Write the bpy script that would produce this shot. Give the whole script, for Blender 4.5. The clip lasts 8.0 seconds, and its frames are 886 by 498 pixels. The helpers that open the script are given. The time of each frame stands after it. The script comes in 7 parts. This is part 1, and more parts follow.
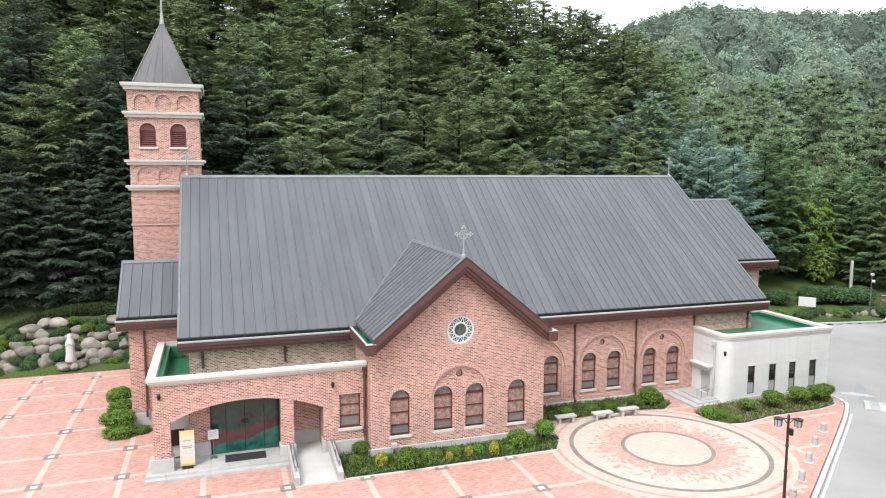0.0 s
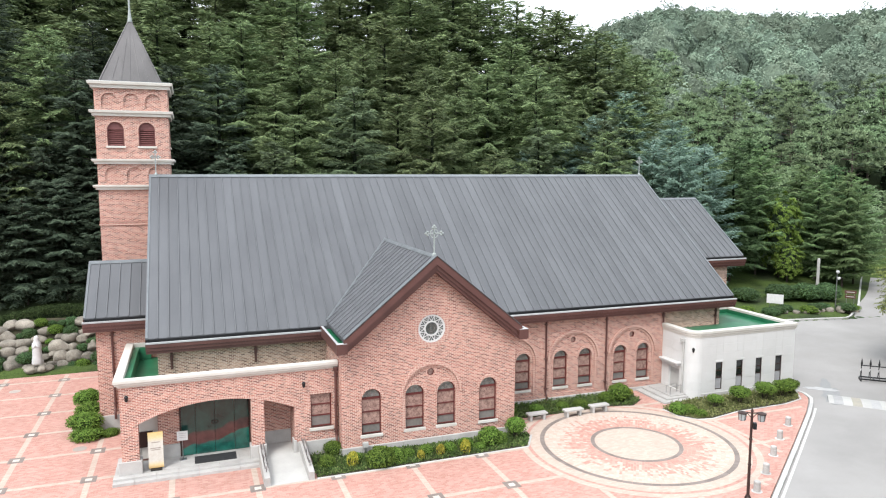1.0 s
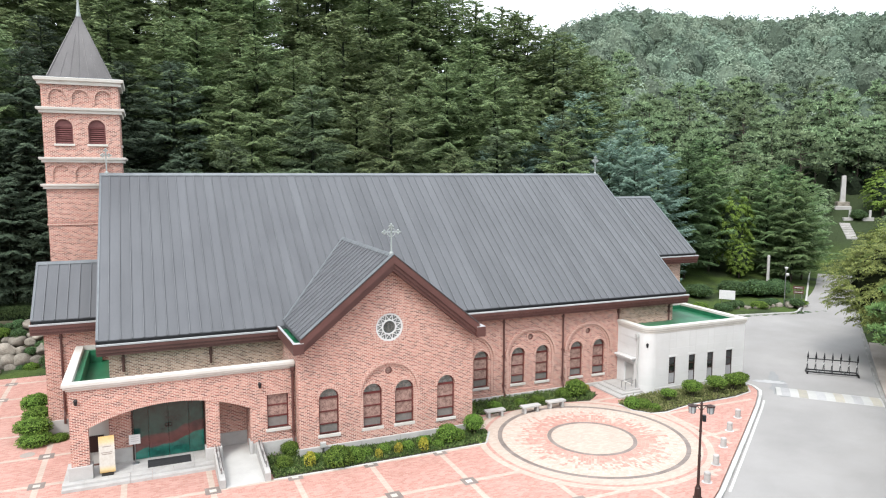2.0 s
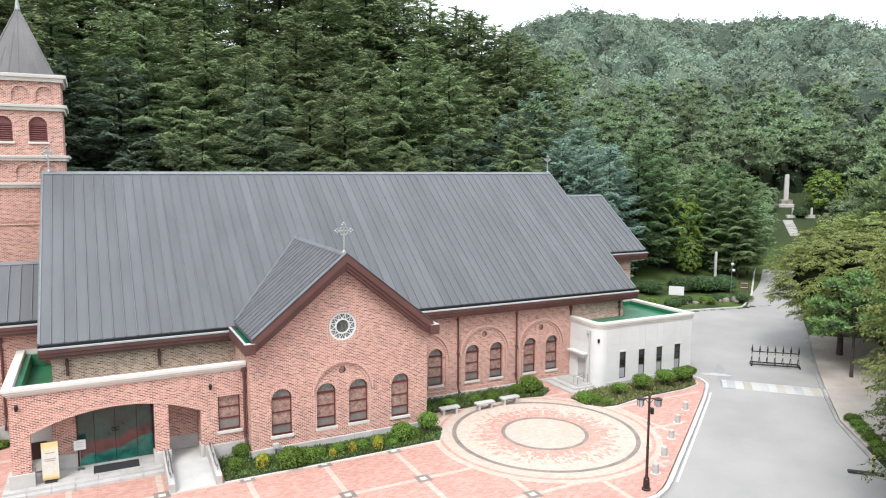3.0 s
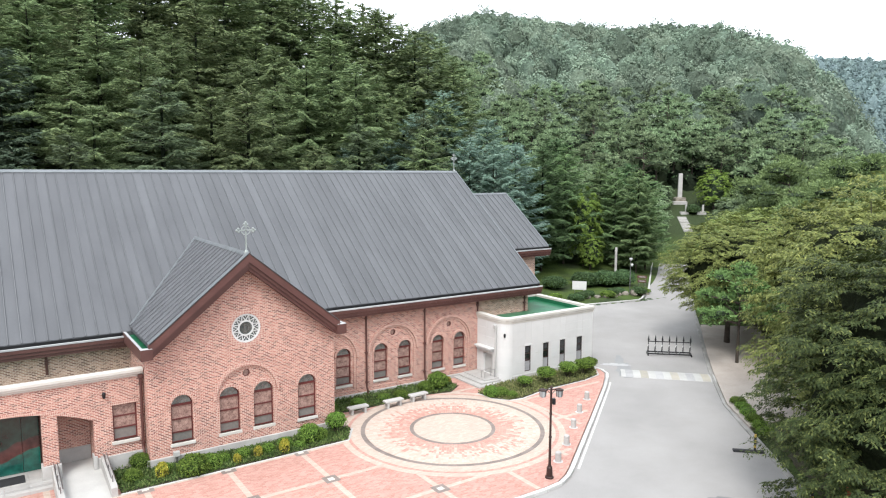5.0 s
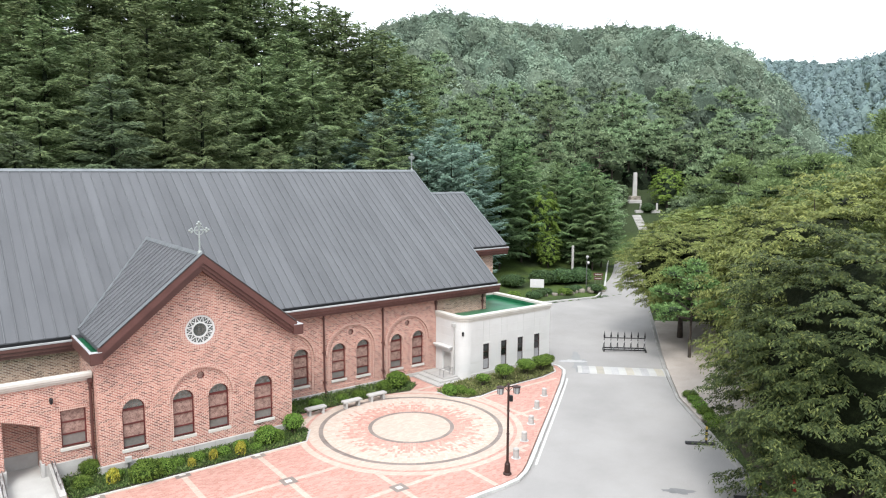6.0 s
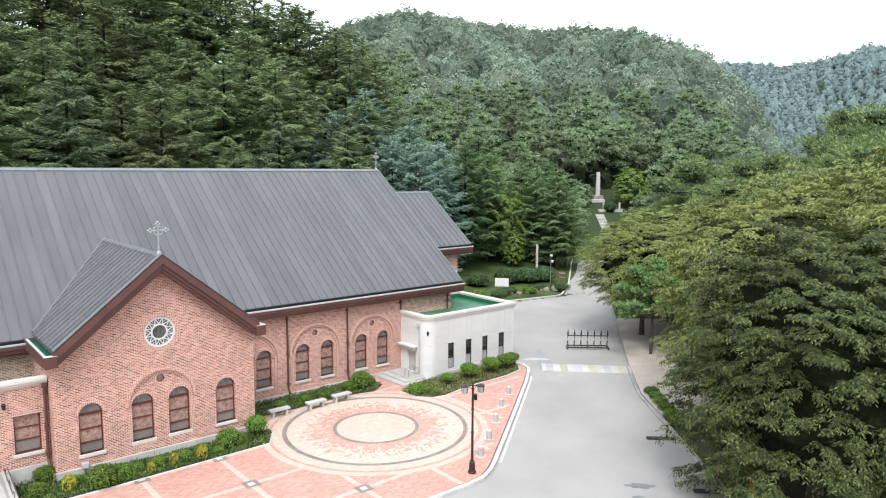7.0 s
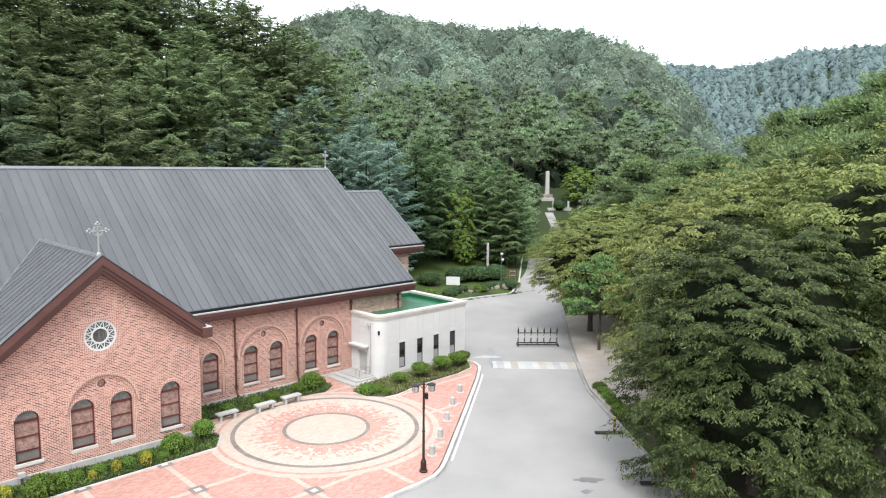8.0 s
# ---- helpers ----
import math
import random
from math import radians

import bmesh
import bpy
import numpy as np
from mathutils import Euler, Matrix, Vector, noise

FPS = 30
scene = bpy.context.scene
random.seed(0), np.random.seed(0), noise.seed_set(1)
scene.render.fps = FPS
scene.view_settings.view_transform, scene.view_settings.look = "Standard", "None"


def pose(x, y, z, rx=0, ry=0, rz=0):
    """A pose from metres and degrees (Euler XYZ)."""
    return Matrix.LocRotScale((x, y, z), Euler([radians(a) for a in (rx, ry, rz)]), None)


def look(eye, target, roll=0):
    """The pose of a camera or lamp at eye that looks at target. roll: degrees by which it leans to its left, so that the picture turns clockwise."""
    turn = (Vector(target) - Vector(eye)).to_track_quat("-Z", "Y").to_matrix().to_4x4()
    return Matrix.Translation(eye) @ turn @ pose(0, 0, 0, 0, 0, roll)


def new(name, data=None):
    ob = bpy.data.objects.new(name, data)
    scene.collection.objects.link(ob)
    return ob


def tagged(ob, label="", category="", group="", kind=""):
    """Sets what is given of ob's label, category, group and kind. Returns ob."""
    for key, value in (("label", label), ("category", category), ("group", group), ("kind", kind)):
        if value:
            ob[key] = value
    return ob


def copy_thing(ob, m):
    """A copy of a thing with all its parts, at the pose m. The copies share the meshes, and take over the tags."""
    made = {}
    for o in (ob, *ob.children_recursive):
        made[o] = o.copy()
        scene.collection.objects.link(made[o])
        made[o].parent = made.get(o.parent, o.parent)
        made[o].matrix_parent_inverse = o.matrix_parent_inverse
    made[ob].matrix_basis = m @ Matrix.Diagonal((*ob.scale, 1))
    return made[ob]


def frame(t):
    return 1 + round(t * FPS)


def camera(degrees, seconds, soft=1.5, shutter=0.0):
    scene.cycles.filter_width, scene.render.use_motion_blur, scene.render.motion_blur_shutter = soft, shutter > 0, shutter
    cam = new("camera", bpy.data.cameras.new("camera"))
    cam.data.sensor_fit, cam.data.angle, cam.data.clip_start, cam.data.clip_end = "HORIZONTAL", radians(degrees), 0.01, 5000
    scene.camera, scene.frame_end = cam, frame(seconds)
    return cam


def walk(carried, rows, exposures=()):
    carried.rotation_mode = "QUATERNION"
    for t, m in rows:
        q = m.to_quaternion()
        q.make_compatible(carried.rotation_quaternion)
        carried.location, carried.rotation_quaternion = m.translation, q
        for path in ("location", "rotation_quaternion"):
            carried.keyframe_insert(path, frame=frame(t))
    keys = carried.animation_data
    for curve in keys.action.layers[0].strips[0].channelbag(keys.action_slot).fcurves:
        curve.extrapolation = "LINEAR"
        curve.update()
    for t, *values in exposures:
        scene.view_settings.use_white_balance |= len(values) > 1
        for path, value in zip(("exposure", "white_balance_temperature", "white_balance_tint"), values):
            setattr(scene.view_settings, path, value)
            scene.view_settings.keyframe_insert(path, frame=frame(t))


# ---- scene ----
cam = camera(65.22, 8.0, soft=1.15)
# seconds, place in metres, tilt, heading and roll in degrees
ROWS = [
    (0, -11.796, -32.886, 14.011, 83.712, -18.221, 0.094),
    (0.5, -11.651, -32.998, 14.000, 83.699, -19.100, 0.086),
    (1, -11.523, -33.105, 13.988, 83.687, -20.115, 0.080),
    (1.5, -11.412, -33.205, 13.976, 83.674, -21.580, 0.093),
    (3, -11.161, -33.469, 13.939, 83.550, -26.812, 0.143),
    (3.5, -11.100, -33.544, 13.927, 83.572, -28.610, 0.104),
    (4, -11.047, -33.613, 13.917, 83.574, -30.390, 0.137),
    (4.5, -11.002, -33.675, 13.907, 83.537, -32.183, 0.183),
    (6, -10.892, -33.822, 13.890, 83.439, -37.511, 0.224),
    (6.5, -10.860, -33.857, 13.890, 83.422, -38.600, 0.243),
    (7, -10.826, -33.885, 13.892, 83.403, -40.353, 0.302),
    (7.5, -10.791, -33.906, 13.897, 83.373, -42.302, 0.352),
    (8, -10.751, -33.920, 13.905, 83.324, -44.367, 0.417),
]
PATH = [(t, pose(x, y, z, tilt, 0, turn) @ pose(0, 0, 0, 0, 0, roll)) for t, x, y, z, tilt, turn, roll in ROWS]
walk(cam, PATH, exposures=[(0.0, 1.5), (8.0, 1.5)])

# ---- light: a bright overcast day ----
SUN_ELEVATION, SUN_ROTATION = radians(52), radians(228)
world = bpy.data.worlds.new("overcast_sky")
scene.world = world
world.use_nodes = True
wt = world.node_tree
wt.nodes.clear()
w_out = wt.nodes.new("ShaderNodeOutputWorld")
w_bg = wt.nodes.new("ShaderNodeBackground")
w_sky = wt.nodes.new("ShaderNodeTexSky")
w_sky.sky_type, w_sky.sun_disc = "NISHITA", False
w_sky.sun_elevation, w_sky.sun_rotation = SUN_ELEVATION, SUN_ROTATION
w_sky.air_density, w_sky.dust_density = 1.0, 3.0
w_mix = wt.nodes.new("ShaderNodeMixRGB")
w_mix.inputs["Fac"].default_value = 0.9
w_mix.inputs["Color2"].default_value = (8.6, 9.2, 9.9, 1)
w_bg.inputs["Strength"].default_value = 0.1
wt.links.new(w_sky.outputs["Color"], w_mix.inputs["Color1"])
wt.links.new(w_mix.outputs["Color"], w_bg.inputs["Color"])
wt.links.new(w_bg.outputs["Background"], w_out.inputs["Surface"])

sun_data = bpy.data.lights.new("sun", "SUN")
sun_data.energy, sun_data.angle, sun_data.color = 1.3, radians(20), (1.0, 0.98, 0.95)
sun = new("sun", sun_data)
_az = SUN_ROTATION
sun.matrix_world = look((0, 0, 60), (-math.sin(_az) * math.cos(SUN_ELEVATION), -math.cos(_az) * math.cos(SUN_ELEVATION), 60 - math.sin(SUN_ELEVATION)))


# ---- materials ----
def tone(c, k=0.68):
    """Darkens base colours by k, so that built surfaces suit the raised exposure."""
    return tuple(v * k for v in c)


def shader(name, rough=0.7, metal=0.0, spec=0.4):
    m = bpy.data.materials.new(name)
    m.use_nodes = True
    b = m.node_tree.nodes["Principled BSDF"]
    b.inputs["Roughness"].default_value, b.inputs["Metallic"].default_value = rough, metal
    b.inputs["Specular IOR Level"].default_value = spec
    return m, m.node_tree, b


def node(nt, kind, **sets):
    n = nt.nodes.new(kind)
    for key, value in sets.items():
        n.inputs[key.replace("_", " ")].default_value = value
    return n


def wire(nt, a, b):
    nt.links.new(a, b)


def ramp(nt, fac, stops, mode="LINEAR"):
    r = nt.nodes.new("ShaderNodeValToRGB")
    r.color_ramp.interpolation = mode
    e = r.color_ramp.elements
    while len(e) < len(stops):
        e.new(0.5)
    for el, (p, c) in zip(e, stops):
        el.position, el.color = p, (*c, 1)
    wire(nt, fac, r.inputs["Fac"])
    return r.outputs["Color"]


def mixed(nt, fac, a, b, mode="MIX"):
    n = nt.nodes.new("ShaderNodeMixRGB")
    n.blend_type = mode
    for socket, v in ((n.inputs["Fac"], fac), (n.inputs["Color1"], a), (n.inputs["Color2"], b)):
        if isinstance(v, (int, float)):
            socket.default_value = v
        elif isinstance(v, tuple):
            socket.default_value = (*v, 1)
        else:
            wire(nt, v, socket)
    return n.outputs["Color"]


def math_node(nt, op, a, b=0.0):
    n = nt.nodes.new("ShaderNodeMath")
    n.operation = op
    for socket, v in ((n.inputs[0], a), (n.inputs[1], b)):
        if isinstance(v, (int, float)):
            socket.default_value = v
        else:
            wire(nt, v, socket)
    return n.outputs[0]


def noise_tex(nt, scale, detail=4.0, rough=0.55, stretch=None):
    g = nt.nodes.new("ShaderNodeNewGeometry")
    n = node(nt, "ShaderNodeTexNoise", Scale=scale, Detail=detail, Roughness=rough)
    if stretch:
        mp = nt.nodes.new("ShaderNodeMapping")
        mp.inputs["Scale"].default_value = stretch
        wire(nt, g.outputs["Position"], mp.inputs["Vector"])
        wire(nt, mp.outputs["Vector"], n.inputs["Vector"])
    else:
        wire(nt, g.outputs["Position"], n.inputs["Vector"])
    return n.outputs["Fac"]


def bump(nt, b, height, strength=0.3, distance=0.01):
    n = node(nt, "ShaderNodeBump", Strength=strength, Distance=distance)
    wire(nt, height, n.inputs["Height"])
    wire(nt, n.outputs["Normal"], b.inputs["Normal"])


def surface(name, dark, light, scale=3.0, fine=40.0, rough=0.7, metal=0.0, spec=0.4, relief=0.25, vary=0.12, stretch=None):
    """A plain surface with stains at a coarse scale and grain at a fine one, and a slight change from piece to piece."""
    m, nt, b = shader(name, rough, metal, spec)
    coarse, grain = noise_tex(nt, scale, 5, 0.6, stretch), noise_tex(nt, fine, 3)
    fac = math_node(nt, "ADD", math_node(nt, "MULTIPLY", coarse, 0.65), math_node(nt, "MULTIPLY", grain, 0.35))
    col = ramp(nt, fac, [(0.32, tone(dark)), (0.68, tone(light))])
    if vary:
        info = nt.nodes.new("ShaderNodeObjectInfo")
        v = math_node(nt, "ADD", math_node(nt, "MULTIPLY", info.outputs["Random"], vary * 2), 1 - vary)
        hsv = nt.nodes.new("ShaderNodeHueSaturation")
        wire(nt, col, hsv.inputs["Color"])
        wire(nt, v, hsv.inputs["Value"])
        col = hsv.outputs["Color"]
    wire(nt, col, b.inputs["Base Color"])
    if relief:
        bump(nt, b, grain, relief, 0.01)
    return m


def wall_coords(nt, flat=False):
    """Metres along and up a wall, whichever way it faces; on the ground, x and y."""
    g = nt.nodes.new("ShaderNodeNewGeometry")
    p, n = nt.nodes.new("ShaderNodeSeparateXYZ"), nt.nodes.new("ShaderNodeSeparateXYZ")
    wire(nt, g.outputs["Position"], p.inputs[0])
    wire(nt, g.outputs["Normal"], n.inputs[0])
    c = nt.nodes.new("ShaderNodeCombineXYZ")
    if flat:
        wire(nt, p.outputs["X"], c.inputs["X"])
        wire(nt, p.outputs["Y"], c.inputs["Y"])
        return c.outputs[0]
    side = math_node(nt, "GREATER_THAN", math_node(nt, "ABSOLUTE", n.outputs["X"]), 0.7)
    u = math_node(nt, "ADD", math_node(nt, "MULTIPLY", p.outputs["X"], math_node(nt, "SUBTRACT", 1.0, side)), math_node(nt, "MULTIPLY", p.outputs["Y"], side))
    flatness = math_node(nt, "GREATER_THAN", math_node(nt, "ABSOLUTE", n.outputs["Z"]), 0.7)
    v = math_node(nt, "ADD", math_node(nt, "MULTIPLY", p.outputs["Z"], math_node(nt, "SUBTRACT", 1.0, flatness)), math_node(nt, "MULTIPLY", p.outputs["Y"], flatness))
    wire(nt, u, c.inputs["X"])
    wire(nt, v, c.inputs["Y"])
    return c.outputs[0]


def bricks(name, stops, mortar, width, row, joint, flat=False, rough=0.85, depth=0.006, stain=0.25, offset=0.5):
    m, nt, b = shader(name, rough, 0, 0.25)
    v = wall_coords(nt, flat)
    t = nt.nodes.new("ShaderNodeTexBrick")
    t.offset = offset
    for key, value in (("Scale", 1.0), ("Mortar Size", joint), ("Mortar Smooth", 0.2), ("Brick Width", width), ("Row Height", row), ("Bias", 0.0)):
        t.inputs[key].default_value = value
    t.inputs["Color1"].default_value, t.inputs["Color2"].default_value = (0, 0, 0, 1), (1, 1, 1, 1)
    t.inputs["Mortar"].default_value = (0.5, 0.5, 0.5, 1)
    g = nt.nodes.new("ShaderNodeNewGeometry")
    uneven = node(nt, "ShaderNodeTexNoise", Scale=1.7, Detail=2.0)
    wire(nt, g.outputs["Position"], uneven.inputs["Vector"])
    shift = nt.nodes.new("ShaderNodeVectorMath")
    shift.operation = "MULTIPLY_ADD"
    wire(nt, uneven.outputs["Color"], shift.inputs[0])
    shift.inputs[1].default_value = (0.07, 0.05, 0.0)
    wire(nt, v, shift.inputs[2])
    wire(nt, shift.outputs[0], t.inputs["Vector"])
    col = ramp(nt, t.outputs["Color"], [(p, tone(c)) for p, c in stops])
    grain = noise_tex(nt, 60, 3)
    col = mixed(nt, 0.35, col, ramp(nt, grain, [(0.3, (0.55, 0.55, 0.55)), (0.7, (1.0, 1.0, 1.0))]), "MULTIPLY")
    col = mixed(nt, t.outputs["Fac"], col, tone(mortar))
    coarse = noise_tex(nt, 0.55, 6, 0.65)
    col = mixed(nt, stain, col, ramp(nt, coarse, [(0.3, (0.6, 0.58, 0.57)), (0.65, (1.0, 1.0, 1.0))]), "MULTIPLY")
    wire(nt, col, b.inputs["Base Color"])
    bump(nt, b, math_node(nt, "SUBTRACT", math_node(nt, "MULTIPLY", grain, 0.3), t.outputs["Fac"]), 0.6, depth)
    return m


BRICK = bricks("pink_brick", [(0.0, (0.19, 0.075, 0.062)), (0.25, (0.33, 0.124, 0.098)), (0.5, (0.50, 0.190, 0.145)), (0.8, (0.60, 0.255, 0.19)), (1.0, (0.72, 0.37, 0.285))], (0.80, 0.60, 0.51), 0.212, 0.076, 0.014, stain=0.15)
BUFF_BRICK = bricks("buff_brick", [(0.0, (0.15, 0.072, 0.055)), (0.3, (0.33, 0.165, 0.118)), (0.6, (0.51, 0.285, 0.20)), (1.0, (0.74, 0.47, 0.355))], (0.88, 0.69, 0.57), 0.212, 0.076, 0.014)
ARCH_BRICK = bricks("arch_brick", [(0.0, (0.48, 0.20, 0.155)), (1.0, (0.66, 0.34, 0.27))], (0.80, 0.60, 0.51), 0.080, 0.12, 0.013, offset=0.0)
PAVER = bricks("clay_pavers", [(0.0, (0.56, 0.28, 0.225)), (0.5, (0.64, 0.345, 0.285)), (1.0, (0.70, 0.41, 0.345))], (0.56, 0.40, 0.34), 0.23, 0.115, 0.006, flat=True, rough=0.8, depth=0.003, stain=0.3)
BAND = bricks("cream_pavers", [(0.0, (0.60, 0.475, 0.395)), (1.0, (0.70, 0.575, 0.485))], (0.56, 0.445, 0.37), 0.23, 0.115, 0.006, flat=True, rough=0.8, depth=0.003)
GREY_PAVER = surface("grey_pavers", (0.20, 0.16, 0.145), (0.30, 0.25, 0.22), 2.0, 30)
WHITE_PAVER = surface("white_paver", (0.55, 0.5, 0.44), (0.7, 0.64, 0.58), 2.0, 30)
GRANITE = surface("pale_granite", (0.42, 0.405, 0.385), (0.60, 0.58, 0.555), 1.2, 70, 0.75, vary=0.05)
PANEL_STONE = surface("white_stone_panels", (0.69, 0.68, 0.665), (0.81, 0.80, 0.785), 0.5, 60, 0.6, relief=0.12, vary=0.03)
CORNICE = surface("cream_moulding", (0.62, 0.58, 0.52), (0.76, 0.73, 0.68), 1.0, 40, 0.6, relief=0.1, vary=0.03)
ROOF = surface("dark_grey_metal_roofing", (0.094, 0.096, 0.104), (0.143, 0.146, 0.156), 0.7, 20, 0.52, 0.1, 0.4, relief=0.05, vary=0.10, stretch=(1, 0.25, 0.25))
# lighter than the sheets: the highlight along the ribs is in this colour
SEAM = surface("pale_standing_seam", (0.135, 0.138, 0.148), (0.210, 0.215, 0.226), 1.5, 20, 0.45, 0.15, 0.4, relief=0.05, vary=0.10)
PALE_METAL = surface("pale_grey_coated_metal", (0.42, 0.42, 0.43), (0.58, 0.58, 0.58), 2, 30, 0.45, 0.0, relief=0.05)
RIDGE_METAL = surface("pale_metal_flashing", (0.16, 0.175, 0.185), (0.25, 0.265, 0.275), 2, 30, 0.4, 0.3, relief=0.05)
FASCIA = surface("brown_painted_metal", (0.105, 0.044, 0.038), (0.155, 0.068, 0.058), 1.0, 30, 0.45, 0.1, relief=0.06, vary=0.04)
GREEN_COAT = surface("green_waterproof_coat", (0.012, 0.12, 0.055), (0.035, 0.21, 0.105), 1.2, 25, 0.35, relief=0.1, vary=0.0)
COPPER = surface("weathered_spire_metal", (0.082, 0.076, 0.076), (0.165, 0.155, 0.155), 0.8, 25, 0.45, 0.2, stretch=(1, 1, 0.15), relief=0.06)
FRAME_PAINT = surface("maroon_window_frame", (0.10, 0.018, 0.016), (0.16, 0.032, 0.028), 3, 40, 0.5, relief=0.05)
LOUVRE_PAINT = surface("faded_maroon_louvre", (0.17, 0.058, 0.055), (0.26, 0.10, 0.095), 3, 40, 0.6, relief=0.05)
CROSS_METAL = surface("aged_cross_metal", (0.28, 0.31, 0.30), (0.50, 0.53, 0.51), 6, 40, 0.5, 0.4, relief=0.1)
WHITE_PAINT = surface("white_plaster", (0.66, 0.66, 0.65), (0.80, 0.80, 0.79), 4, 50, 0.6, relief=0.1)
ASPHALT = surface("grey_asphalt", (0.292, 0.280, 0.270), (0.43, 0.413, 0.398), 0.16, 45, 0.85, spec=0.3, relief=0.3, vary=0.0)
CONCRETE = surface("pale_concrete", (0.48, 0.47, 0.45), (0.64, 0.63, 0.60), 0.8, 40, 0.8)
DARKER_KERB = surface("darker_kerb_granite", (0.26, 0.25, 0.235), (0.46, 0.445, 0.42), 0.8, 50, 0.85)
KERB = surface("kerb_granite", (0.50, 0.49, 0.47), (0.70, 0.69, 0.67), 1.2, 60, 0.8)
BLACK_IRON = surface("black_iron", (0.012, 0.012, 0.013), (0.03, 0.03, 0.032), 5, 40, 0.45, 0.3, relief=0.1)
DARK_BROWN = surface("dark_brown_metal", (0.035, 0.016, 0.013), (0.06, 0.028, 0.022), 4, 40, 0.45, 0.2, relief=0.1)
STEEL = surface("brushed_steel", (0.35, 0.35, 0.36), (0.55, 0.55, 0.56), 6, 60, 0.3, 0.9, relief=0.05)
RUBBER = surface("black_rubber", (0.02, 0.02, 0.022), (0.045, 0.045, 0.05), 5, 60, 0.8)
TAN_PAVE = surface("tan_paving", (0.36, 0.31, 0.27), (0.54, 0.48, 0.43), 0.5, 20, 0.85)
ROCK = surface("weathered_rock", (0.105, 0.092, 0.072), (0.40, 0.36, 0.30), 1.6, 14, 0.9, relief=0.8, vary=0.25)
BARK = surface("rough_bark", (0.035, 0.026, 0.02), (0.11, 0.085, 0.068), 4, 25, 0.9, relief=0.8, vary=0.2)


# ---- building blocks ----
from mathutils import geometry


def part(name, bm, material, parent=None, label="", smooth=False):
    """Links a bmesh as one mesh object under a thing or a part."""
    me = bpy.data.meshes.new(name)
    bmesh.ops.recalc_face_normals(bm, faces=bm.faces)
    bm.to_mesh(me)
    bm.free()
    return part_mesh(name, me, material, parent, label, smooth)


def part_mesh(name, me, material, parent=None, label="", smooth=False):
    if material and not me.materials:
        me.materials.append(material)
    if smooth:
        me.polygons.foreach_set("use_smooth", [True] * len(me.polygons))
    ob = new(name, me)
    if parent:
        ob.parent = parent
    if label:
        ob["label"] = label
    return ob


def thing(name, label, category, at=(0, 0, 0), group="", kind="", turn=0):
    ob = new(name)
    ob.empty_display_size = 0.3
    ob.matrix_basis = pose(*at, 0, 0, turn)
    return tagged(ob, label, category, group, kind)


def box(bm, x0, x1, y0, y1, z0, z1, bevel=0.0):
    m = Matrix.Translation(((x0 + x1) / 2, (y0 + y1) / 2, (z0 + z1) / 2)) @ Matrix.Diagonal((abs(x1 - x0), abs(y1 - y0), abs(z1 - z0), 1))
    vs = bmesh.ops.create_cube(bm, size=1, matrix=m)["verts"]
    if bevel:
        es = list({e for v in vs for e in v.link_edges})
        bmesh.ops.bevel(bm, geom=es, offset=bevel, segments=2, profile=0.5, affect="EDGES")
    return bm


def boxed(*dims, bevel=0.0):
    return box(bmesh.new(), *dims, bevel=bevel)


def tube(bm, a, b, r0, r1=None, n=10):
    a, b = Vector(a), Vector(b)
    d = b - a
    m = Matrix.Translation((a + b) / 2) @ d.to_track_quat("Z", "Y").to_matrix().to_4x4()
    bmesh.ops.create_cone(bm, cap_ends=True, segments=n, radius1=r0, radius2=r0 if r1 is None else r1, depth=d.length, matrix=m)
    return bm


def turned(bm, profile, n=16, at=(0, 0, 0)):
    """A turned body from (radius, height) pairs."""
    rings = [[bm.verts.new((at[0] + r * math.cos(2 * math.pi * k / n), at[1] + r * math.sin(2 * math.pi * k / n), at[2] + z)) for k in range(n)] for r, z in profile]
    for p, q in zip(rings, rings[1:]):
        for k in range(n):
            bm.faces.new((p[k], p[(k + 1) % n], q[(k + 1) % n], q[k]))
    bm.faces.new(rings[0])
    bm.faces.new(rings[-1])
    return bm


FRONT = Matrix(((1, 0, 0, 0), (0, 0, 1, 0), (0, 1, 0, 0), (0, 0, 0, 1)))  # u along x, v up, depth along y
SIDE = Matrix(((0, 0, 1, 0), (1, 0, 0, 0), (0, 1, 0, 0), (0, 0, 0, 1)))  # u along y, v up, depth along x
FLOOR = Matrix.Identity(4)  # u along x, v along y, depth up


def plate(bm, loops, w0, w1, m=FRONT):
    """A slab between the depths w0 and w1 with the outline loops[0] and the openings loops[1:]."""
    flat = [p for loop in loops for p in loop]
    tris = geometry.tessellate_polygon([[Vector((u, v, 0)) for u, v in loop] for loop in loops])
    near = [bm.verts.new(m @ Vector((u, v, w0))) for u, v in flat]
    far = [bm.verts.new(m @ Vector((u, v, w1))) for u, v in flat]
    for a, b, c in tris:
        bm.faces.new((near[a], near[b], near[c]))
        bm.faces.new((far[c], far[b], far[a]))
    k = 0
    for loop in loops:
        n = len(loop)
        for i in range(n):
            a, b = k + i, k + (i + 1) % n
            bm.faces.new((near[a], near[b], far[b], far[a]))
        k += n
    return bm


def rect(u0, u1, v0, v1):
    return [(u0, v0), (u1, v0), (u1, v1), (u0, v1)]


def arched(u0, u1, v0, top, n=14, grow=0.0):
    """An upright opening with a round head."""
    u0, u1 = u0 - grow, u1 + grow
    r, c = (u1 - u0) / 2, (u0 + u1) / 2
    spring = top + grow - r
    return [(u0, v0), (u1, v0)] + [(c + r * math.cos(math.pi * k / n), spring + r * math.sin(math.pi * k / n)) for k in range(n + 1)]


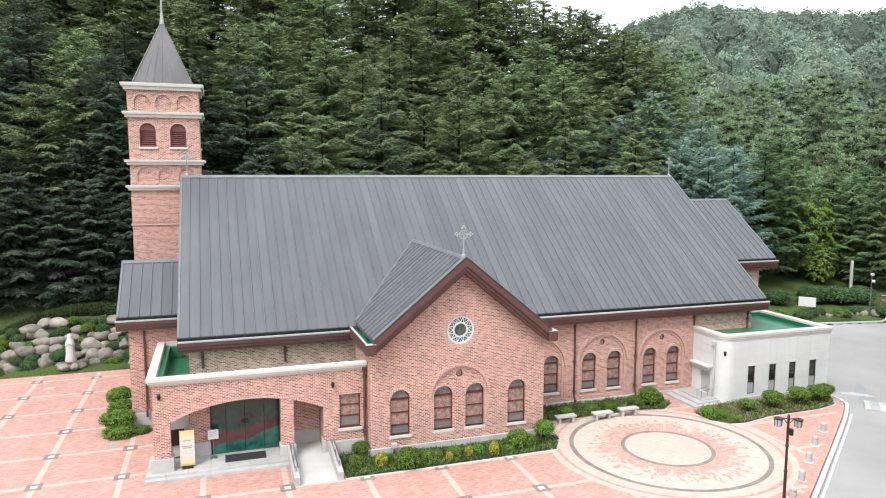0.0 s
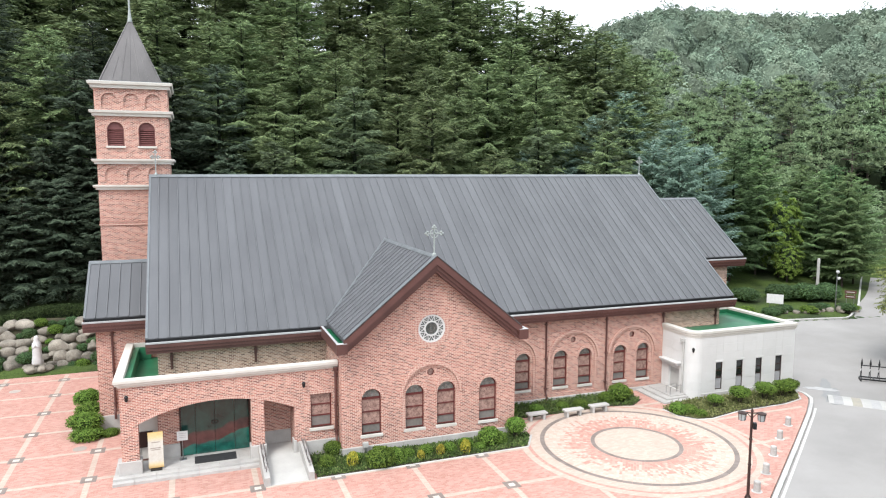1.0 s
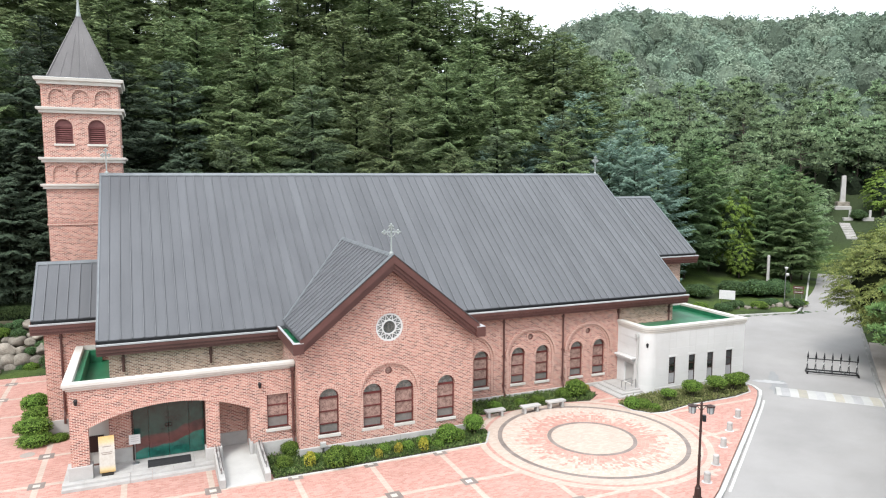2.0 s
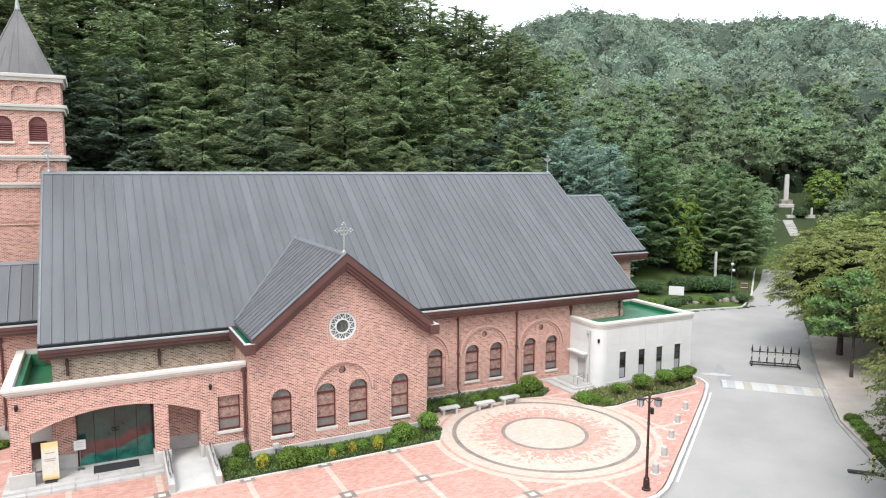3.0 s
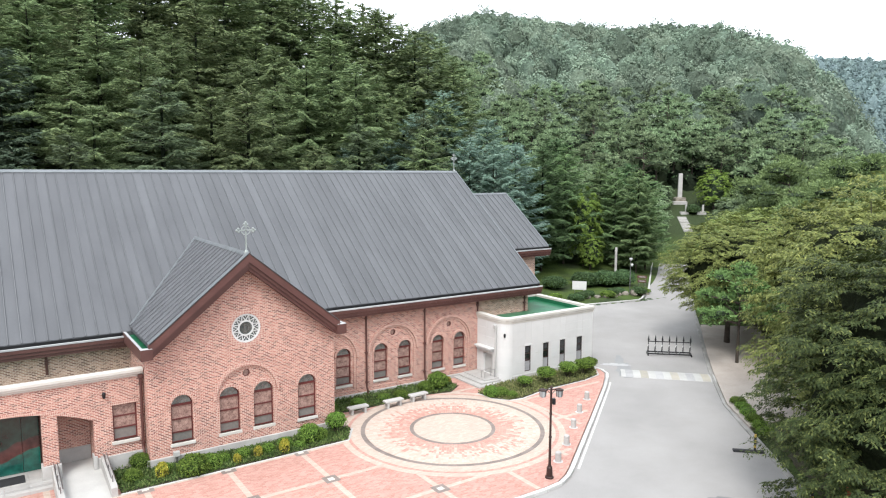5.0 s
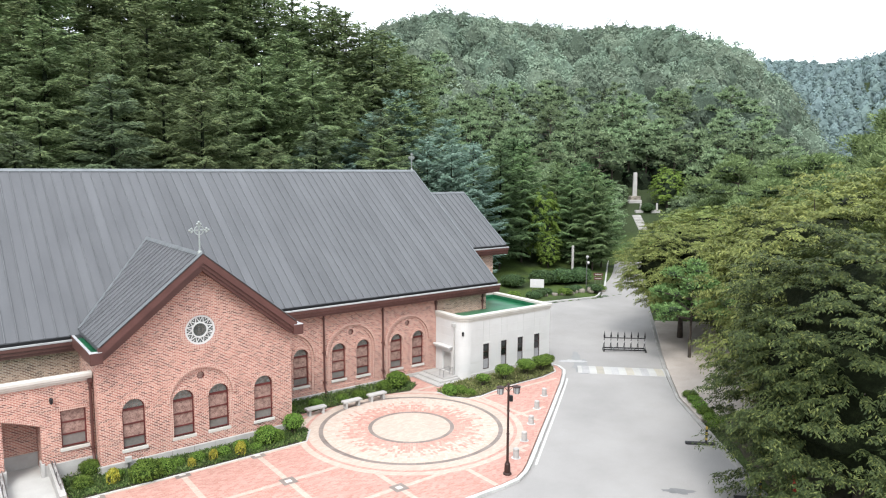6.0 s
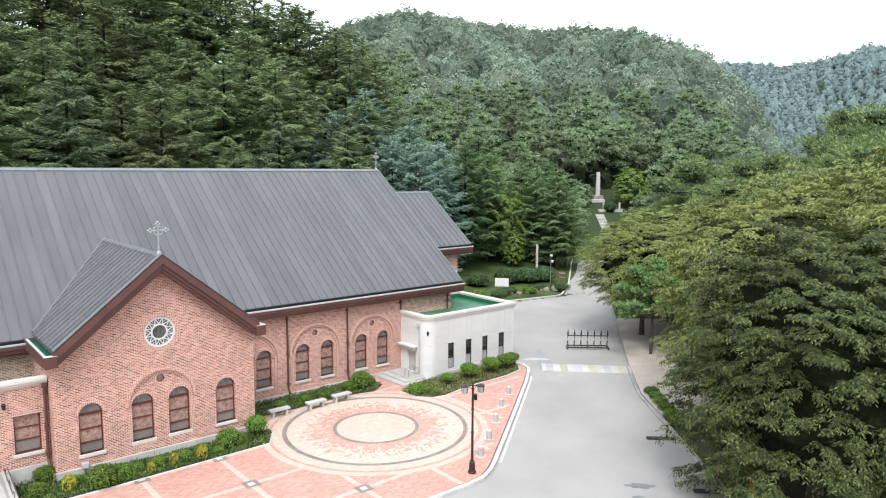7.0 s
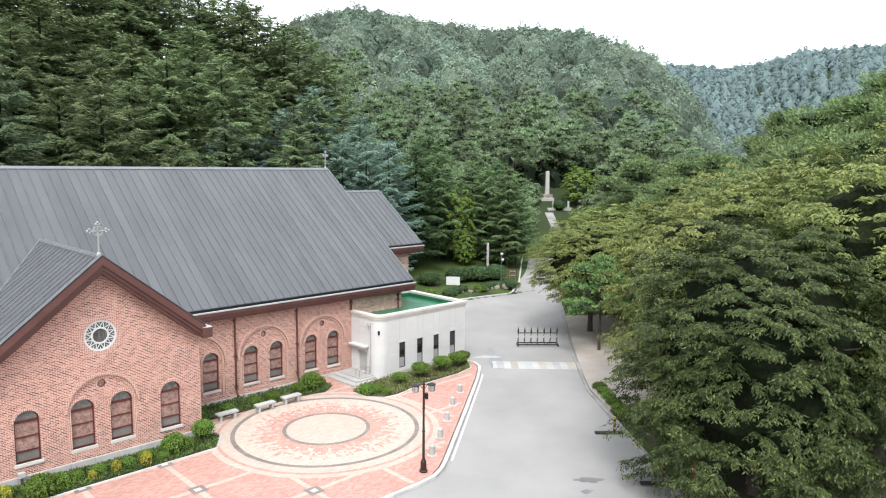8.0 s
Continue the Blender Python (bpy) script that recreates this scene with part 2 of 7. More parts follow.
def circle(u, v, r, n=32):
    return [(u + r * math.cos(2 * math.pi * k / n), v + r * math.sin(2 * math.pi * k / n)) for k in range(n)]


def band(outer, inner):
    """A closed strip between two open lines of equal length."""
    return outer + inner[::-1]


def sweep(bm, profile, path, closed=False):
    """Runs a profile of (outward, up) points along a plan line; outward is to the right of the way."""
    n = len(path)
    rows = []
    for i in range(n):
        p = Vector(path[i])
        before = (p - Vector(path[i - 1])).normalized() if i or closed else None
        after = (Vector(path[(i + 1) % n]) - p).normalized() if i < n - 1 or closed else None
        d0, d1 = before or after, after or before
        n0, n1 = Vector((d0.y, -d0.x)), Vector((d1.y, -d1.x))
        mit = (n0 + n1).normalized()
        mit = mit / max(0.3, mit.dot(n0))
        rows.append([bm.verts.new((p.x + mit.x * o, p.y + mit.y * o, z)) for o, z in profile])
    k = len(profile)
    for i in range(n if closed else n - 1):
        a, b = rows[i], rows[(i + 1) % n]
        for j in range(k):
            bm.faces.new((a[j], a[(j + 1) % k], b[(j + 1) % k], b[j]))
    if not closed:
        bm.faces.new(rows[0])
        bm.faces.new(rows[-1])
    return bm


def stained(name, lo, hi, line):
    """Leaded coloured glass as it looks by day from outside."""
    m, nt, b = shader(name, 0.25, 0.0, 0.5)
    v = wall_coords(nt)
    t = node(nt, "ShaderNodeTexVoronoi", Scale=5.5)
    t.feature = "DISTANCE_TO_EDGE"
    wire(nt, v, t.inputs["Vector"])
    n = noise_tex(nt, 4.5, 5, 0.6)
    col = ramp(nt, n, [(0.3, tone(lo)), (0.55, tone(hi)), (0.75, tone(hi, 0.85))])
    edge = math_node(nt, "LESS_THAN", t.outputs["Distance"], 0.035)
    col = mixed(nt, math_node(nt, "MULTIPLY", edge, 0.6), col, line)
    wire(nt, col, b.inputs["Base Color"])
    bump(nt, b, n, 0.15, 0.01)
    return m


PINK_GLASS = stained("rose_stained_glass", (0.20, 0.12, 0.10), (0.40, 0.26, 0.22), (0.10, 0.06, 0.05))
GREY_GLASS = stained("grey_stained_glass", (0.13, 0.14, 0.13), (0.26, 0.28, 0.26), (0.08, 0.09, 0.085))
BLUE_GLASS = stained("blue_green_stained_glass", (0.05, 0.075, 0.075), (0.17, 0.17, 0.16), (0.04, 0.05, 0.05))
FROSTED = surface("frosted_pane", (0.36, 0.36, 0.37), (0.46, 0.46, 0.47), 1.0, 8, 0.25, 0.0, 0.5, relief=0.0)
SMOKE_GLASS = surface("smoky_glass", (0.17, 0.16, 0.15), (0.25, 0.235, 0.22), 1.0, 8, 0.15, 0.0, 0.6, relief=0.0)
DARK_GLASS = surface("dark_glass", (0.012, 0.014, 0.016), (0.03, 0.033, 0.036), 1.0, 8, 0.08, 0.0, 0.7, relief=0.0)


# ---- terrain ----
OX, OY = -11.0, -33.0


def smooth(a, b, x):
    t = np.clip((x - a) / (b - a), 0, 1)
    return t * t * (3 - 2 * t)


def side_of(x, y, p, q):
    """Distance to the left of the line from p to q."""
    dx, dy = q[0] - p[0], q[1] - p[1]
    return (dx * (y - p[1]) - dy * (x - p[0])) / math.hypot(dx, dy)


def unpaved(x, y):
    """Metres outside the paved ground: negative on it."""
    back = np.where(x < 27, y - 20.8, y - 17.1 + 0.13 * (x - 45))
    lane = side_of(x, y, (49.9, 16.1), (75.7, 35.9))
    back = np.minimum(back, np.where(x > 45, lane, 1e3))
    right = -side_of(x, y, (17.8, -19.4), (43.7, 5.1))
    right = np.minimum(right, np.where(x > 40, -side_of(x, y, (43.7, 5.1), (78.7, 31.9)), 1e3))
    return np.maximum(back, right), back, right


def height(x, y):
    x, y = np.asarray(x, float), np.asarray(y, float)
    d, back, right = unpaved(x, y)
    r = np.hypot(x - OX, y - OY)
    th = np.degrees(np.arctan2(x - OX, y - OY))
    z = np.full(x.shape, -0.5) + np.where(right > back, 0.26, 0.42) * smooth(0.0, 0.8, d) * (r < 140)
    # wooded slope behind the church, dying out towards the valley
    w = 1 - 0.8 * smooth(30, 43, th)
    w = w * np.where(x > 45, 1 - (1 - smooth(0.3, 4, back)) * (1 - smooth(112, 130, r)), 1)
    z = z + w * (1.6 * smooth(22, 30, y) + 0.56 * np.clip(y - 32, 0, 40 + 22 * (1 - smooth(20, 26, th)))) * smooth(-120, -60, x)
    # grassy bank above the rockery
    z = z + 2.0 * smooth(25, 33, y) * (1 - smooth(-17, -13, x)) * (1 - smooth(60, 90, y)) * (y > 20)
    # valley floor rising to the foot of the hill
    v = smooth(24, 38, th) * (1 - 0.9 * smooth(59, 67, th))
    z = z + v * 0.27 * np.clip(r - 122, 0, 140)
    # bank along the road
    z = z + 0.46 * np.clip(right - 17, 0, 30) * smooth(-40, 0, y + 35) * (1 - smooth(90, 140, r))
    # wooded hill and the mountain behind it
    crest = np.interp(th, [-60, 0, 25, 30, 32, 34.2, 36.9, 40.4, 43.2, 47.2, 51.3, 55.3, 58.4, 61.4, 62.8, 64, 66, 68, 80, 120], [5, 5.5, 6, 7.8, 9.9, 10.9, 11.6, 11.8, 11.2, 10.6, 10.8, 10.3, 8.9, 7.4, 6.6, 5.4, 1.8, 0.0, 0.0, 0.0])
    top = 14 + 430 * np.tan(np.radians(crest)) - 9
    t = np.clip((r - 190) / 240, 0, 1)
    z = z + np.clip(top - z, 0, 200) * (0.62 * t + 0.38 * smooth(0, 1, t)) * (1 - 0.55 * smooth(440, 640, r))
    crest2 = np.interp(th, [40, 58, 63, 67, 71, 76, 84, 100], [3, 6.2, 7.5, 8.9, 9.8, 9.9, 9.2, 4.0])
    z = z + np.clip(14 + 980 * np.tan(np.radians(crest2)) - 44, 0, 300) * smooth(620, 980, r) * (1 - 0.7 * smooth(1000, 1900, r))
    return z


def terrain():
    rs = np.concatenate([np.arange(2, 120, 1.3), np.geomspace(120, 4200, 70)])
    na = 240
    a = np.linspace(0, 2 * math.pi, na, endpoint=False)
    R, A = np.meshgrid(rs, a, indexing="ij")
    X, Y = OX + R * np.sin(A), OY + R * np.cos(A)
    Z = height(X, Y)
    verts = np.stack([X, Y, Z], -1).reshape(-1, 3)
    i, j = np.meshgrid(np.arange(len(rs) - 1), np.arange(na), indexing="ij")
    q = np.stack([i * na + j, i * na + (j + 1) % na, (i + 1) * na + (j + 1) % na, (i + 1) * na + j], -1).reshape(-1, 4)
    verts = np.vstack([verts, [[OX, OY, -0.7]]])
    faces = q[:, ::-1].tolist() + [(k, len(verts) - 1, (k + 1) % na) for k in range(na)]
    me = bpy.data.meshes.new("ground")
    me.from_pydata(verts.tolist(), [], [f[::-1] for f in faces])
    m, nt, b = shader("grass_and_forest_floor", 0.95, 0, 0.1)
    coarse, fine = noise_tex(nt, 0.25, 5, 0.6), noise_tex(nt, 6.0, 5, 0.7)
    grass = ramp(nt, fine, [(0.3, (0.028, 0.048, 0.013)), (0.7, (0.075, 0.108, 0.029))])
    dark_ground = ramp(nt, fine, [(0.3, (0.018, 0.027, 0.012)), (0.7, (0.046, 0.062, 0.028))])
    pos = nt.nodes.new("ShaderNodeNewGeometry")
    sep = nt.nodes.new("ShaderNodeSeparateXYZ")
    wire(nt, pos.outputs["Position"], sep.inputs[0])
    # blends the grass to the darker tone between about 1 and 3 m height
    woods = ramp(nt, math_node(nt, "MULTIPLY", sep.outputs["Z"], 0.2), [(0.25, (0, 0, 0)), (0.6, (1, 1, 1))])
    grass = mixed(nt, woods, grass, dark_ground)
    wire(nt, mixed(nt, ramp(nt, coarse, [(0.48, (0, 0, 0)), (0.62, (1, 1, 1))]), grass, dark_ground), b.inputs["Base Color"])
    bump(nt, b, fine, 0.8, 0.05)
    return tagged(part_mesh("ground", me, m, smooth=True), "grassy ground rising to wooded hills", "ground", kind="structure")


terrain()


# ---- road, plaza, kerbs ----
def slab(name, loop, z0, z1, material, label, category="pavement", parent=None):
    bm = plate(bmesh.new(), [loop], z0, z1, FLOOR)
    ob = part(name, bm, material, parent)
    return tagged(ob, label, category, kind="structure") if parent is None else ob


G = -0.2  # level of the plaza
KERB_LINE = [(25.3, 3.0), (25.5, -0.2), (25.1, -1.1), (24.3, -1.85), (22.75, -3.1), (17.8, -6.75), (11.9, -11.05), (11.2, -11.5), (10.4, -11.85), (9.4, -11.95), (7.8, -11.95), (-45, -11.95)]
slab("road", [(-60, -60), (8, -60), (9, -29), (18.1, -19.7), (23.1, -13.7), (26.45, -9.75), (31.35, -5.35), (34.65, -2.6), (43.5, 4.5), (53, 12.3), (78.7, 31.9), (75.7, 35.9), (50.0, 16.3), (49.0, 16.05), (42.4, 17.3), (27, 19.6), (24, 19.6), (-60, 15)], G - 0.4, G - 0.12, ASPHALT, "worn grey asphalt road with faint patches", "road")
PLAZA = [(25.2, 3.0), (25.35, -0.2), (24.95, -1.0), (24.2, -1.7), (22.65, -2.95), (17.7, -6.6), (11.8, -10.9), (11.1, -11.35), (10.35, -11.7), (9.4, -11.8), (7.8, -11.8), (-45, -11.8), (-45, 20.8), (25.2, 20.8)]
slab("plaza", PLAZA, G - 0.3, G, PAVER, "salmon pink clay brick paving around the church", "pavement")


def kerbs(name, line, z, label, width=0.2, length=1.0, material=None):
    """Single kerb stones along a line."""
    root = thing(name, label, "kerb", kind="structure")
    meshes = {}
    for p, q in zip(line, line[1:]):
        p, q = Vector(p), Vector(q)
        n = max(1, round((q - p).length / length))
        for k in range(n):
            a, b = p.lerp(q, k / n), p.lerp(q, (k + 1) / n)
            L = round((b - a).length, 2)
            if L not in meshes:
                bm = boxed(-L / 2 + 0.004, L / 2 - 0.004, -width / 2, width / 2, -0.3, 0, bevel=0.012)
                me = bpy.data.meshes.new("kerb_stone")
                bm.to_mesh(me)
                bm.free()
                me.materials.append(material or KERB)
                meshes[L] = me
            ob = part_mesh("kerb_stone", meshes[L], None, root)
            c = (a + b) / 2
            ob.matrix_basis = pose(c.x, c.y, z, 0, 0, math.degrees(math.atan2(b.y - a.y, b.x - a.x)))
    return root


kerbs("plaza_kerb", KERB_LINE[:-1] + [(-13, -11.95)], G + 0.02, "pale granite kerb along the plaza edge")
kerbs("road_kerb", [(13, -24.6), (17.9, -19.5), (22.9, -13.5), (26.25, -9.55), (31.15, -5.15), (34.45, -2.4), (43.3, 4.7), (60, 17.7)], G - 0.02, "darker granite kerb on the tree side of the road", 0.15, 1.0, DARKER_KERB)
kerbs("bed_kerb", [(27, 19.8), (42.4, 17.5), (49.0, 16.3), (50.0, 16.7), (55.9, 20.6), (75.7, 36.2)], G + 0.05, "pale granite kerb round the planted bed")


def white_line():
    bm = bmesh.new()
    line = [(23.9, -2.3), (22.75, -3.2), (17.8, -6.85), (12.2, -10.95)]
    for p, q in zip(line, line[1:]):
        d = (Vector(q) - Vector(p)).normalized()
        nrm = -Vector((d.y, -d.x))
        a, b = Vector(p) + nrm * 0.10, Vector(q) + nrm * 0.10
        c, e = b + nrm * 0.12, a + nrm * 0.12
        plate(bm, [[tuple(a), tuple(b), tuple(c), tuple(e)]], G - 0.118, G - 0.112, FLOOR)
    tagged(part("road_line", bm, KERB), "faded white edge line along the plaza kerb", "road marking", kind="structure")


white_line()


FADED_CREAM = surface("worn_cream_paint", (0.36, 0.345, 0.31), (0.52, 0.475, 0.37), 1.2, 12, 0.8, relief=0.2)
FADED_WHITE = surface("worn_white_paint", (0.36, 0.357, 0.355), (0.50, 0.497, 0.49), 1.2, 12, 0.8, relief=0.2)


def speed_hump():
    hump = thing("speed_hump", "low speed hump across the road with faded cream bars", "speed hump", (28.65, -3.75, G - 0.12), turn=-45.5)
    bm = sweep(bmesh.new(), [(0.95, 0.0), (0.5, 0.07), (0, 0.09), (-0.5, 0.07), (-0.95, 0.0)], [(-3.4, 0), (3.0, 0)])
    part("hump_body", bm, CONCRETE, hump)
    for k in range(6):
        x = -3.1 + k * 1.02
        bm = sweep(bmesh.new(), [(0.93, 0.006), (0.5, 0.076), (0, 0.096), (-0.5, 0.076), (-0.93, 0.006), (-0.9, 0.0), (0.9, 0.0)], [(x, 0), (x + 0.52, 0)])
        part("painted_bar", bm, FADED_CREAM if k % 2 else FADED_WHITE, hump)


speed_hump()


def road_patch(points, material, label, up=0.0):
    tagged(part("road_patch", plate(bmesh.new(), [points], G - 0.125, G - 0.116 + up, FLOOR), material), label, "road marking", kind="structure")


def blot(x, y, a, b, turn, seed):
    g = random.Random(seed)
    out = []
    for k in range(22):
        t, r = 2 * math.pi * k / 22, g.uniform(0.7, 1.15)
        u, v = a * r * math.cos(t), b * r * math.sin(t)
        c, d = math.cos(radians(turn)), math.sin(radians(turn))
        out.append((x + u * c - v * d, y + u * d + v * c))
    return out


WET = surface("damp_asphalt", (0.15, 0.15, 0.152), (0.25, 0.25, 0.25), 1.0, 30, 0.6, relief=0.2, vary=0)
DAMP = surface("stained_asphalt", (0.24, 0.24, 0.242), (0.34, 0.34, 0.338), 0.8, 30, 0.75, relief=0.2, vary=0)
road_patch(blot(15.4, -16.9, 0.75, 0.28, -45, 1), WET, "dark damp spot on the asphalt")
road_patch(blot(14.35, -17.5, 0.3, 0.18, -30, 2), WET, "dark damp spot on the asphalt")
road_patch(blot(27.3, -0.6, 1.9, 0.55, 40, 3), DAMP, "grey stain on the asphalt by the plaza corner")
road_patch(blot(26.2, -2.1, 0.7, 0.35, 20, 4), DAMP, "grey stain on the asphalt by the plaza corner", 0.004)
road_patch(blot(28.6, 0.9, 1.6, 0.35, 45, 6), DAMP, "grey stain on the asphalt by the plaza corner", 0.008)
road_patch(blot(27.5, 0.35, 1.15, 0.38, -38, 9), FADED_WHITE, "faded white patch of road paint", 0.012)


# ---- the church ----
EAVE_Y, EAVE_Z, RIDGE_Y, RIDGE_Z = 3.62, 5.72, 14.3, 13.76
NAVE_L, NAVE_R = -13.8, 22.9
SLOPE = math.atan2(RIDGE_Z - EAVE_Z, RIDGE_Y - EAVE_Y)
WALL_Y = 4.03

church = thing("church", "pink brick church with steep grey metal roof and round arched windows", "church")


def wall_part(name, loops, w0, w1, m, material, parent, label=""):
    return part(name, plate(bmesh.new(), loops, w0, w1, m), material, parent, label)


def arch_ring(name, cx, spring, r0, r1, y0, y1, parent, material=ARCH_BRICK, legs=0.0, n=20):
    """A half ring of bricks on edge, with straight legs below."""
    out = [(cx + r1 * math.cos(math.pi * k / n), spring + r1 * math.sin(math.pi * k / n)) for k in range(n + 1)]
    inn = [(cx + r0 * math.cos(math.pi * k / n), spring + r0 * math.sin(math.pi * k / n)) for k in range(n + 1)]
    if legs:
        out = [(cx + r1, spring - legs)] + out + [(cx - r1, spring - legs)]
        inn = [(cx + r0, spring - legs)] + inn + [(cx - r0, spring - legs)]
    return part(name, plate(bmesh.new(), [band(out, inn)], y0, y1), material, parent)


def arched_window(cx, z0, top, w, y, parent, glass=PINK_GLASS, head=GREY_GLASS):
    """A round-headed window: maroon frame, four lights, stone sill. y is the wall face."""
    u0, u1 = cx - w / 2, cx + w / 2
    r = w / 2
    spring = top - r
    f, yy = 0.055, y + 0.16
    bm = plate(bmesh.new(), [arched(u0, u1, z0, top), arched(u0 + f, u1 - f, z0 + f, top - f)], yy - 0.05, yy + 0.05)
    H = spring - z0
    bars = [z0 + 0.27 * H, z0 + 0.62 * H]
    for z, t in ((bars[0], 0.03), (bars[1], 0.03), (spring, 0.055)):
        box(bm, u0 + f, u1 - f, yy - 0.06, yy + 0.04, z - t, z + t)
    win = part("arched_window", bm, FRAME_PAINT, parent, "maroon framed arched window with leaded glass")
    lights = [(z0 + f, bars[0], SMOKE_GLASS), (bars[0], bars[1], glass), (bars[1], spring, glass)]
    for a, b, mat in lights:
        part("pane", boxed(u0 + f * 0.5, u1 - f * 0.5, yy - 0.008, yy + 0.008, a, b), mat, win)
    rr = r - f * 0.5
    loop = [(cx + rr * math.cos(math.pi * k / 14), spring + rr * math.sin(math.pi * k / 14)) for k in range(15)]
    part("pane", plate(bmesh.new(), [loop], yy - 0.008, yy + 0.008), head, win, "grey leaded glass in the arched head")
    bm = bmesh.new()
    for ang in (45, 90, 135):
        a = math.radians(ang)
        tube(bm, (cx, yy - 0.015, spring + 0.02), (cx + rr * math.cos(a), yy - 0.015, spring + rr * math.sin(a)), 0.012, n=6)
    ringpts = [(cx + rr * 0.5 * math.cos(math.pi * k / 10), spring + rr * 0.5 * math.sin(math.pi * k / 10)) for k in range(11)]
    for p, q in zip(ringpts, ringpts[1:]):
        tube(bm, (p[0], yy - 0.015, p[1]), (q[0], yy - 0.015, q[1]), 0.012, n=6)
    part("lead_tracery", bm, GREY_PAVER, win)
    part("sill", boxed(u0 - 0.07, u1 + 0.07, y - 0.07, y + 0.14, z0 - 0.16, z0, bevel=0.015), CORNICE, win, "pale stone window sill")
    return win


def oculus(cx, cz, r, y, parent):
    bm = plate(bmesh.new(), [circle(cx, cz, r), circle(cx, cz, r * 0.78)], y + 0.06, y + 0.16)
    win = part("round_window", bm, FRAME_PAINT, parent, "small round window")
    part("pane", plate(bmesh.new(), [circle(cx, cz, r * 0.8)], y + 0.1, y + 0.115), PINK_GLASS, win)
    part("brick_ring", plate(bmesh.new(), [circle(cx, cz, r + 0.09), circle(cx, cz, r)], y - 0.012, y + 0.05), ARCH_BRICK, win)


def arch_bay_wall(name, outline, bays, windows, rounds, y, parent, material=BRICK, thick=0.4, through_rounds=()):
    """A wall with shallow arched recesses, each holding its windows."""
    holes = [arched(c - w / 2, c + w / 2, z0, top) for c, z0, top, w in windows] + [circle(c, z, r) for c, z, r in (*rounds, *through_rounds)]
    inside = lambda c: any(abs(c - b[0]) < b[1] for b in bays)
    skin = [arched(c - r, c + r, z0, sp + r, 24) for c, r, z0, sp in bays]
    skin += [arched(c - w / 2, c + w / 2, z0, top) for c, z0, top, w in windows if not inside(c)] + [circle(c, z, r) for c, z, r in through_rounds]
    bm = plate(bmesh.new(), [outline] + skin, y, y + 0.07)
    plate(bm, [outline] + holes, y + 0.07, y + thick)
    wall = part(name, bm, material, parent)
    for c, r, z0, sp in bays:
        arch_ring("arch_band", c, sp, r, r + 0.15, y - 0.08, y + 0.05, wall, legs=0)
        arch_ring("arch_band", c, sp, r - 0.15, r - 0.002, y + 0.02, y + 0.09, wall, legs=sp - z0 - 0.02)
    for c, z0, top, w in windows:
        yy = y + (0.07 if inside(c) else 0)
        arched_window(c, z0, top, w, yy, parent)
        arch_ring("arch_band", c, top - w / 2, w / 2 + 0.002, w / 2 + 0.14, yy - 0.07, yy + 0.05, wall, n=16, legs=0.0 if inside(c) else 0.0)
    for c, z, r in rounds:
        oculus(c, z, r, y + (0.07 if inside(c) else 0), parent)
    return wall


# gable front
GW = 4.77
gable_windows = [(-3.24, 0.78, 3.14, 1.02), (-0.93, 0.78, 3.10, 1.04), (0.82, 0.78, 3.10, 1.04), (3.18, 0.74, 3.10, 1.02)]
gable_outline = [(-GW, 0.14), (GW, 0.14), (GW, 5.35), (0, 9.25), (-GW, 5.35)]
ROSE = (0.0, 5.98, 0.74)
front = arch_bay_wall("gable_wall", gable_outline, [(-0.04, 1.55, 0.62, 2.55)], gable_windows, [(-0.04, 3.68, 0.19)], 0.0, church, through_rounds=[ROSE])


def rose_window(cx, cz, r, y):
    bm = plate(bmesh.new(), [circle(cx, cz, r + 0.02, 40), circle(cx, cz, r - 0.09, 40)], y + 0.02, y + 0.14)
    plate(bm, [circle(cx, cz, 0.40, 32), circle(cx, cz, 0.33, 32)], y + 0.03, y + 0.14)
    n = 12
    rose = part("rose_window", bm, WHITE_PAINT, church, "white wheel tracery round window with leaded glass")
    for k in range(n):
        a = 2 * math.pi * k / n
        for s in (-1, 1):
            b = a + s * math.pi / n
            part("spoke", tube(bmesh.new(), (cx + 0.38 * math.cos(a), y + 0.08, cz + 0.38 * math.sin(a)), (cx + (r - 0.06) * math.cos(b), y + 0.08, cz + (r - 0.06) * math.sin(b)), 0.024, n=6), WHITE_PAINT, rose)
        part("spoke", tube(bmesh.new(), (cx + 0.55 * math.cos(a), y + 0.08, cz + 0.55 * math.sin(a)), (cx + (r - 0.06) * math.cos(a), y + 0.08, cz + (r - 0.06) * math.sin(a)), 0.018, n=6), WHITE_PAINT, rose)
    part("pane", plate(bmesh.new(), [circle(cx, cz, r - 0.05, 40)], y + 0.1, y + 0.115), BLUE_GLASS, rose)
    bm = bmesh.new()
    for rr in (0.12, 0.22):
        c = circle(cx, cz, rr, 20)
        for p, q in zip(c, c[1:] + c[:1]):
            tube(bm, (p[0], y + 0.09, p[1]), (q[0], y + 0.09, q[1]), 0.014, n=6)
    part("lead_tracery", bm, BARK, rose)
    for a, b in ((0.02, 0.13), (0.14, 0.24)):
        part("brick_ring", plate(bmesh.new(), [circle(cx, cz, r + b, 40), circle(cx, cz, r + a, 40)], y - (0.03 if a < 0.1 else 0.012), y + 0.05), ARCH_BRICK, rose)


rose_window(*ROSE, 0.0)

# gable sides and plinth
for s in (-1, 1):
    wall_part("gable_side_wall", [rect(0.4, WALL_Y + 0.3, 0.14, 5.44)], s * (GW - 0.35), s * GW, SIDE, BRICK, church)


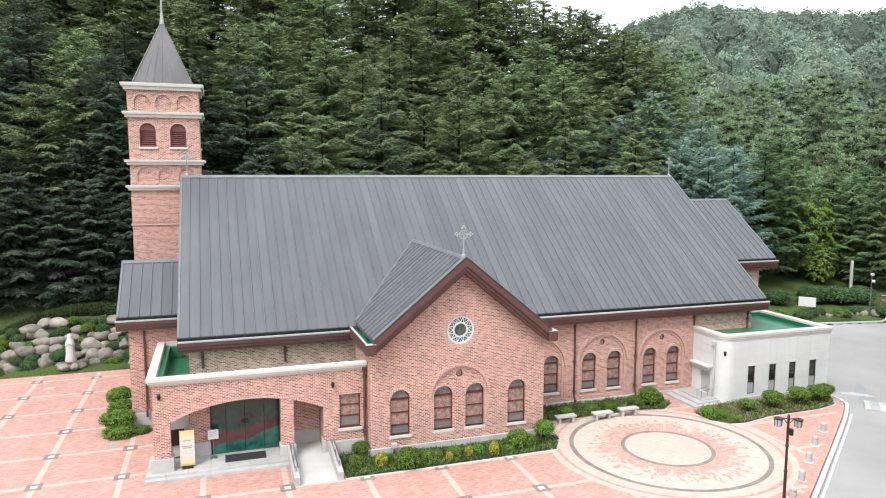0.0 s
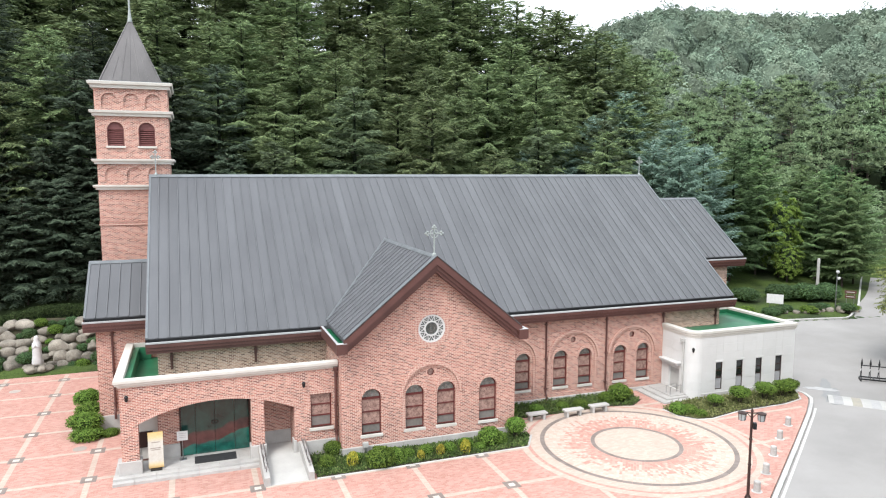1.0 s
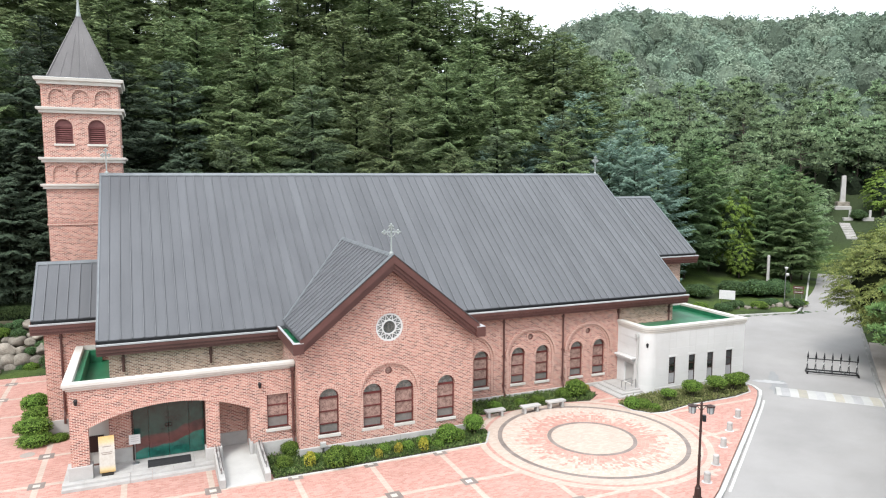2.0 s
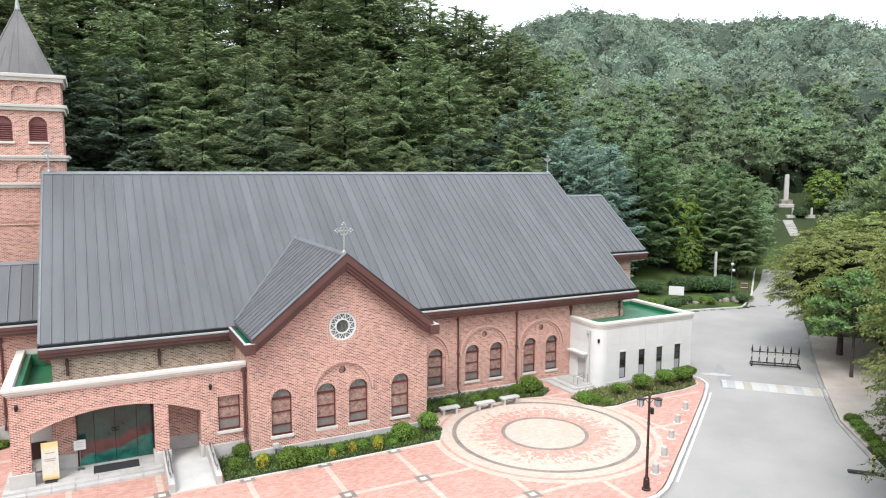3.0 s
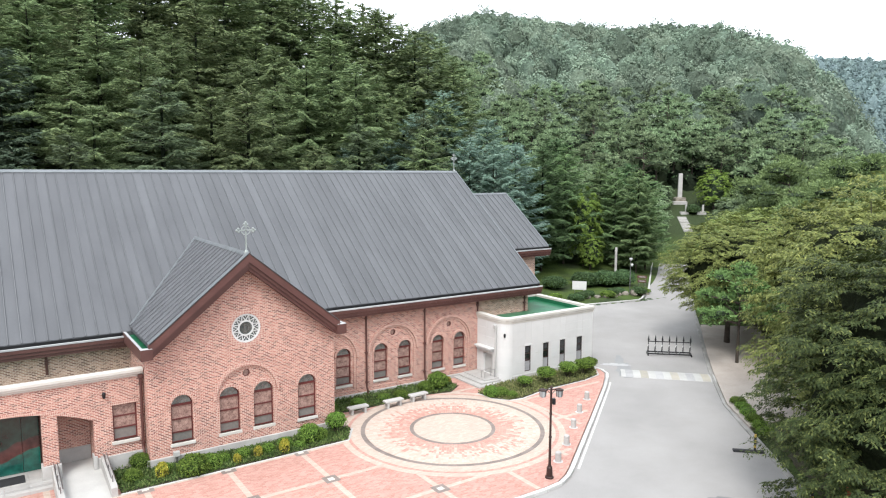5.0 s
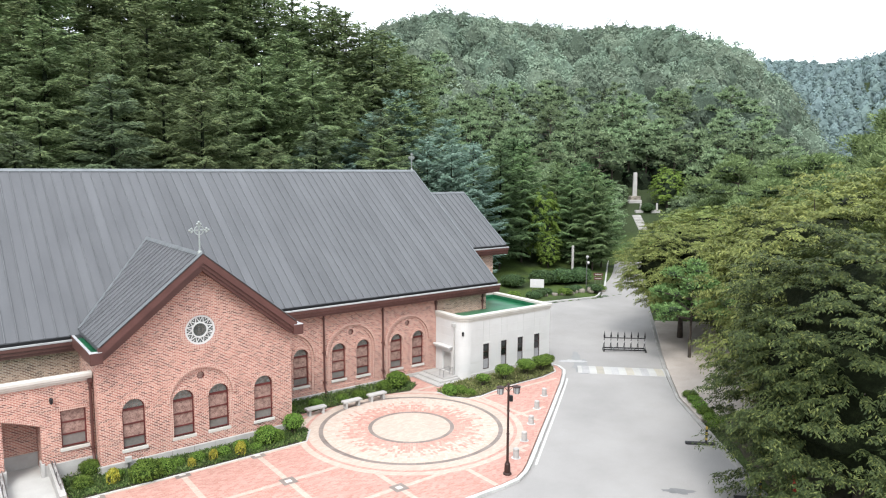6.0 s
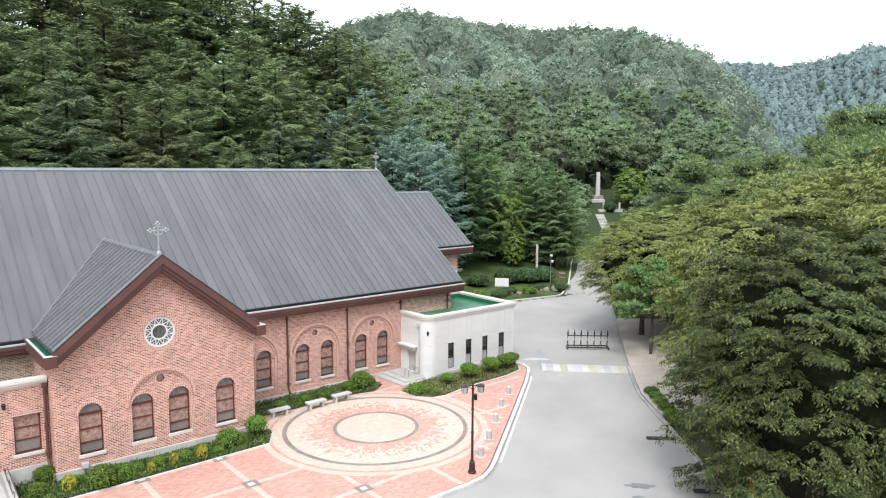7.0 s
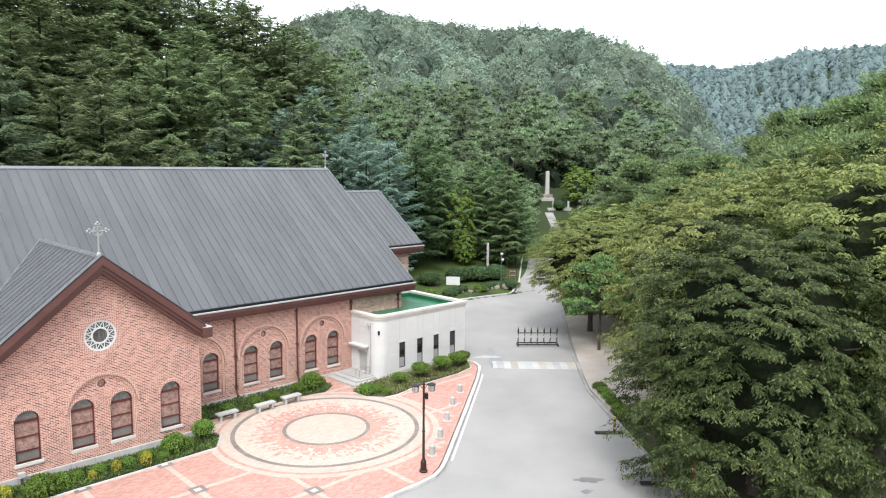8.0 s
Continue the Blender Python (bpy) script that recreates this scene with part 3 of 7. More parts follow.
def plinth(line, z1, name="plinth", parent=church, h=0.55, z0=-0.5):
    """Granite base blocks along a wall line, outward to the right."""
    root = part(name, sweep(bmesh.new(), [(0.03, z0), (0.03, z1 - 0.02), (-0.1, z1 - 0.02), (-0.1, z0)], line), GRANITE, parent)
    for p, q in zip(line, line[1:]):
        p, q = Vector(p), Vector(q)
        d = (q - p).normalized()
        nrm = Vector((d.y, -d.x))
        n = max(1, round((q - p).length / 1.1))
        L = (q - p).length / n
        bm = boxed(-L / 2 + 0.006, L / 2 - 0.006, -0.09, 0.05, z0, z1, bevel=0.012)
        me = bpy.data.meshes.new("granite_block")
        bm.to_mesh(me)
        bm.free()
        me.materials.append(GRANITE)
        for k in range(n):
            c = p + d * (k + 0.5) * L + nrm * 0.03
            ob = part_mesh("granite_block", me, None, root)
            ob.matrix_basis = pose(c.x, c.y, 0, 0, 0, math.degrees(math.atan2(d.y, d.x)))
    return root


plinth([(-GW, 1.0), (-GW, 0.0), (GW, 0.0), (GW, WALL_Y)], 0.20)

# long wall to the right of the gable
bay_windows = [(5.55, 0.66, 2.96, 0.98), (7.32, 0.66, 2.98, 1.0), (9.93, 0.64, 2.96, 0.98), (11.70, 0.62, 2.95, 0.96), (14.30, 0.60, 2.93, 0.94), (16.06, 0.58, 2.93, 0.94)]
arch_bay_wall("long_wall", rect(GW, 17.62, -0.1, 5.3), [(6.44, 1.72, 0.25, 2.33), (10.82, 1.72, 0.25, 2.33), (15.18, 1.72, 0.25, 2.33)], bay_windows, [(6.44, 3.56, 0.19), (10.82, 3.56, 0.19), (15.18, 3.56, 0.19)], WALL_Y, church)
plinth([(GW, WALL_Y), (17.6, WALL_Y)], 0.02)
wall_part("upper_wall", [rect(17.62, 22.15, 0, 5.3)], WALL_Y, WALL_Y + 0.4, FRONT, BUFF_BRICK, church, "buff brick wall under the eaves")
wall_part("upper_wall", [rect(-13.3, -GW, 0, 5.3)], WALL_Y, WALL_Y + 0.4, FRONT, BUFF_BRICK, church, "buff brick wall under the eaves")
for x, s in ((-13.3, 1), (22.15, -1)):
    ends = [(WALL_Y + 0.4, 0), (24.17, 0), (24.17, 5.3), (RIDGE_Y, 13.3), (WALL_Y + 0.4, 5.6)]
    wall_part("end_wall", [ends], x, x + s * 0.4, SIDE, BUFF_BRICK, church)
wall_part("rear_wall", [rect(-13.3, 22.15, 0, 5.3)], 24.17, 24.57, FRONT, BRICK, church)

# main roof
def roof_deck(name, x0, x1, ye, ze, yr, zr, parent, t=0.16):
    back = 2 * yr - ye
    loop = [(ye, ze - 0.02), (yr, zr - 0.02), (back, ze - 0.02), (back, ze - t - 0.1), (yr, zr - t - 0.1), (ye, ze - t - 0.1)]
    return part(name, plate(bmesh.new(), [loop], x0, x1, SIDE), ROOF, parent, "dark grey standing seam metal roof")


def seam_panels(parent, origin, along, down, width, lengths):
    """Standing-seam sheets side by side; lengths gives each sheet's run from the top."""
    meshes = {}
    along, down = Vector(along).normalized(), Vector(down).normalized()
    up = down.cross(along)
    if up.z < 0:
        up = -up
    for k, L in enumerate(lengths):
        L = round(L, 2)
        if L < 0.05:
            continue
        if L not in meshes:
            bm = boxed(0.040, width - 0.016, 0, L, 0.0, 0.014)
            sheet = len(bm.faces)
            box(bm, -0.016, 0.016, 0, L, 0.0, 0.065)
            bm.faces.ensure_lookup_table()
            for face in bm.faces[sheet:]:
                face.material_index = 1
            me = bpy.data.meshes.new("roof_panel")
            bm.to_mesh(me)
            bm.free()
            me.materials.append(ROOF)
            me.materials.append(SEAM)
            meshes[L] = me
        ob = part_mesh("roof_panel", meshes[L], None, parent)
        o = Vector(origin) + along * (k * width)
        ob.matrix_basis = Matrix(((along.x, down.x, up.x, o.x), (along.y, down.y, up.y, o.y), (along.z, down.z, up.z, o.z), (0, 0, 0, 1)))


SIN, COS = math.sin(SLOPE), math.cos(SLOPE)
RUN = math.hypot(RIDGE_Y - EAVE_Y, RIDGE_Z - EAVE_Z)
roof = roof_deck("roof", NAVE_L, NAVE_R, EAVE_Y, EAVE_Z, RIDGE_Y, RIDGE_Z, church)
N = 68
seam_panels(roof, (NAVE_L, RIDGE_Y, RIDGE_Z), (1, 0, 0), (0, -COS, -SIN), (NAVE_R - NAVE_L) / N, [RUN] * N)
part("ridge_cap", plate(bmesh.new(), [[(RIDGE_Y - 0.2, RIDGE_Z - 0.1), (RIDGE_Y - 0.2, RIDGE_Z - 0.07), (RIDGE_Y, RIDGE_Z + 0.085), (RIDGE_Y + 0.2, RIDGE_Z - 0.07), (RIDGE_Y + 0.2, RIDGE_Z - 0.1), (RIDGE_Y, RIDGE_Z + 0.05)]], NAVE_L - 0.02, NAVE_R + 0.02, SIDE), RIDGE_METAL, roof, "pale ridge flashing")


def verge(x, ye, ze, yr, zr, parent, w=0.11):
    """Metal edge strip down the sloping end of a roof."""
    loop = [(ye, ze - 0.03), (yr, zr - 0.03), (yr, zr + 0.07), (ye, ze + 0.07)]
    part("verge_flashing", plate(bmesh.new(), [loop], x - w / 2, x + w / 2, SIDE), RIDGE_METAL, parent)
    loop = [(ye, ze - 0.62), (ye, ze - 0.04), (yr, zr - 0.04), (yr, zr - 0.5)]
    part("barge_board", plate(bmesh.new(), [loop], x - w / 2 - 0.01, x + w / 2 + 0.01, SIDE), FASCIA, parent)


verge(NAVE_L + 0.03, EAVE_Y, EAVE_Z, RIDGE_Y, RIDGE_Z, roof)
verge(NAVE_R - 0.03, EAVE_Y, EAVE_Z, RIDGE_Y, RIDGE_Z, roof)


def eave(name, x0, x1, y, z, parent, wall_y, drop=0.74, deep=0.30):
    """Stepped brown eaves box with a pale gutter lip and a trough painted black."""
    prof = [(deep, z - 0.165), (deep, z - 0.40), (deep - 0.06, z - 0.42), (deep - 0.06, z - 0.58), (deep - 0.13, z - 0.60), (deep - 0.13, z - drop), (y - wall_y - 0.02, z - drop), (y - wall_y - 0.02, z - 0.26), (deep - 0.06, z - 0.26), (deep - 0.06, z - 0.165)]
    e = part(name, sweep(bmesh.new(), prof, [(x0, y), (x1, y)]), FASCIA, parent, "stepped brown metal eaves board")
    part("gutter_lip", sweep(bmesh.new(), [(deep + 0.02, z - 0.22), (deep + 0.02, z - 0.145), (deep - 0.07, z - 0.135), (deep - 0.07, z - 0.17)], [(x0 - 0.01, y), (x1 + 0.01, y)]), PALE_METAL, e, "pale metal gutter lip")
    # black floor and back strip paint the shade below the roof edge
    part("gutter", box(boxed(x0 + 0.02, x1 - 0.02, y - deep + 0.08, y + 0.15, z - 0.257, z - 0.235), x0 + 0.1, x1 - 0.1, y - 0.03, y - 0.022, z - 0.235, z - 0.03), BLACK_IRON, e, "open gutter trough with its shade painted black")
    return e


eave("eaves_board", NAVE_L, -4.95, EAVE_Y + 0.02, EAVE_Z, roof, WALL_Y)
eave("eaves_board", 4.95, NAVE_R + 0.05, EAVE_Y + 0.02, EAVE_Z, roof, WALL_Y)

# gable roof
GAP_Y, GAP_Z, GEX, GEZ = -0.8, 9.80, 4.72, 5.93
GB = RIDGE_Y - (RIDGE_Z - GAP_Z) / math.tan(SLOPE)
gs = math.atan2(GAP_Z - GEZ, GEX)
groof_loop = [(-GEX, GEZ - 0.02), (0, GAP_Z - 0.02), (GEX, GEZ - 0.02), (GEX, GEZ - 0.2), (0, GAP_Z - 0.22), (-GEX, GEZ - 0.2)]
groof = part("gable_roof", plate(bmesh.new(), [groof_loop], GAP_Y + 0.05, 4.2), ROOF, church, "dark grey standing seam gable roof")
GN, gw = 17, (GB - GAP_Y) / 17
grun = math.hypot(GEX, GAP_Z - GEZ)
for s in (-1, 1):
    runs = []
    for k in range(GN):
        y = GAP_Y + (k + 1) * gw
        zmain = EAVE_Z + (y - EAVE_Y) * math.tan(SLOPE)
        runs.append(grun if zmain < GEZ else max(0.0, (GAP_Z - zmain) / math.sin(gs) + 0.5))
    seam_panels(groof, (0, GAP_Y, GAP_Z), (0, 1, 0), (s * math.cos(gs), 0, -math.sin(gs)), gw, runs)
part("ridge_cap", plate(bmesh.new(), [[(-0.16, GAP_Z - 0.09), (0, GAP_Z + 0.04), (0.16, GAP_Z - 0.09), (0.16, GAP_Z - 0.06), (0, GAP_Z + 0.085), (-0.16, GAP_Z - 0.06)]], GAP_Y, GB + 0.05), RIDGE_METAL, groof)
for s in (-1, 1):
    # broad pale strip along the front edge, narrow ones in the valleys against the main roof
    sx, sz_ = math.cos(gs), -math.sin(gs)
    strip = bmesh.new()
    for a, b, c in ((GAP_Y - 0.02, GAP_Y + 0.36, 0.056),):
        vs = [strip.verts.new((s * sx * d + s * h * -sz_, y, GAP_Z + sz_ * d + h * sx)) for h in (0.0, c) for d, y in ((0.0, a), (grun, a), (grun, b), (0.0, b))]
        for q in ((0, 1, 2, 3), (4, 5, 6, 7), (0, 1, 5, 4), (1, 2, 6, 5), (2, 3, 7, 6), (3, 0, 4, 7)):
            strip.faces.new([vs[i] for i in q])
    part("verge_flashing", strip, RIDGE_METAL, groof, "pale metal edge strip")
    foot_y = EAVE_Y + (GEZ - EAVE_Z) / math.tan(SLOPE)
    part("valley_flashing", tube(bmesh.new(), (0, GB - 0.05, GAP_Z + 0.03), (s * GEX, foot_y - 0.05, GEZ + 0.03), 0.065, n=6), RIDGE_METAL, groof, "pale metal valley strip")


def chevron(z_up, z_dn, x_end, foot):
    """Raking board following the gable, in the plane of the front."""
    t = math.tan(gs)
    out = [(-x_end, GAP_Z - x_end * t + z_up), (0, GAP_Z + z_up), (x_end, GAP_Z - x_end * t + z_up)]
    inn = [(-x_end, max(foot, GAP_Z - x_end * t - z_dn)), (-x_end + 0.9, GAP_Z - (x_end - 0.9) * t - z_dn), (0, GAP_Z - z_dn), (x_end - 0.9, GAP_Z - (x_end - 0.9) * t - z_dn), (x_end, max(foot, GAP_Z - x_end * t - z_dn))]
    return out + inn[::-1]


part("raking_board", plate(bmesh.new(), [chevron(0.05, 0.40, GEX + 0.06, 5.45)], GAP_Y - 0.02, GAP_Y + 0.10), FASCIA, groof, "stepped brown raking board")
part("raking_board", plate(bmesh.new(), [chevron(-0.30, 0.62, GEX + 0.0, 5.3)], GAP_Y + 0.07, GAP_Y + 0.24), FASCIA, groof)
part("raking_board", plate(bmesh.new(), [chevron(-0.45, 0.80, GEX - 0.05, 5.2)], GAP_Y + 0.15, 0.0), FASCIA, groof)
for s in (-1, 1):
    # side gutters of the gable roof
    x0, x1 = s * GEX, s * 5.12
    side = part("side_eaves_board", box(boxed(x1 - s * 0.07, x1, GAP_Y, EAVE_Y + 0.3, 5.22, 5.74), s * (GW - 0.02), x1 - s * 0.02, GAP_Y + 0.02, EAVE_Y + 0.3, 5.2, 5.5), FASCIA, groof)
    part("gutter_end", boxed(s * 4.6, x1 + s * 0.01, GAP_Y - 0.05, GAP_Y + 0.12, 5.24, 5.745), FASCIA, side)
    part("gutter_floor", boxed(s * 4.5, x1 - s * 0.06, GAP_Y + 0.1, EAVE_Y + 0.4, 5.5, 5.54), GREEN_COAT, side, "green coated gutter floor")
    part("gutter_lip", sweep(bmesh.new(), [(0.0, 5.745), (0.0, 5.77), (-0.12, 5.77), (-0.12, 5.745)] if s > 0 else [(0.12, 5.745), (0.12, 5.77), (0.0, 5.77), (0.0, 5.745)], [(x1, GAP_Y - 0.05), (x1, EAVE_Y - 0.2)] if s > 0 else [(x1, GAP_Y - 0.05), (x1, EAVE_Y - 0.2)]), PALE_METAL, side)
    part("gutter_lip", boxed(s * 4.62, x1 + s * 0.012, GAP_Y - 0.055, GAP_Y + 0.2, 5.746, 5.772), PALE_METAL, side)


def downpipe(x, y, z0, z1, parent, r=0.06, foot=True):
    bm = tube(bmesh.new(), (x, y - 0.1, z0 + (0.35 if foot else 0)), (x, y - 0.1, z1), r, n=12)
    if foot:
        tube(bm, (x, y - 0.1, z0 + 0.37), (x, y - 0.24, z0 + 0.12), r, n=12)
        tube(bm, (x, y - 0.24, z0 + 0.14), (x, y - 0.24, z0 - 0.25), r, n=12)
    for z in (z0 + 0.6, (z0 + z1) / 2, z1 - 0.35):
        box(bm, x - 0.085, x + 0.085, y - 0.17, y, z - 0.03, z + 0.03)
    box(bm, x - 0.11, x + 0.11, y - 0.2, y, z1 - 0.12, z1 + 0.06, bevel=0.015)
    return part("downpipe", bm, FASCIA, parent, "brown metal downpipe with brackets")


downpipe(8.83, WALL_Y, 0.05, 5.05, church)
downpipe(13.15, WALL_Y, 0.05, 5.05, church)
downpipe(17.50, WALL_Y, 4.2, 5.05, church, foot=False)
downpipe(21.75, WALL_Y, 3.75, 5.05, church, foot=False)
downpipe(-12.65, WALL_Y, 4.0, 5.05, church, foot=False)
downpipe(-8.5, WALL_Y, 4.0, 5.05, church, foot=False)
downpipe(-4.92, 0.75, 0.35, 4.2, church)


def cross(name, at, h, w, label):
    """A budded cross with a small base."""
    c = thing(name, label, "cross", at)
    bm = boxed(-0.035, 0.035, -0.03, 0.03, 0, h - 0.12, bevel=0.008)
    box(bm, -w / 2 + 0.08, w / 2 - 0.08, -0.03, 0.03, h * 0.70, h * 0.70 + 0.07, bevel=0.008)
    for x, z in ((-w / 2 + 0.08, h * 0.70 + 0.035), (w / 2 - 0.08, h * 0.70 + 0.035), (0, h - 0.12)):
        dx, dz = (1 if x > 0 else -1 if x < 0 else 0), (0 if x else 1)
        for a, b in ((dx * 0.09, dz * 0.09), (dz * 0.075, dx * 0.075), (-dz * 0.075, -dx * 0.075)):
            bmesh.ops.create_uvsphere(bm, u_segments=10, v_segments=6, radius=0.062, matrix=Matrix.Translation((x + a, 0, z + b)))
    plate(bm, [circle(0, h * 0.70 + 0.035, w * 0.27, 24), circle(0, h * 0.70 + 0.035, w * 0.22, 24)], -0.015, 0.015)
    part("cross_body", bm, CROSS_METAL, c)
    part("cross_base", turned(bmesh.new(), [(0.12, -0.05), (0.1, 0.05), (0.05, 0.12)], 12), CROSS_METAL, c)
    return c


cross("gable_cross", (0, -0.35, 9.85), 1.50, 0.88, "weathered pale metal cross on the gable ridge")
cross("roof_cross", (22.68, RIDGE_Y, 13.83), 1.40, 0.52, "weathered pale metal cross at the ridge end")
cross("roof_cross", (-13.42, RIDGE_Y, 13.83), 1.50, 0.52, "weathered pale metal cross at the ridge end")


# wings at both ends of the nave
def wing(name, x0, x1, ye, ze, yr, zr, wall_y, n, wx0, wx1, material):
    root = thing(name, "brick end wing under a lower grey metal roof", "church wing")
    r = roof_deck("wing_roof", x0, x1, ye, ze, yr, zr, root)
    a = math.atan2(zr - ze, yr - ye)
    seam_panels(r, (x0, yr, zr), (1, 0, 0), (0, -math.cos(a), -math.sin(a)), (x1 - x0) / n, [math.hypot(yr - ye, zr - ze)] * n)
    part("ridge_cap", plate(bmesh.new(), [[(yr - 0.18, zr - 0.1), (yr - 0.18, zr - 0.07), (yr, zr + 0.08), (yr + 0.18, zr - 0.07), (yr + 0.18, zr - 0.1), (yr, zr + 0.05)]], x0, x1, SIDE), RIDGE_METAL, r)
    verge(x0 + 0.03 if x0 < -14 else x1 - 0.03, ye, ze, yr, zr, r)
    eave("eaves_board", x0 - (0.05 if x0 < -14 else 0), x1 + (0.05 if x0 > 0 else 0), ye + 0.02, ze, r, wall_y)
    wall_part("wing_wall", [rect(wx0, wx1, G, ze - 0.4)], wall_y, wall_y + 0.4, FRONT, material, root)
    back = 2 * yr - ye
    xe = wx0 if x0 < -14 else wx1
    s = 1 if x0 < -14 else -1
    wall_part("wing_end_wall", [[(wall_y + 0.4, G), (back - 0.4, G), (back - 0.4, ze - 0.5), (yr, zr - 0.4), (wall_y + 0.4, ze - 0.2)]], xe, xe + s * 0.4, SIDE, material, root)
    return root


lw = wing("west_wing", -17.05, -13.75, 7.62, 6.17, 11.1, 8.80, 8.0, 6, -16.55, -13.3, BRICK)
plinth([(-16.55, 9.0), (-16.55, 8.0), (-14.9, 8.0)], 0.62, parent=lw)
downpipe(-15.75, 8.0, 0.7, 5.5, lw)
wing("east_wing", 22.9, 28.35, 8.62, 7.65, RIDGE_Y, 11.85, 9.05, 10, 22.1, 27.25, BUFF_BRICK)


# ---- bell tower ----
def louvre_window(cx, z0, top, w, y, parent):
    bm = plate(bmesh.new(), [arched(cx - w / 2, cx + w / 2, z0, top), arched(cx - w / 2 + 0.06, cx + w / 2 - 0.06, z0 + 0.06, top - 0.06)], y + 0.1, y + 0.2)
    win = part("louvre_window", bm, LOUVRE_PAINT, parent, "maroon louvred belfry opening")
    spring = top - w / 2
    k, z = 0, z0 + 0.1
    slat = boxed(-w / 2 + 0.05, w / 2 - 0.05, -0.05, 0.05, -0.012, 0.012)
    me = bpy.data.meshes.new("slat")
    slat.to_mesh(me)
    slat.free()
    me.materials.append(LOUVRE_PAINT)
    while z < spring + 0.02:
        ob = part_mesh("slat", me, None, win)
        ob.matrix_basis = pose(cx, y + 0.17, z, 40)
        z += 0.13
    r = w / 2 - 0.03
    part("pane", plate(bmesh.new(), [[(cx + r * math.cos(math.pi * i / 12), spring + 0.04 + (r - 0.04) * math.sin(math.pi * i / 12)) for i in range(13)]], y + 0.15, y + 0.165), LOUVRE_PAINT, win)
    part("backing", plate(bmesh.new(), [arched(cx - w / 2, cx + w / 2, z0, top)], y + 0.26, y + 0.28), LOUVRE_PAINT, win)
    part("sill", boxed(cx - w / 2 - 0.08, cx + w / 2 + 0.08, y - 0.1, y + 0.15, z0 - 0.13, z0, bevel=0.015), CORNICE, win)
    arch_ring("arch_band", cx, spring, w / 2 + 0.002, w / 2 + 0.12, y - 0.03, y + 0.05, win, legs=0.0)


def bell_tower():
    X0, X1, Y0 = -16.86, -12.60, 15.5
    W = X1 - X0
    Y1 = Y0 + W
    cx, cy = (X0 + X1) / 2, (Y0 + Y1) / 2
    tower = thing("bell_tower", "square pink brick bell tower with pale cornices and grey pyramid spire", "bell tower")
    wins = [(-15.72, 15.62, 17.12, 0.98), (-13.90, 15.62, 17.12, 0.98)]
    blind_top = [(-16.0 + k * 1.27, 0.46) for k in range(3)]
    blind_low = [(-15.98 + k * 1.25, 0.46) for k in range(3)]
    skin = [arched(c - w / 2, c + w / 2, z0, t) for c, z0, t, w in wins]
    skin += [arched(c - r, c + r, 18.02, 18.90, 12) for c, r in blind_top]
    skin += [arched(c - r, c + r, 13.36, 14.30, 12) for c, r in blind_low]
    outline = rect(X0, X1, 0, 19.2)
    bm = plate(bmesh.new(), [outline] + skin, Y0, Y0 + 0.08)
    plate(bm, [outline] + skin[:2], Y0 + 0.08, Y0 + 0.35)
    front = part("tower_wall", bm, BRICK, tower)
    for c, r in blind_top:
        arch_ring("arch_band", c, 18.92 - r, r, r + 0.1, Y0 - 0.03, Y0 + 0.05, front, legs=0.0)
    for c, r in blind_low:
        arch_ring("arch_band", c, 14.30 - r, r, r + 0.1, Y0 - 0.03, Y0 + 0.05, front, legs=0.0)
    for c, z0, t, w in wins:
        louvre_window(c, z0, t, w, Y0, tower)
    # side walls with the same blind arches
    for x, s in ((X0, 1), (X1, -1)):
        sk = [arched(cy - 0.5, cy + 0.5, 15.62, 17.12)]
        bm = plate(bmesh.new(), [rect(Y0 + 0.35, Y1, 0, 19.2)] + sk, x, x + s * 0.35, SIDE)
        w = part("tower_wall", bm, BRICK, tower)
        part("backing", boxed(x + s * 0.25, x + s * 0.3, cy - 0.55, cy + 0.55, 15.6, 17.15), FRAME_PAINT, w)
        part("sill", boxed(x - s * 0.1, x + s * 0.1, cy - 0.6, cy + 0.6, 15.49, 15.62), CORNICE, w)
    part("tower_wall", boxed(X0 + 0.35, X1 - 0.35, Y1 - 0.35, Y1, 0, 19.2), BRICK, tower)
    ring = [(X0, Y1), (X0, Y0), (X1, Y0), (X1, Y1)]

    def cornice(z0, z1, out):
        h = z1 - z0
        prof = [(-0.05, z0), (out * 0.55, z0), (out * 0.6, z0 + h * 0.45), (out, z0 + h * 0.55), (out + 0.03, z1 - 0.02), (out, z1), (-0.05, z1)]
        part("cornice", sweep(bmesh.new(), prof, ring, closed=True), CORNICE, tower, "cream moulded cornice")

    cornice(19.20, 19.61, 0.31)
    cornice(17.48, 17.83, 0.28)
    cornice(14.48, 14.80, 0.28)
    cornice(12.86, 13.16, 0.26)
    part("brick_course", sweep(bmesh.new(), [(-0.05, 10.6), (0.06, 10.6), (0.06, 10.72), (-0.05, 10.72)], ring, closed=True), ARCH_BRICK, tower)
    part("brick_course", sweep(bmesh.new(), [(-0.05, 10.80), (0.03, 10.80), (0.03, 10.86), (-0.05, 10.86)], ring, closed=True), ARCH_BRICK, tower)
    # spire
    part("spire_deck", boxed(X0 - 0.2, X1 + 0.2, Y0 - 0.2, Y1 + 0.2, 19.60, 19.66), RIDGE_METAL, tower)
    tip = Vector((cx, cy, 23.95))
    half = W / 2 - 0.32
    corners = [Vector((cx + a * half, cy + b * half, 19.66)) for a, b in ((-1, -1), (1, -1), (1, 1), (-1, 1))]
    bm = bmesh.new()
    vs = [bm.verts.new(c) for c in corners] + [bm.verts.new(tip)]
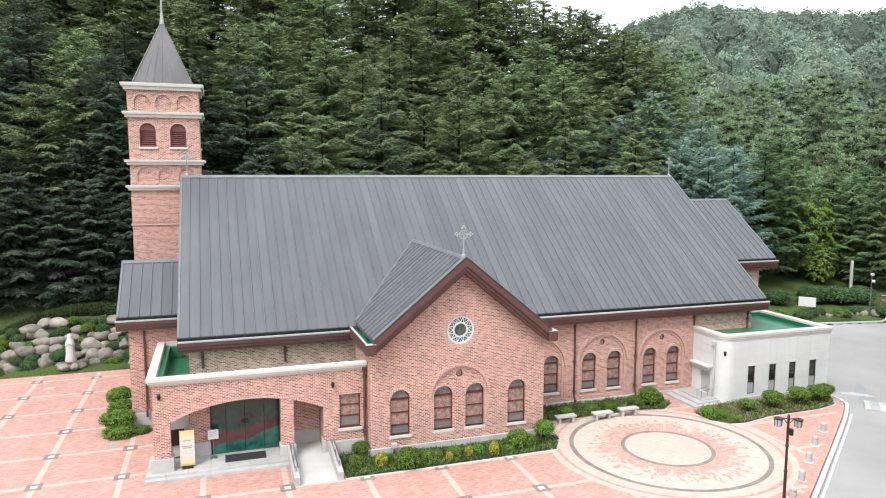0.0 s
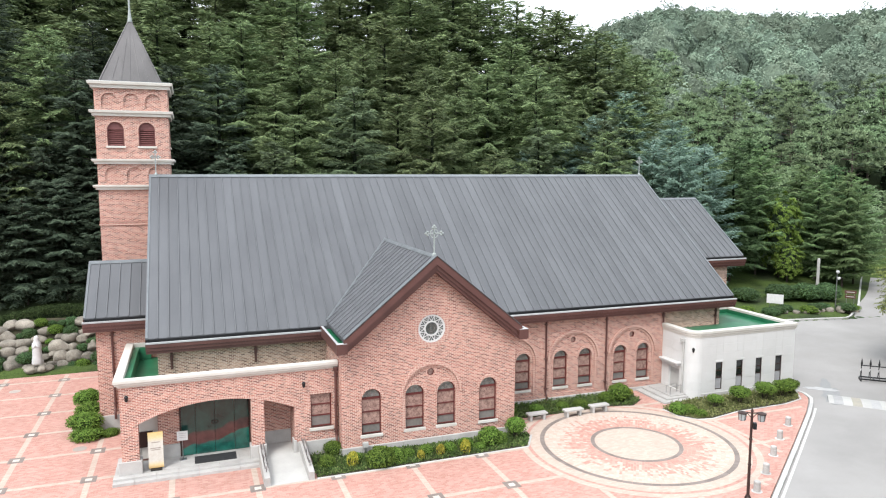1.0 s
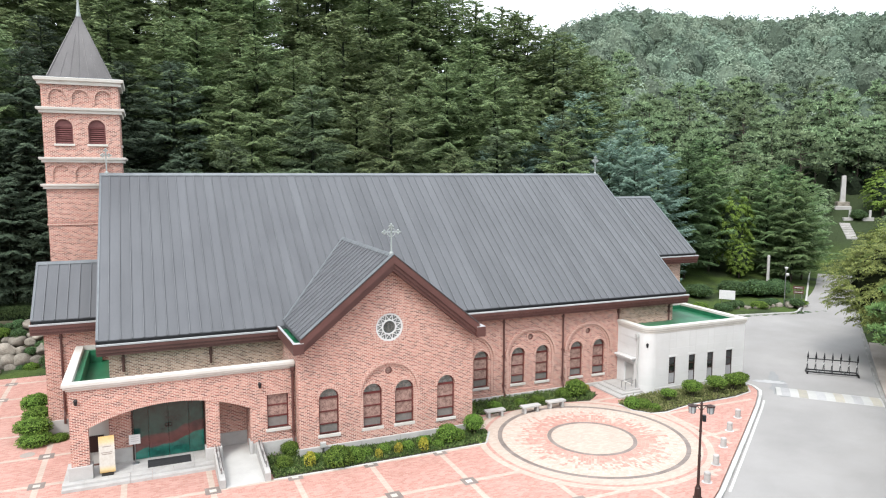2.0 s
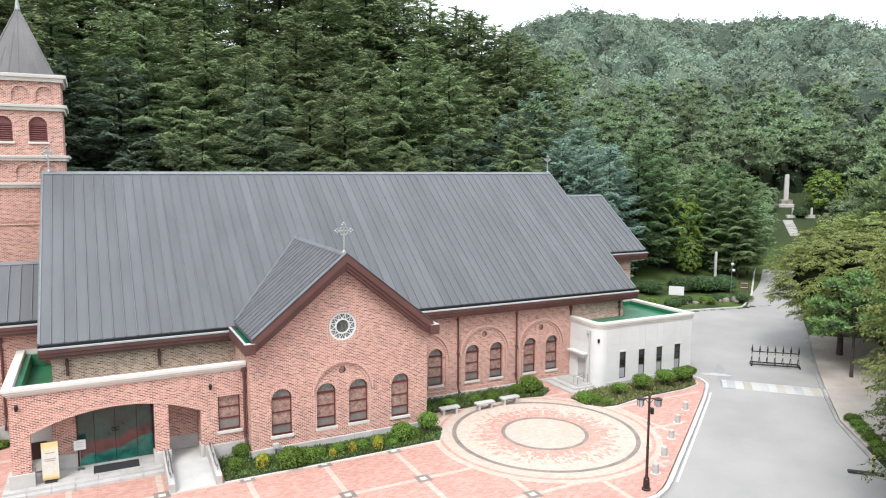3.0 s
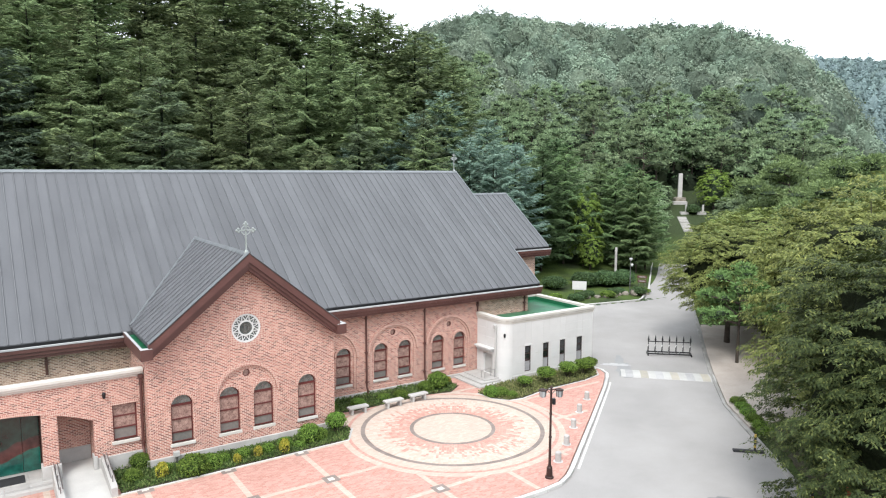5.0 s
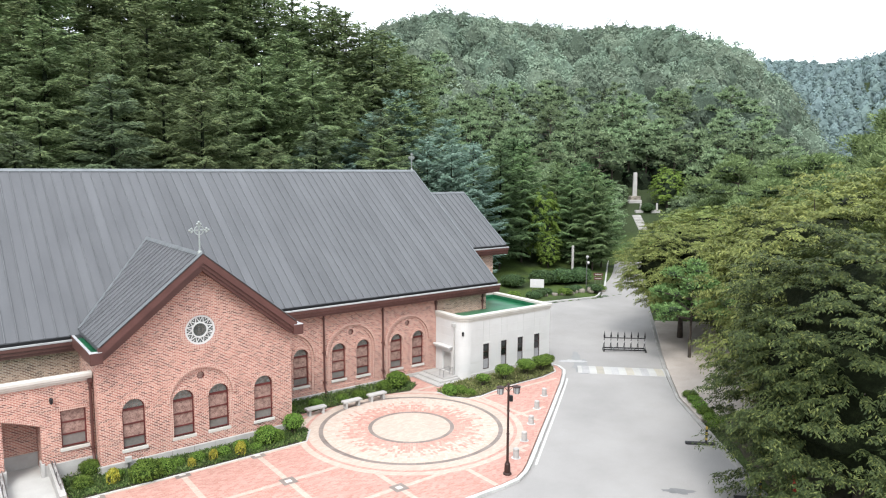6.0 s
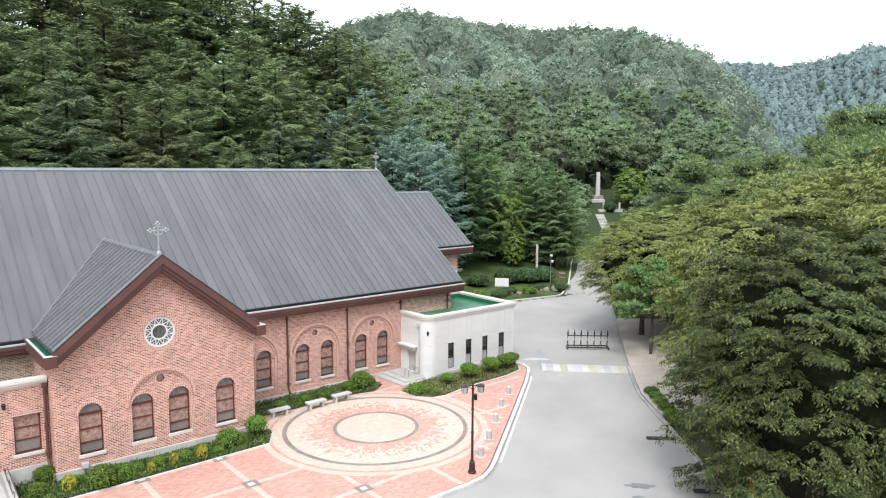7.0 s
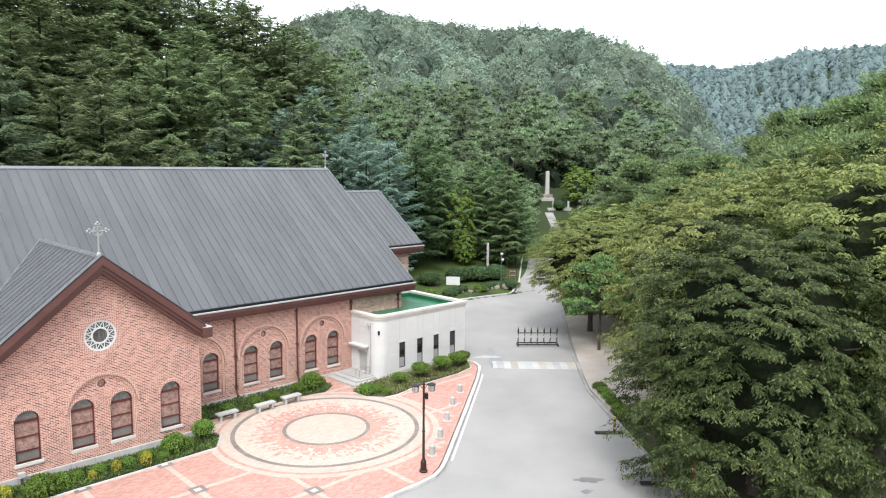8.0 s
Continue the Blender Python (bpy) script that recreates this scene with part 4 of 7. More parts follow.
    for k in range(4):
        bm.faces.new((vs[k], vs[(k + 1) % 4], vs[4]))
    bm.faces.new(vs[:4][::-1])
    spire = part("spire", bm, COPPER, tower, "weathered grey brown metal pyramid spire")
    bm = bmesh.new()
    for c in corners:
        tube(bm, c, tip, 0.05, 0.03, 8)
    part("hip_seam", bm, COPPER, spire)
    bm = bmesh.new()
    for k in range(4):
        a, b = corners[k], corners[(k + 1) % 4]
        for f in (0.2, 0.35, 0.5, 0.65, 0.8):
            p = a.lerp(b, f)
            e = 1 - abs(f - 0.5) * 2
            tube(bm, p, p.lerp(tip, e * 0.97 + 0.0), 0.018, n=5)
    part("roof_seam", bm, COPPER, spire)
    part("finial", tube(turned(bmesh.new(), [(0.16, -0.25), (0.1, 0.15), (0.075, 0.5)], 12, tip), tip, tip + Vector((0, 0, 2.6)), 0.07, 0.055, 10), CROSS_METAL, tower, "pale metal finial pole")


bell_tower()


# ---- entrance porch ----
PY, PX0, PX1 = 0.75, -14.86, -4.79


def glass_doors():
    m, nt, b = shader("painted_glass_scene", 0.12, 0.0, 0.6)
    g = nt.nodes.new("ShaderNodeNewGeometry")
    s = nt.nodes.new("ShaderNodeSeparateXYZ")
    wire(nt, g.outputs["Position"], s.inputs[0])
    n = noise_tex(nt, 0.9, 3, 0.5)
    # a red hill band sweeping up to the right, dark green above and sea green below
    lift = math_node(nt, "ADD", math_node(nt, "MULTIPLY", s.outputs["X"], 0.22), math_node(nt, "MULTIPLY", n, 0.7))
    h = math_node(nt, "SUBTRACT", s.outputs["Z"], lift)
    col = ramp(nt, math_node(nt, "MULTIPLY", math_node(nt, "SUBTRACT", h, 2.0), 0.45), [(0.0, (0.010, 0.085, 0.066)), (0.33, (0.016, 0.12, 0.095)), (0.36, (0.10, 0.032, 0.030)), (0.58, (0.075, 0.034, 0.032)), (0.62, (0.012, 0.050, 0.042)), (1.0, (0.010, 0.042, 0.036))])
    col = mixed(nt, 0.8, col, ramp(nt, noise_tex(nt, 1.6, 5, 0.65), [(0.35, (0.35, 0.35, 0.36)), (0.65, (1.25, 1.3, 1.25))]), "MULTIPLY")
    wire(nt, col, b.inputs["Base Color"])
    return m


DOOR_GLASS = glass_doors()


def entrance_porch():
    porch = thing("entrance_porch", "flat roofed brick porch with a wide shallow arch and granite steps", "porch")
    # front wall: one shallow arch over entry and ramp passage, parted by a pier
    cx, half, spring, rise = -10.56, 3.58, 2.38, 0.80
    R = (half * half + rise * rise) / (2 * rise)
    arc = lambda x: spring + rise - R + math.sqrt(R * R - (x - cx) ** 2)

    def opening(x0, x1, z0, n=18):
        xs = [x1 + (x0 - x1) * k / n for k in range(n + 1)]
        return [(x0, z0), (x1, z0)] + [(x, arc(x)) for x in xs]

    window = rect(-6.18, -5.12, 1.20, 2.93)
    bm = plate(bmesh.new(), [rect(PX0, PX1, -0.1, 4.32), opening(-14.12, -9.06, 0.02), opening(-8.44, -6.99, 0.02), window], PY, PY + 0.42)
    wall = part("front_wall", bm, BRICK, porch)
    xs = [-14.12 + (-6.99 + 14.12) * k / 40 for k in range(41)]
    part("arch_band", plate(bmesh.new(), [band([(x, arc(x) + 0.14) for x in xs], [(x, arc(x) + 0.002) for x in xs])], PY - 0.03, PY + 0.1), ARCH_BRICK, wall, "band of bricks on edge over the arch")
    part("lintel_band", boxed(-6.28, -5.02, PY - 0.02, PY + 0.05, 2.935, 3.07), ARCH_BRICK, wall)
    f = plate(bmesh.new(), [window, rect(-6.12, -5.18, 1.26, 2.87)], PY + 0.12, PY + 0.22)
    for z in (1.78, 2.35):
        box(f, -6.12, -5.18, PY + 0.12, PY + 0.2, z - 0.03, z + 0.03)
    win = part("window", f, FRAME_PAINT, porch, "maroon framed square headed window")
    for z0, z1, mat in ((1.26, 1.78, SMOKE_GLASS), (1.78, 2.35, PINK_GLASS), (2.35, 2.87, PINK_GLASS)):
        part("pane", boxed(-6.14, -5.16, PY + 0.165, PY + 0.18, z0, z1), mat, win)
    part("sill", boxed(-6.26, -5.04, PY - 0.08, PY + 0.12, 1.04, 1.20, bevel=0.015), CORNICE, win)
    # left side: open arch towards the plaza
    bm = plate(bmesh.new(), [rect(PY + 0.42, 8.3, 0.0, 4.32), arched(1.35, 2.9, 0.02, 2.6, 12)], PX0, PX0 + 0.42, SIDE)
    part("side_wall", bm, BRICK, porch)
    # inner back wall
    part("inner_wall", boxed(-13.35, -12.36, 2.2, 2.55, 0.0, 3.49), BRICK, porch)
    part("inner_wall", boxed(-9.02, -8.40, 1.17, 2.55, 0.02, 3.49), BRICK, porch)
    part("inner_wall", boxed(-8.40, -6.60, 2.35, 2.7, 0.02, 3.49), BRICK, porch)
    part("inner_wall", boxed(-6.98, -6.62, 1.17, 2.35, 0.02, 3.49), BRICK, porch)
    part("inner_wall", boxed(-13.35, -12.98, 2.55, 4.0, 0.0, 3.49), BRICK, porch)
    part("inner_base", boxed(-13.37, -12.36, 2.15, 2.2, 0.05, 0.72, bevel=0.01), GRANITE, porch)
    part("inner_base", boxed(-8.42, -6.62, 2.30, 2.352, 0.02, 0.72, bevel=0.01), GRANITE, porch)
    part("porch_ceiling", boxed(PX0 + 0.42, PX1, PY + 0.42, 4.0, 3.43, 3.496), WHITE_PAINT, porch)
    # painted glass doors
    doors = part("door_frame", box(box(box(bmesh.new(), -12.36, -9.02, 2.12, 2.22, 3.35, 3.428), -12.36, -12.30, 2.12, 2.22, 0.05, 3.4), -9.08, -9.02, 2.12, 2.22, 0.05, 3.4), DARK_BROWN, porch)
    xs = [-12.30, -11.62, -10.72, -9.78, -9.08]
    for a, b in zip(xs, xs[1:]):
        d = part("glass_door", boxed(a + 0.008, b - 0.008, 2.15, 2.18, 0.07, 3.35), DOOR_GLASS, doors, "glass panel painted with red hills and sea green")
    for x in (-10.80, -10.64):
        bm = bmesh.new()
        c = circle(x, 1.62, 0.085, 14)
        for p, q in zip(c, c[1:] + c[:1]):
            tube(bm, (p[0], 2.11, p[1]), (q[0], 2.11, q[1]), 0.018, n=6)
        tube(bm, (x, 2.11, 1.70), (x, 2.16, 1.70), 0.014, n=6)
        part("door_handle", bm, DARK_BROWN, doors, "dark ring shaped door handle")
    part("inner_wall", boxed(PX0 + 0.42, -13.35, 2.55, 2.7, 0.0, 3.49), CORNICE, porch, "cream plastered wall inside the porch")
    # parapet, coping and green roof
    part("roof_slab", boxed(PX0 + 0.3, PX1, PY + 0.3, 8.0, 3.5, 3.68), GREEN_COAT, porch, "green coated flat roof")
    prof = [(-0.35, 4.2), (0.06, 4.2), (0.08, 4.27), (0.16, 4.32), (0.17, 4.40), (0.22, 4.43), (0.22, 4.56), (0.20, 4.58), (-0.16, 4.58), (-0.18, 4.56), (-0.18, 4.15), (-0.35, 4.15)]
    part("coping", sweep(bmesh.new(), prof, [(-13.8, 8.1), (PX0, 8.1), (PX0, PY), (PX1 - 0.02, PY)]), CORNICE, porch, "cream moulded parapet coping")
    part("parapet_inner", sweep(bmesh.new(), [(-0.185, 4.324), (-0.185, 4.34), (-0.445, 4.34), (-0.445, 3.6), (-0.424, 3.6), (-0.424, 4.324)], [(-13.8, 8.1), (PX0, 8.1), (PX0, PY), (PX1 - 0.02, PY)]), GREEN_COAT, porch)
    # granite pedestals and steps
    for x0, x1 in ((-15.0, -14.0), (-9.14, -8.36), (-7.06, -6.9)):
        part("pedestal", boxed(x0, x1, PY - 0.10, PY + 0.5, -0.05, 0.68, bevel=0.02), GRANITE, porch)
    part("base_course", boxed(-6.95, PX1 + 0.02, PY - 0.06, PY + 0.1, -0.3, 0.55, bevel=0.015), GRANITE, porch)
    return porch


entrance_porch()


def porch_steps():
    st = thing("porch_steps", "pale granite steps and landing at the porch", "steps", kind="structure")
    for k in range(7):
        x0 = -15.25 + k * (6.5 / 7)
        part("step_slab", boxed(x0 + 0.004, x0 + 6.5 / 7 - 0.004, 0.08, 0.40, G - 0.1, -0.06, bevel=0.012), GRANITE, st)
        part("step_slab", boxed(x0 + 0.004, x0 + 6.5 / 7 - 0.004, 0.36, 0.75, G - 0.1, 0.05, bevel=0.012), GRANITE, st)
    for k in range(8):
        for j in range(4):
            x0, y0 = -14.4 + k * 0.68, 0.755 + j * 0.36
            part("floor_slab", boxed(x0 + 0.003, x0 + 0.677, y0 + 0.003, y0 + 0.357, -0.1, 0.05), GRANITE, st)
    part("side_step", boxed(-15.25, -14.45, 0.76, 3.2, G - 0.1, -0.061, bevel=0.012), GRANITE, st)


porch_steps()


def ramp_way():
    rw = thing("access_ramp", "pale concrete access ramp with low side walls and steel rails", "ramp")
    bm = plate(bmesh.new(), [[(-2.15, -0.3), (2.3, -0.3), (2.3, 0.05), (0.6, 0.05), (-2.15, -0.19)]], -8.52, -6.78, SIDE)
    part("ramp_floor", bm, CONCRETE, rw)
    for x0, x1 in ((-8.78, -8.52), (-6.78, -6.52)):
        bm = plate(bmesh.new(), [[(-2.18, -0.3), (0.72, -0.3), (0.72, 0.62), (0.45, 0.62), (-2.05, 0.25), (-2.18, 0.2)]], x0, x1, SIDE)
        w = part("side_wall", bm, GRANITE, rw)
        c = (x0 + x1) / 2
        bm = bmesh.new()
        for off in (-0.05, 0.09):
            tube(bm, (c + off, -1.75, 0.5), (c + off, 0.5, 0.84), 0.022, n=8)
        for y in (-1.7, -0.7, 0.3):
            z = 0.3 + (y + 2.05) * 0.148
            tube(bm, (c, y, z - 0.1), (c, y, z + 0.23), 0.02, n=8)
        part("handrail", bm, STEEL, w, "double steel handrail")


ramp_way()


# ---- white stone annex ----
def annex():
    an = thing("annex", "single storey white stone annex with rounded corner and green flat roof", "annex building")
    X0, X1, Y0, Y1 = 17.58, 25.85, 1.12, 7.35
    r = 0.75
    corner = [(X0 + r - r * math.cos(a), Y0 + r - r * math.sin(a)) for a in [math.pi / 2 * k / 8 for k in range(9)]]
    line = [(X0, WALL_Y)] + corner + [(X1, Y0), (X1, Y1), (22.2, Y1)]
    wins = [(19.42, 19.96), (21.06, 21.60), (22.64, 23.17), (24.28, 24.84)]
    # front, from the rounded corner to the end
    z0w, z1w = 0.28, 2.06
    part("front_wall", plate(bmesh.new(), [rect(X0 + r, X1, -0.4, 3.75)] + [rect(a, b, z0w, z1w) for a, b in wins], Y0, Y0 + 0.3), PANEL_STONE, an)
    part("corner_wall", sweep(bmesh.new(), [(0, -0.4), (0, 3.75), (-0.3, 3.75), (-0.3, -0.4)], corner), PANEL_STONE, an, smooth=False)
    door = rect(2.30, 3.30, 0.08, 1.72)
    part("side_wall", plate(bmesh.new(), [rect(Y0 + r, WALL_Y, -0.4, 3.75), door], X0, X0 + 0.3, SIDE), PANEL_STONE, an)
    part("end_wall", plate(bmesh.new(), [rect(Y0 + 0.3, Y1, -0.4, 3.75)], X1 - 0.3, X1, SIDE), PANEL_STONE, an)
    part("rear_wall", boxed(22.2, X1 - 0.3, Y1 - 0.3, Y1, 0, 3.75), PANEL_STONE, an)
    # stone courses: shallow shadow gaps between panels
    part("base_course", boxed(X0 + r, X1 + 0.03, Y0 - 0.06, Y0 + 0.02, -0.5, 0.12, bevel=0.015), GRANITE, an, "grey split faced stone base")
    part("base_course", sweep(bmesh.new(), [(0.05, -0.5), (0.05, -0.27), (-0.02, -0.25), (-0.02, -0.5)], [(X0, 2.5)] + corner + [(X1, Y0), (X1, Y1)]), PANEL_STONE, an)
    courses = (-0.26, 0.28, 0.87, 1.46, 2.06, 2.63, 3.2, 3.74)
    for low, z in zip(courses, courses[1:]):
        part("panel_course", sweep(bmesh.new(), [(-0.01, low + 0.006), (0.010, low + 0.008), (0.010, z - 0.004), (-0.01, z - 0.002)], corner), PANEL_STONE, an)
        edges = [X0 + r] + [v for w in wins for v in w] + [X1]
        for a, b in zip(edges, edges[1:]):
            inside = any(abs(a - w[0]) < 1e-6 for w in wins)
            if inside and z0w + 0.1 < z <= z1w + 0.01:
                continue
            n = max(1, round((b - a) / 1.2))
            for k in range(n):
                part("stone_panel", boxed(a + (b - a) * k / n + 0.005, a + (b - a) * (k + 1) / n - 0.002, Y0 - 0.010, Y0 + 0.01, low + 0.007, z - 0.004), PANEL_STONE, an)
        for a, b in ((Y0 + r, 2.30), (3.30, WALL_Y)) if z < 1.7 else ((Y0 + r, 3.0), (3.0, WALL_Y)):
            part("stone_panel", boxed(X0 - 0.014, X0 + 0.01, a + 0.004, b - 0.004, low + 0.007, z - 0.004), PANEL_STONE, an)
    prof = [(-0.3, 3.72), (0.03, 3.72), (0.04, 3.80), (0.07, 3.85), (0.08, 3.95), (0.115, 3.98), (0.115, 4.12), (0.10, 4.14), (-0.3, 4.14), (-0.32, 4.12), (-0.32, 3.72)]
    part("coping", sweep(bmesh.new(), prof, line), CORNICE, an, "white moulded parapet coping")
    part("roof_slab", plate(bmesh.new(), [[(X0 + 0.2, WALL_Y - 0.02), (X0 + 0.4, 2.2), (18.6, Y0 + 0.25), (X1 - 0.2, Y0 + 0.25), (X1 - 0.2, Y1 - 0.2), (22.3, Y1 - 0.2), (22.3, WALL_Y - 0.02)]], 3.55, 3.72, FLOOR), GREEN_COAT, an, "green coated flat roof")
    part("parapet_inner", sweep(bmesh.new(), [(-0.325, 3.6), (-0.325, 3.98), (-0.345, 3.98), (-0.345, 3.6)], line), GREEN_COAT, an)
    for a, b in wins:
        f = plate(bmesh.new(), [rect(a, b, z0w, z1w), rect(a + 0.05, b - 0.05, z0w + 0.05, z1w - 0.05)], Y0 + 0.03, Y0 + 0.12)
        for z in (1.03, 1.50):
            box(f, a + 0.05, b - 0.05, Y0 + 0.03, Y0 + 0.10, z - 0.025, z + 0.025)
        w = part("window", f, DARK_BROWN, an, "narrow dark framed window")
        part("pane", boxed(a + 0.03, b - 0.03, Y0 + 0.060, Y0 + 0.075, z0w + 0.03, 1.03), FROSTED, w)
        part("pane", boxed(a + 0.03, b - 0.03, Y0 + 0.060, Y0 + 0.075, 1.03, 1.5), DARK_GLASS, w)
        part("pane", boxed(a + 0.03, b - 0.03, Y0 + 0.060, Y0 + 0.075, 1.5, z1w - 0.03), DARK_GLASS, w)
        part("keystone", boxed(a - 0.06, b + 0.06, Y0 - 0.035, Y0 + 0.05, z1w, z1w + 0.12, bevel=0.01), PANEL_STONE, w)
    d = part("door", boxed(X0 + 0.12, X0 + 0.17, 2.31, 3.29, 0.085, 1.715), CONCRETE, an, "pale grey metal door")
    part("door_handle", tube(bmesh.new(), (X0 + 0.08, 2.42, 0.8), (X0 + 0.08, 2.42, 1.0), 0.015, n=8), STEEL, d)
    part("door_canopy", box(boxed(X0 - 0.42, X0, 2.10, 3.85, 1.86, 1.97, bevel=0.02), X0 - 0.32, X0, 2.18, 3.77, 1.72, 1.86, bevel=0.015), PANEL_STONE, an, "small stone canopy over the door")
    bm = tube(bmesh.new(), (X0 - 0.09, 1.9, -0.1), (X0 - 0.09, 1.9, 3.42), 0.055, n=12)
    box(bm, X0 - 0.22, X0, 1.83, 2.07, 3.36, 3.6, bevel=0.02)
    part("downpipe", bm, CONCRETE, an, "pale grey downpipe with hopper")
    for k, (x0, y0, h) in enumerate(((15.5, 1.05, -0.10), (15.95, 1.35, 0.0), (16.4, 1.6, 0.08))):
        part("step", boxed(x0, X0, y0, 3.98, -0.4, h, bevel=0.015), GRANITE, an)
    bm = bmesh.new()
    for y in (1.75, 2.15):
        tube(bm, (17.3, y, -0.15), (17.3, y, 0.65), 0.018, n=8)
        tube(bm, (16.5, y, -0.15), (16.5, y, 0.55), 0.018, n=8)
        tube(bm, (17.3, y, 0.65), (16.5, y, 0.55), 0.018, n=8)
    part("handrail", bm, STEEL, an)


annex()


# ---- plaza: bands, corner tiles and the round sunburst ----
GX, GY, PX, PYS = 1.86, -5.75, 3.645, 3.575


def kerb_x(y):
    """Right end of the plaza at y."""
    return 11.6 + (y + 11.0) / 0.742


def paving_bands():
    root = thing("paving_bands", "cream paver bands crossing the plaza in squares", "paving", kind="structure")
    z0, z1 = G - 0.02, G + 0.004
    for k in range(-8, 5):
        x = GX + PX * k
        y0 = max(-11.75, -11.0 + (x - 11.6) * 0.742 + 0.3) if x > 11 else -11.75
        part("band", boxed(x - 0.13, x + 0.13, y0, 20.6, z0, z1), BAND, root)
    for k in range(-1, 8):
        y = GY + PYS * k
        x1 = min(24.5, kerb_x(y) - 0.3)
        part("band", boxed(-42, x1, y - 0.12, y + 0.12, z0, z1 + 0.002), BAND, root)
    grey, white = bpy.data.meshes.new("corner_tile"), bpy.data.meshes.new("corner_tile")
    bm = plate(bmesh.new(), [rect(-0.34, 0.34, -0.34, 0.34), rect(-0.15, 0.15, -0.15, 0.15)], 0, 0.03, FLOOR)
    bm.to_mesh(grey)
    bm.free()
    bm = boxed(-0.145, 0.145, -0.145, 0.145, 0, 0.028)
    bm.to_mesh(white)
    bm.free()
    grey.materials.append(GREY_PAVER)
    white.materials.append(WHITE_PAVER)
    for i in range(-8, 3):
        for j in range(-1, 8):
            x, y = GX + PX * i, GY + PYS * j
            if math.hypot(x - 10.15, y + 3.6) < 6.4 or (-14 < x < 22 and 1 < y < 20):
                continue
            for me in (grey, white):
                ob = part_mesh("corner_tile", me, None, root)
                ob.location = (x, y, G - 0.02)


paving_bands()


def sunburst():
    cx, cy, z = 10.15, -3.6, G
    root = thing("round_plaza", "round cream and pink paved sunburst with dark rings", "paving", kind="structure")

    def clipped(r, n=96):
        pts = []
        for k in range(n):
            a = 2 * math.pi * k / n
            rr = r
            x, y = cx + rr * math.cos(a), cy + rr * math.sin(a)
            over = (x - kerb_x(y)) + 0.45
            if over > 0:
                rr -= over
            pts.append((cx + rr * math.cos(a), cy + rr * math.sin(a)))
        return pts

    part("cream_field", plate(bmesh.new(), [clipped(6.15), circle(cx, cy, 5.80, 96)], z - 0.03, z + 0.008, FLOOR), BAND, root)
    part("pink_ring", plate(bmesh.new(), [circle(cx, cy, 5.795, 96), circle(cx, cy, 5.62, 96)], z - 0.03, z + 0.008, FLOOR), PAVER, root)
    part("cream_field", plate(bmesh.new(), [circle(cx, cy, 5.615, 96), circle(cx, cy, 5.03, 96)], z - 0.03, z + 0.008, FLOOR), BAND, root)
    part("cream_field", plate(bmesh.new(), [circle(cx, cy, 4.80, 96), circle(cx, cy, 2.36, 72)], z - 0.03, z + 0.004, FLOOR), BAND, root)
    part("cream_field", plate(bmesh.new(), [circle(cx, cy, 2.15, 64)], z - 0.03, z + 0.008, FLOOR), BAND, root)
    for r0, r1, n in ((4.80, 5.03, 72), (2.15, 2.36, 36)):
        a = math.pi / n * 0.97
        loop = [(r0 * math.cos(t), r0 * math.sin(t)) for t in (-a, 0, a)] + [(r1 * math.cos(t), r1 * math.sin(t)) for t in (a, 0, -a)]
        me = bpy.data.meshes.new("ring_stone")
        bm = plate(bmesh.new(), [loop], -0.03, 0.011, FLOOR)
        bm.to_mesh(me)
        bm.free()
        me.materials.append(GREY_PAVER)
        for k in range(n):
            ob = part_mesh("ring_stone", me, None, root)
            ob.matrix_basis = pose(cx, cy, z, 0, 0, 360 * k / n)
    # rays of single pavers: dense pink by the inner ring, thinning outwards
    rng = random.Random(4)
    sets = {"pink_ray_pavers": [], "cream_ray_pavers": []}
    r, row = 2.37, 0
    while r < 4.75:
        n = int(2 * math.pi * r / 0.125)
        for k in range(n):
            a = 2 * math.pi * (k + 0.5 * (row % 2)) / n
            f = (r - 2.37) / 2.4
            ray = 0.5 + 0.5 * math.cos(a * 40)
            pink = rng.random() < max(0.0, 1.15 - 1.55 * f + 0.35 * (ray - 0.5))
            sets["pink_ray_pavers" if pink else "cream_ray_pavers"].append((r, a, n))
        r += 0.2
        row += 1
    for name, items in sets.items():
        vs, fs = [], []
        for r, a, n in items:
            w = math.pi * 0.9 / n
            b = len(vs)
            top = G + 0.008 + rng.random() * 0.003
            for zz in (G - 0.01, top):
                for rr, s in ((r + 0.006, -1), (r + 0.194, -1), (r + 0.194, 1), (r + 0.006, 1)):
                    vs.append((cx + rr * math.cos(a + s * w), cy + rr * math.sin(a + s * w), zz))
            fs += [(b + 4, b + 5, b + 6, b + 7), (b, b + 1, b + 5, b + 4), (b + 1, b + 2, b + 6, b + 5), (b + 2, b + 3, b + 7, b + 6), (b + 3, b, b + 4, b + 7)]
        me = bpy.data.meshes.new(name)
        me.from_pydata(vs, [], fs)
        ob = part_mesh(name, me, RAY_PINK if name.startswith("pink") else RAY_CREAM, root)
        ob["kind"] = "stuff"


def island_paver(name, lo, hi):
    m, nt, b = shader(name, 0.8, 0, 0.3)
    g = nt.nodes.new("ShaderNodeNewGeometry")
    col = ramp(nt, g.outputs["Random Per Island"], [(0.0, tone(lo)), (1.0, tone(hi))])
    grain = noise_tex(nt, 50, 3)
    col = mixed(nt, 0.3, col, ramp(nt, grain, [(0.3, (0.7, 0.7, 0.7)), (0.7, (1, 1, 1))]), "MULTIPLY")
    wire(nt, col, b.inputs["Base Color"])
    bump(nt, b, grain, 0.2, 0.004)
    return m


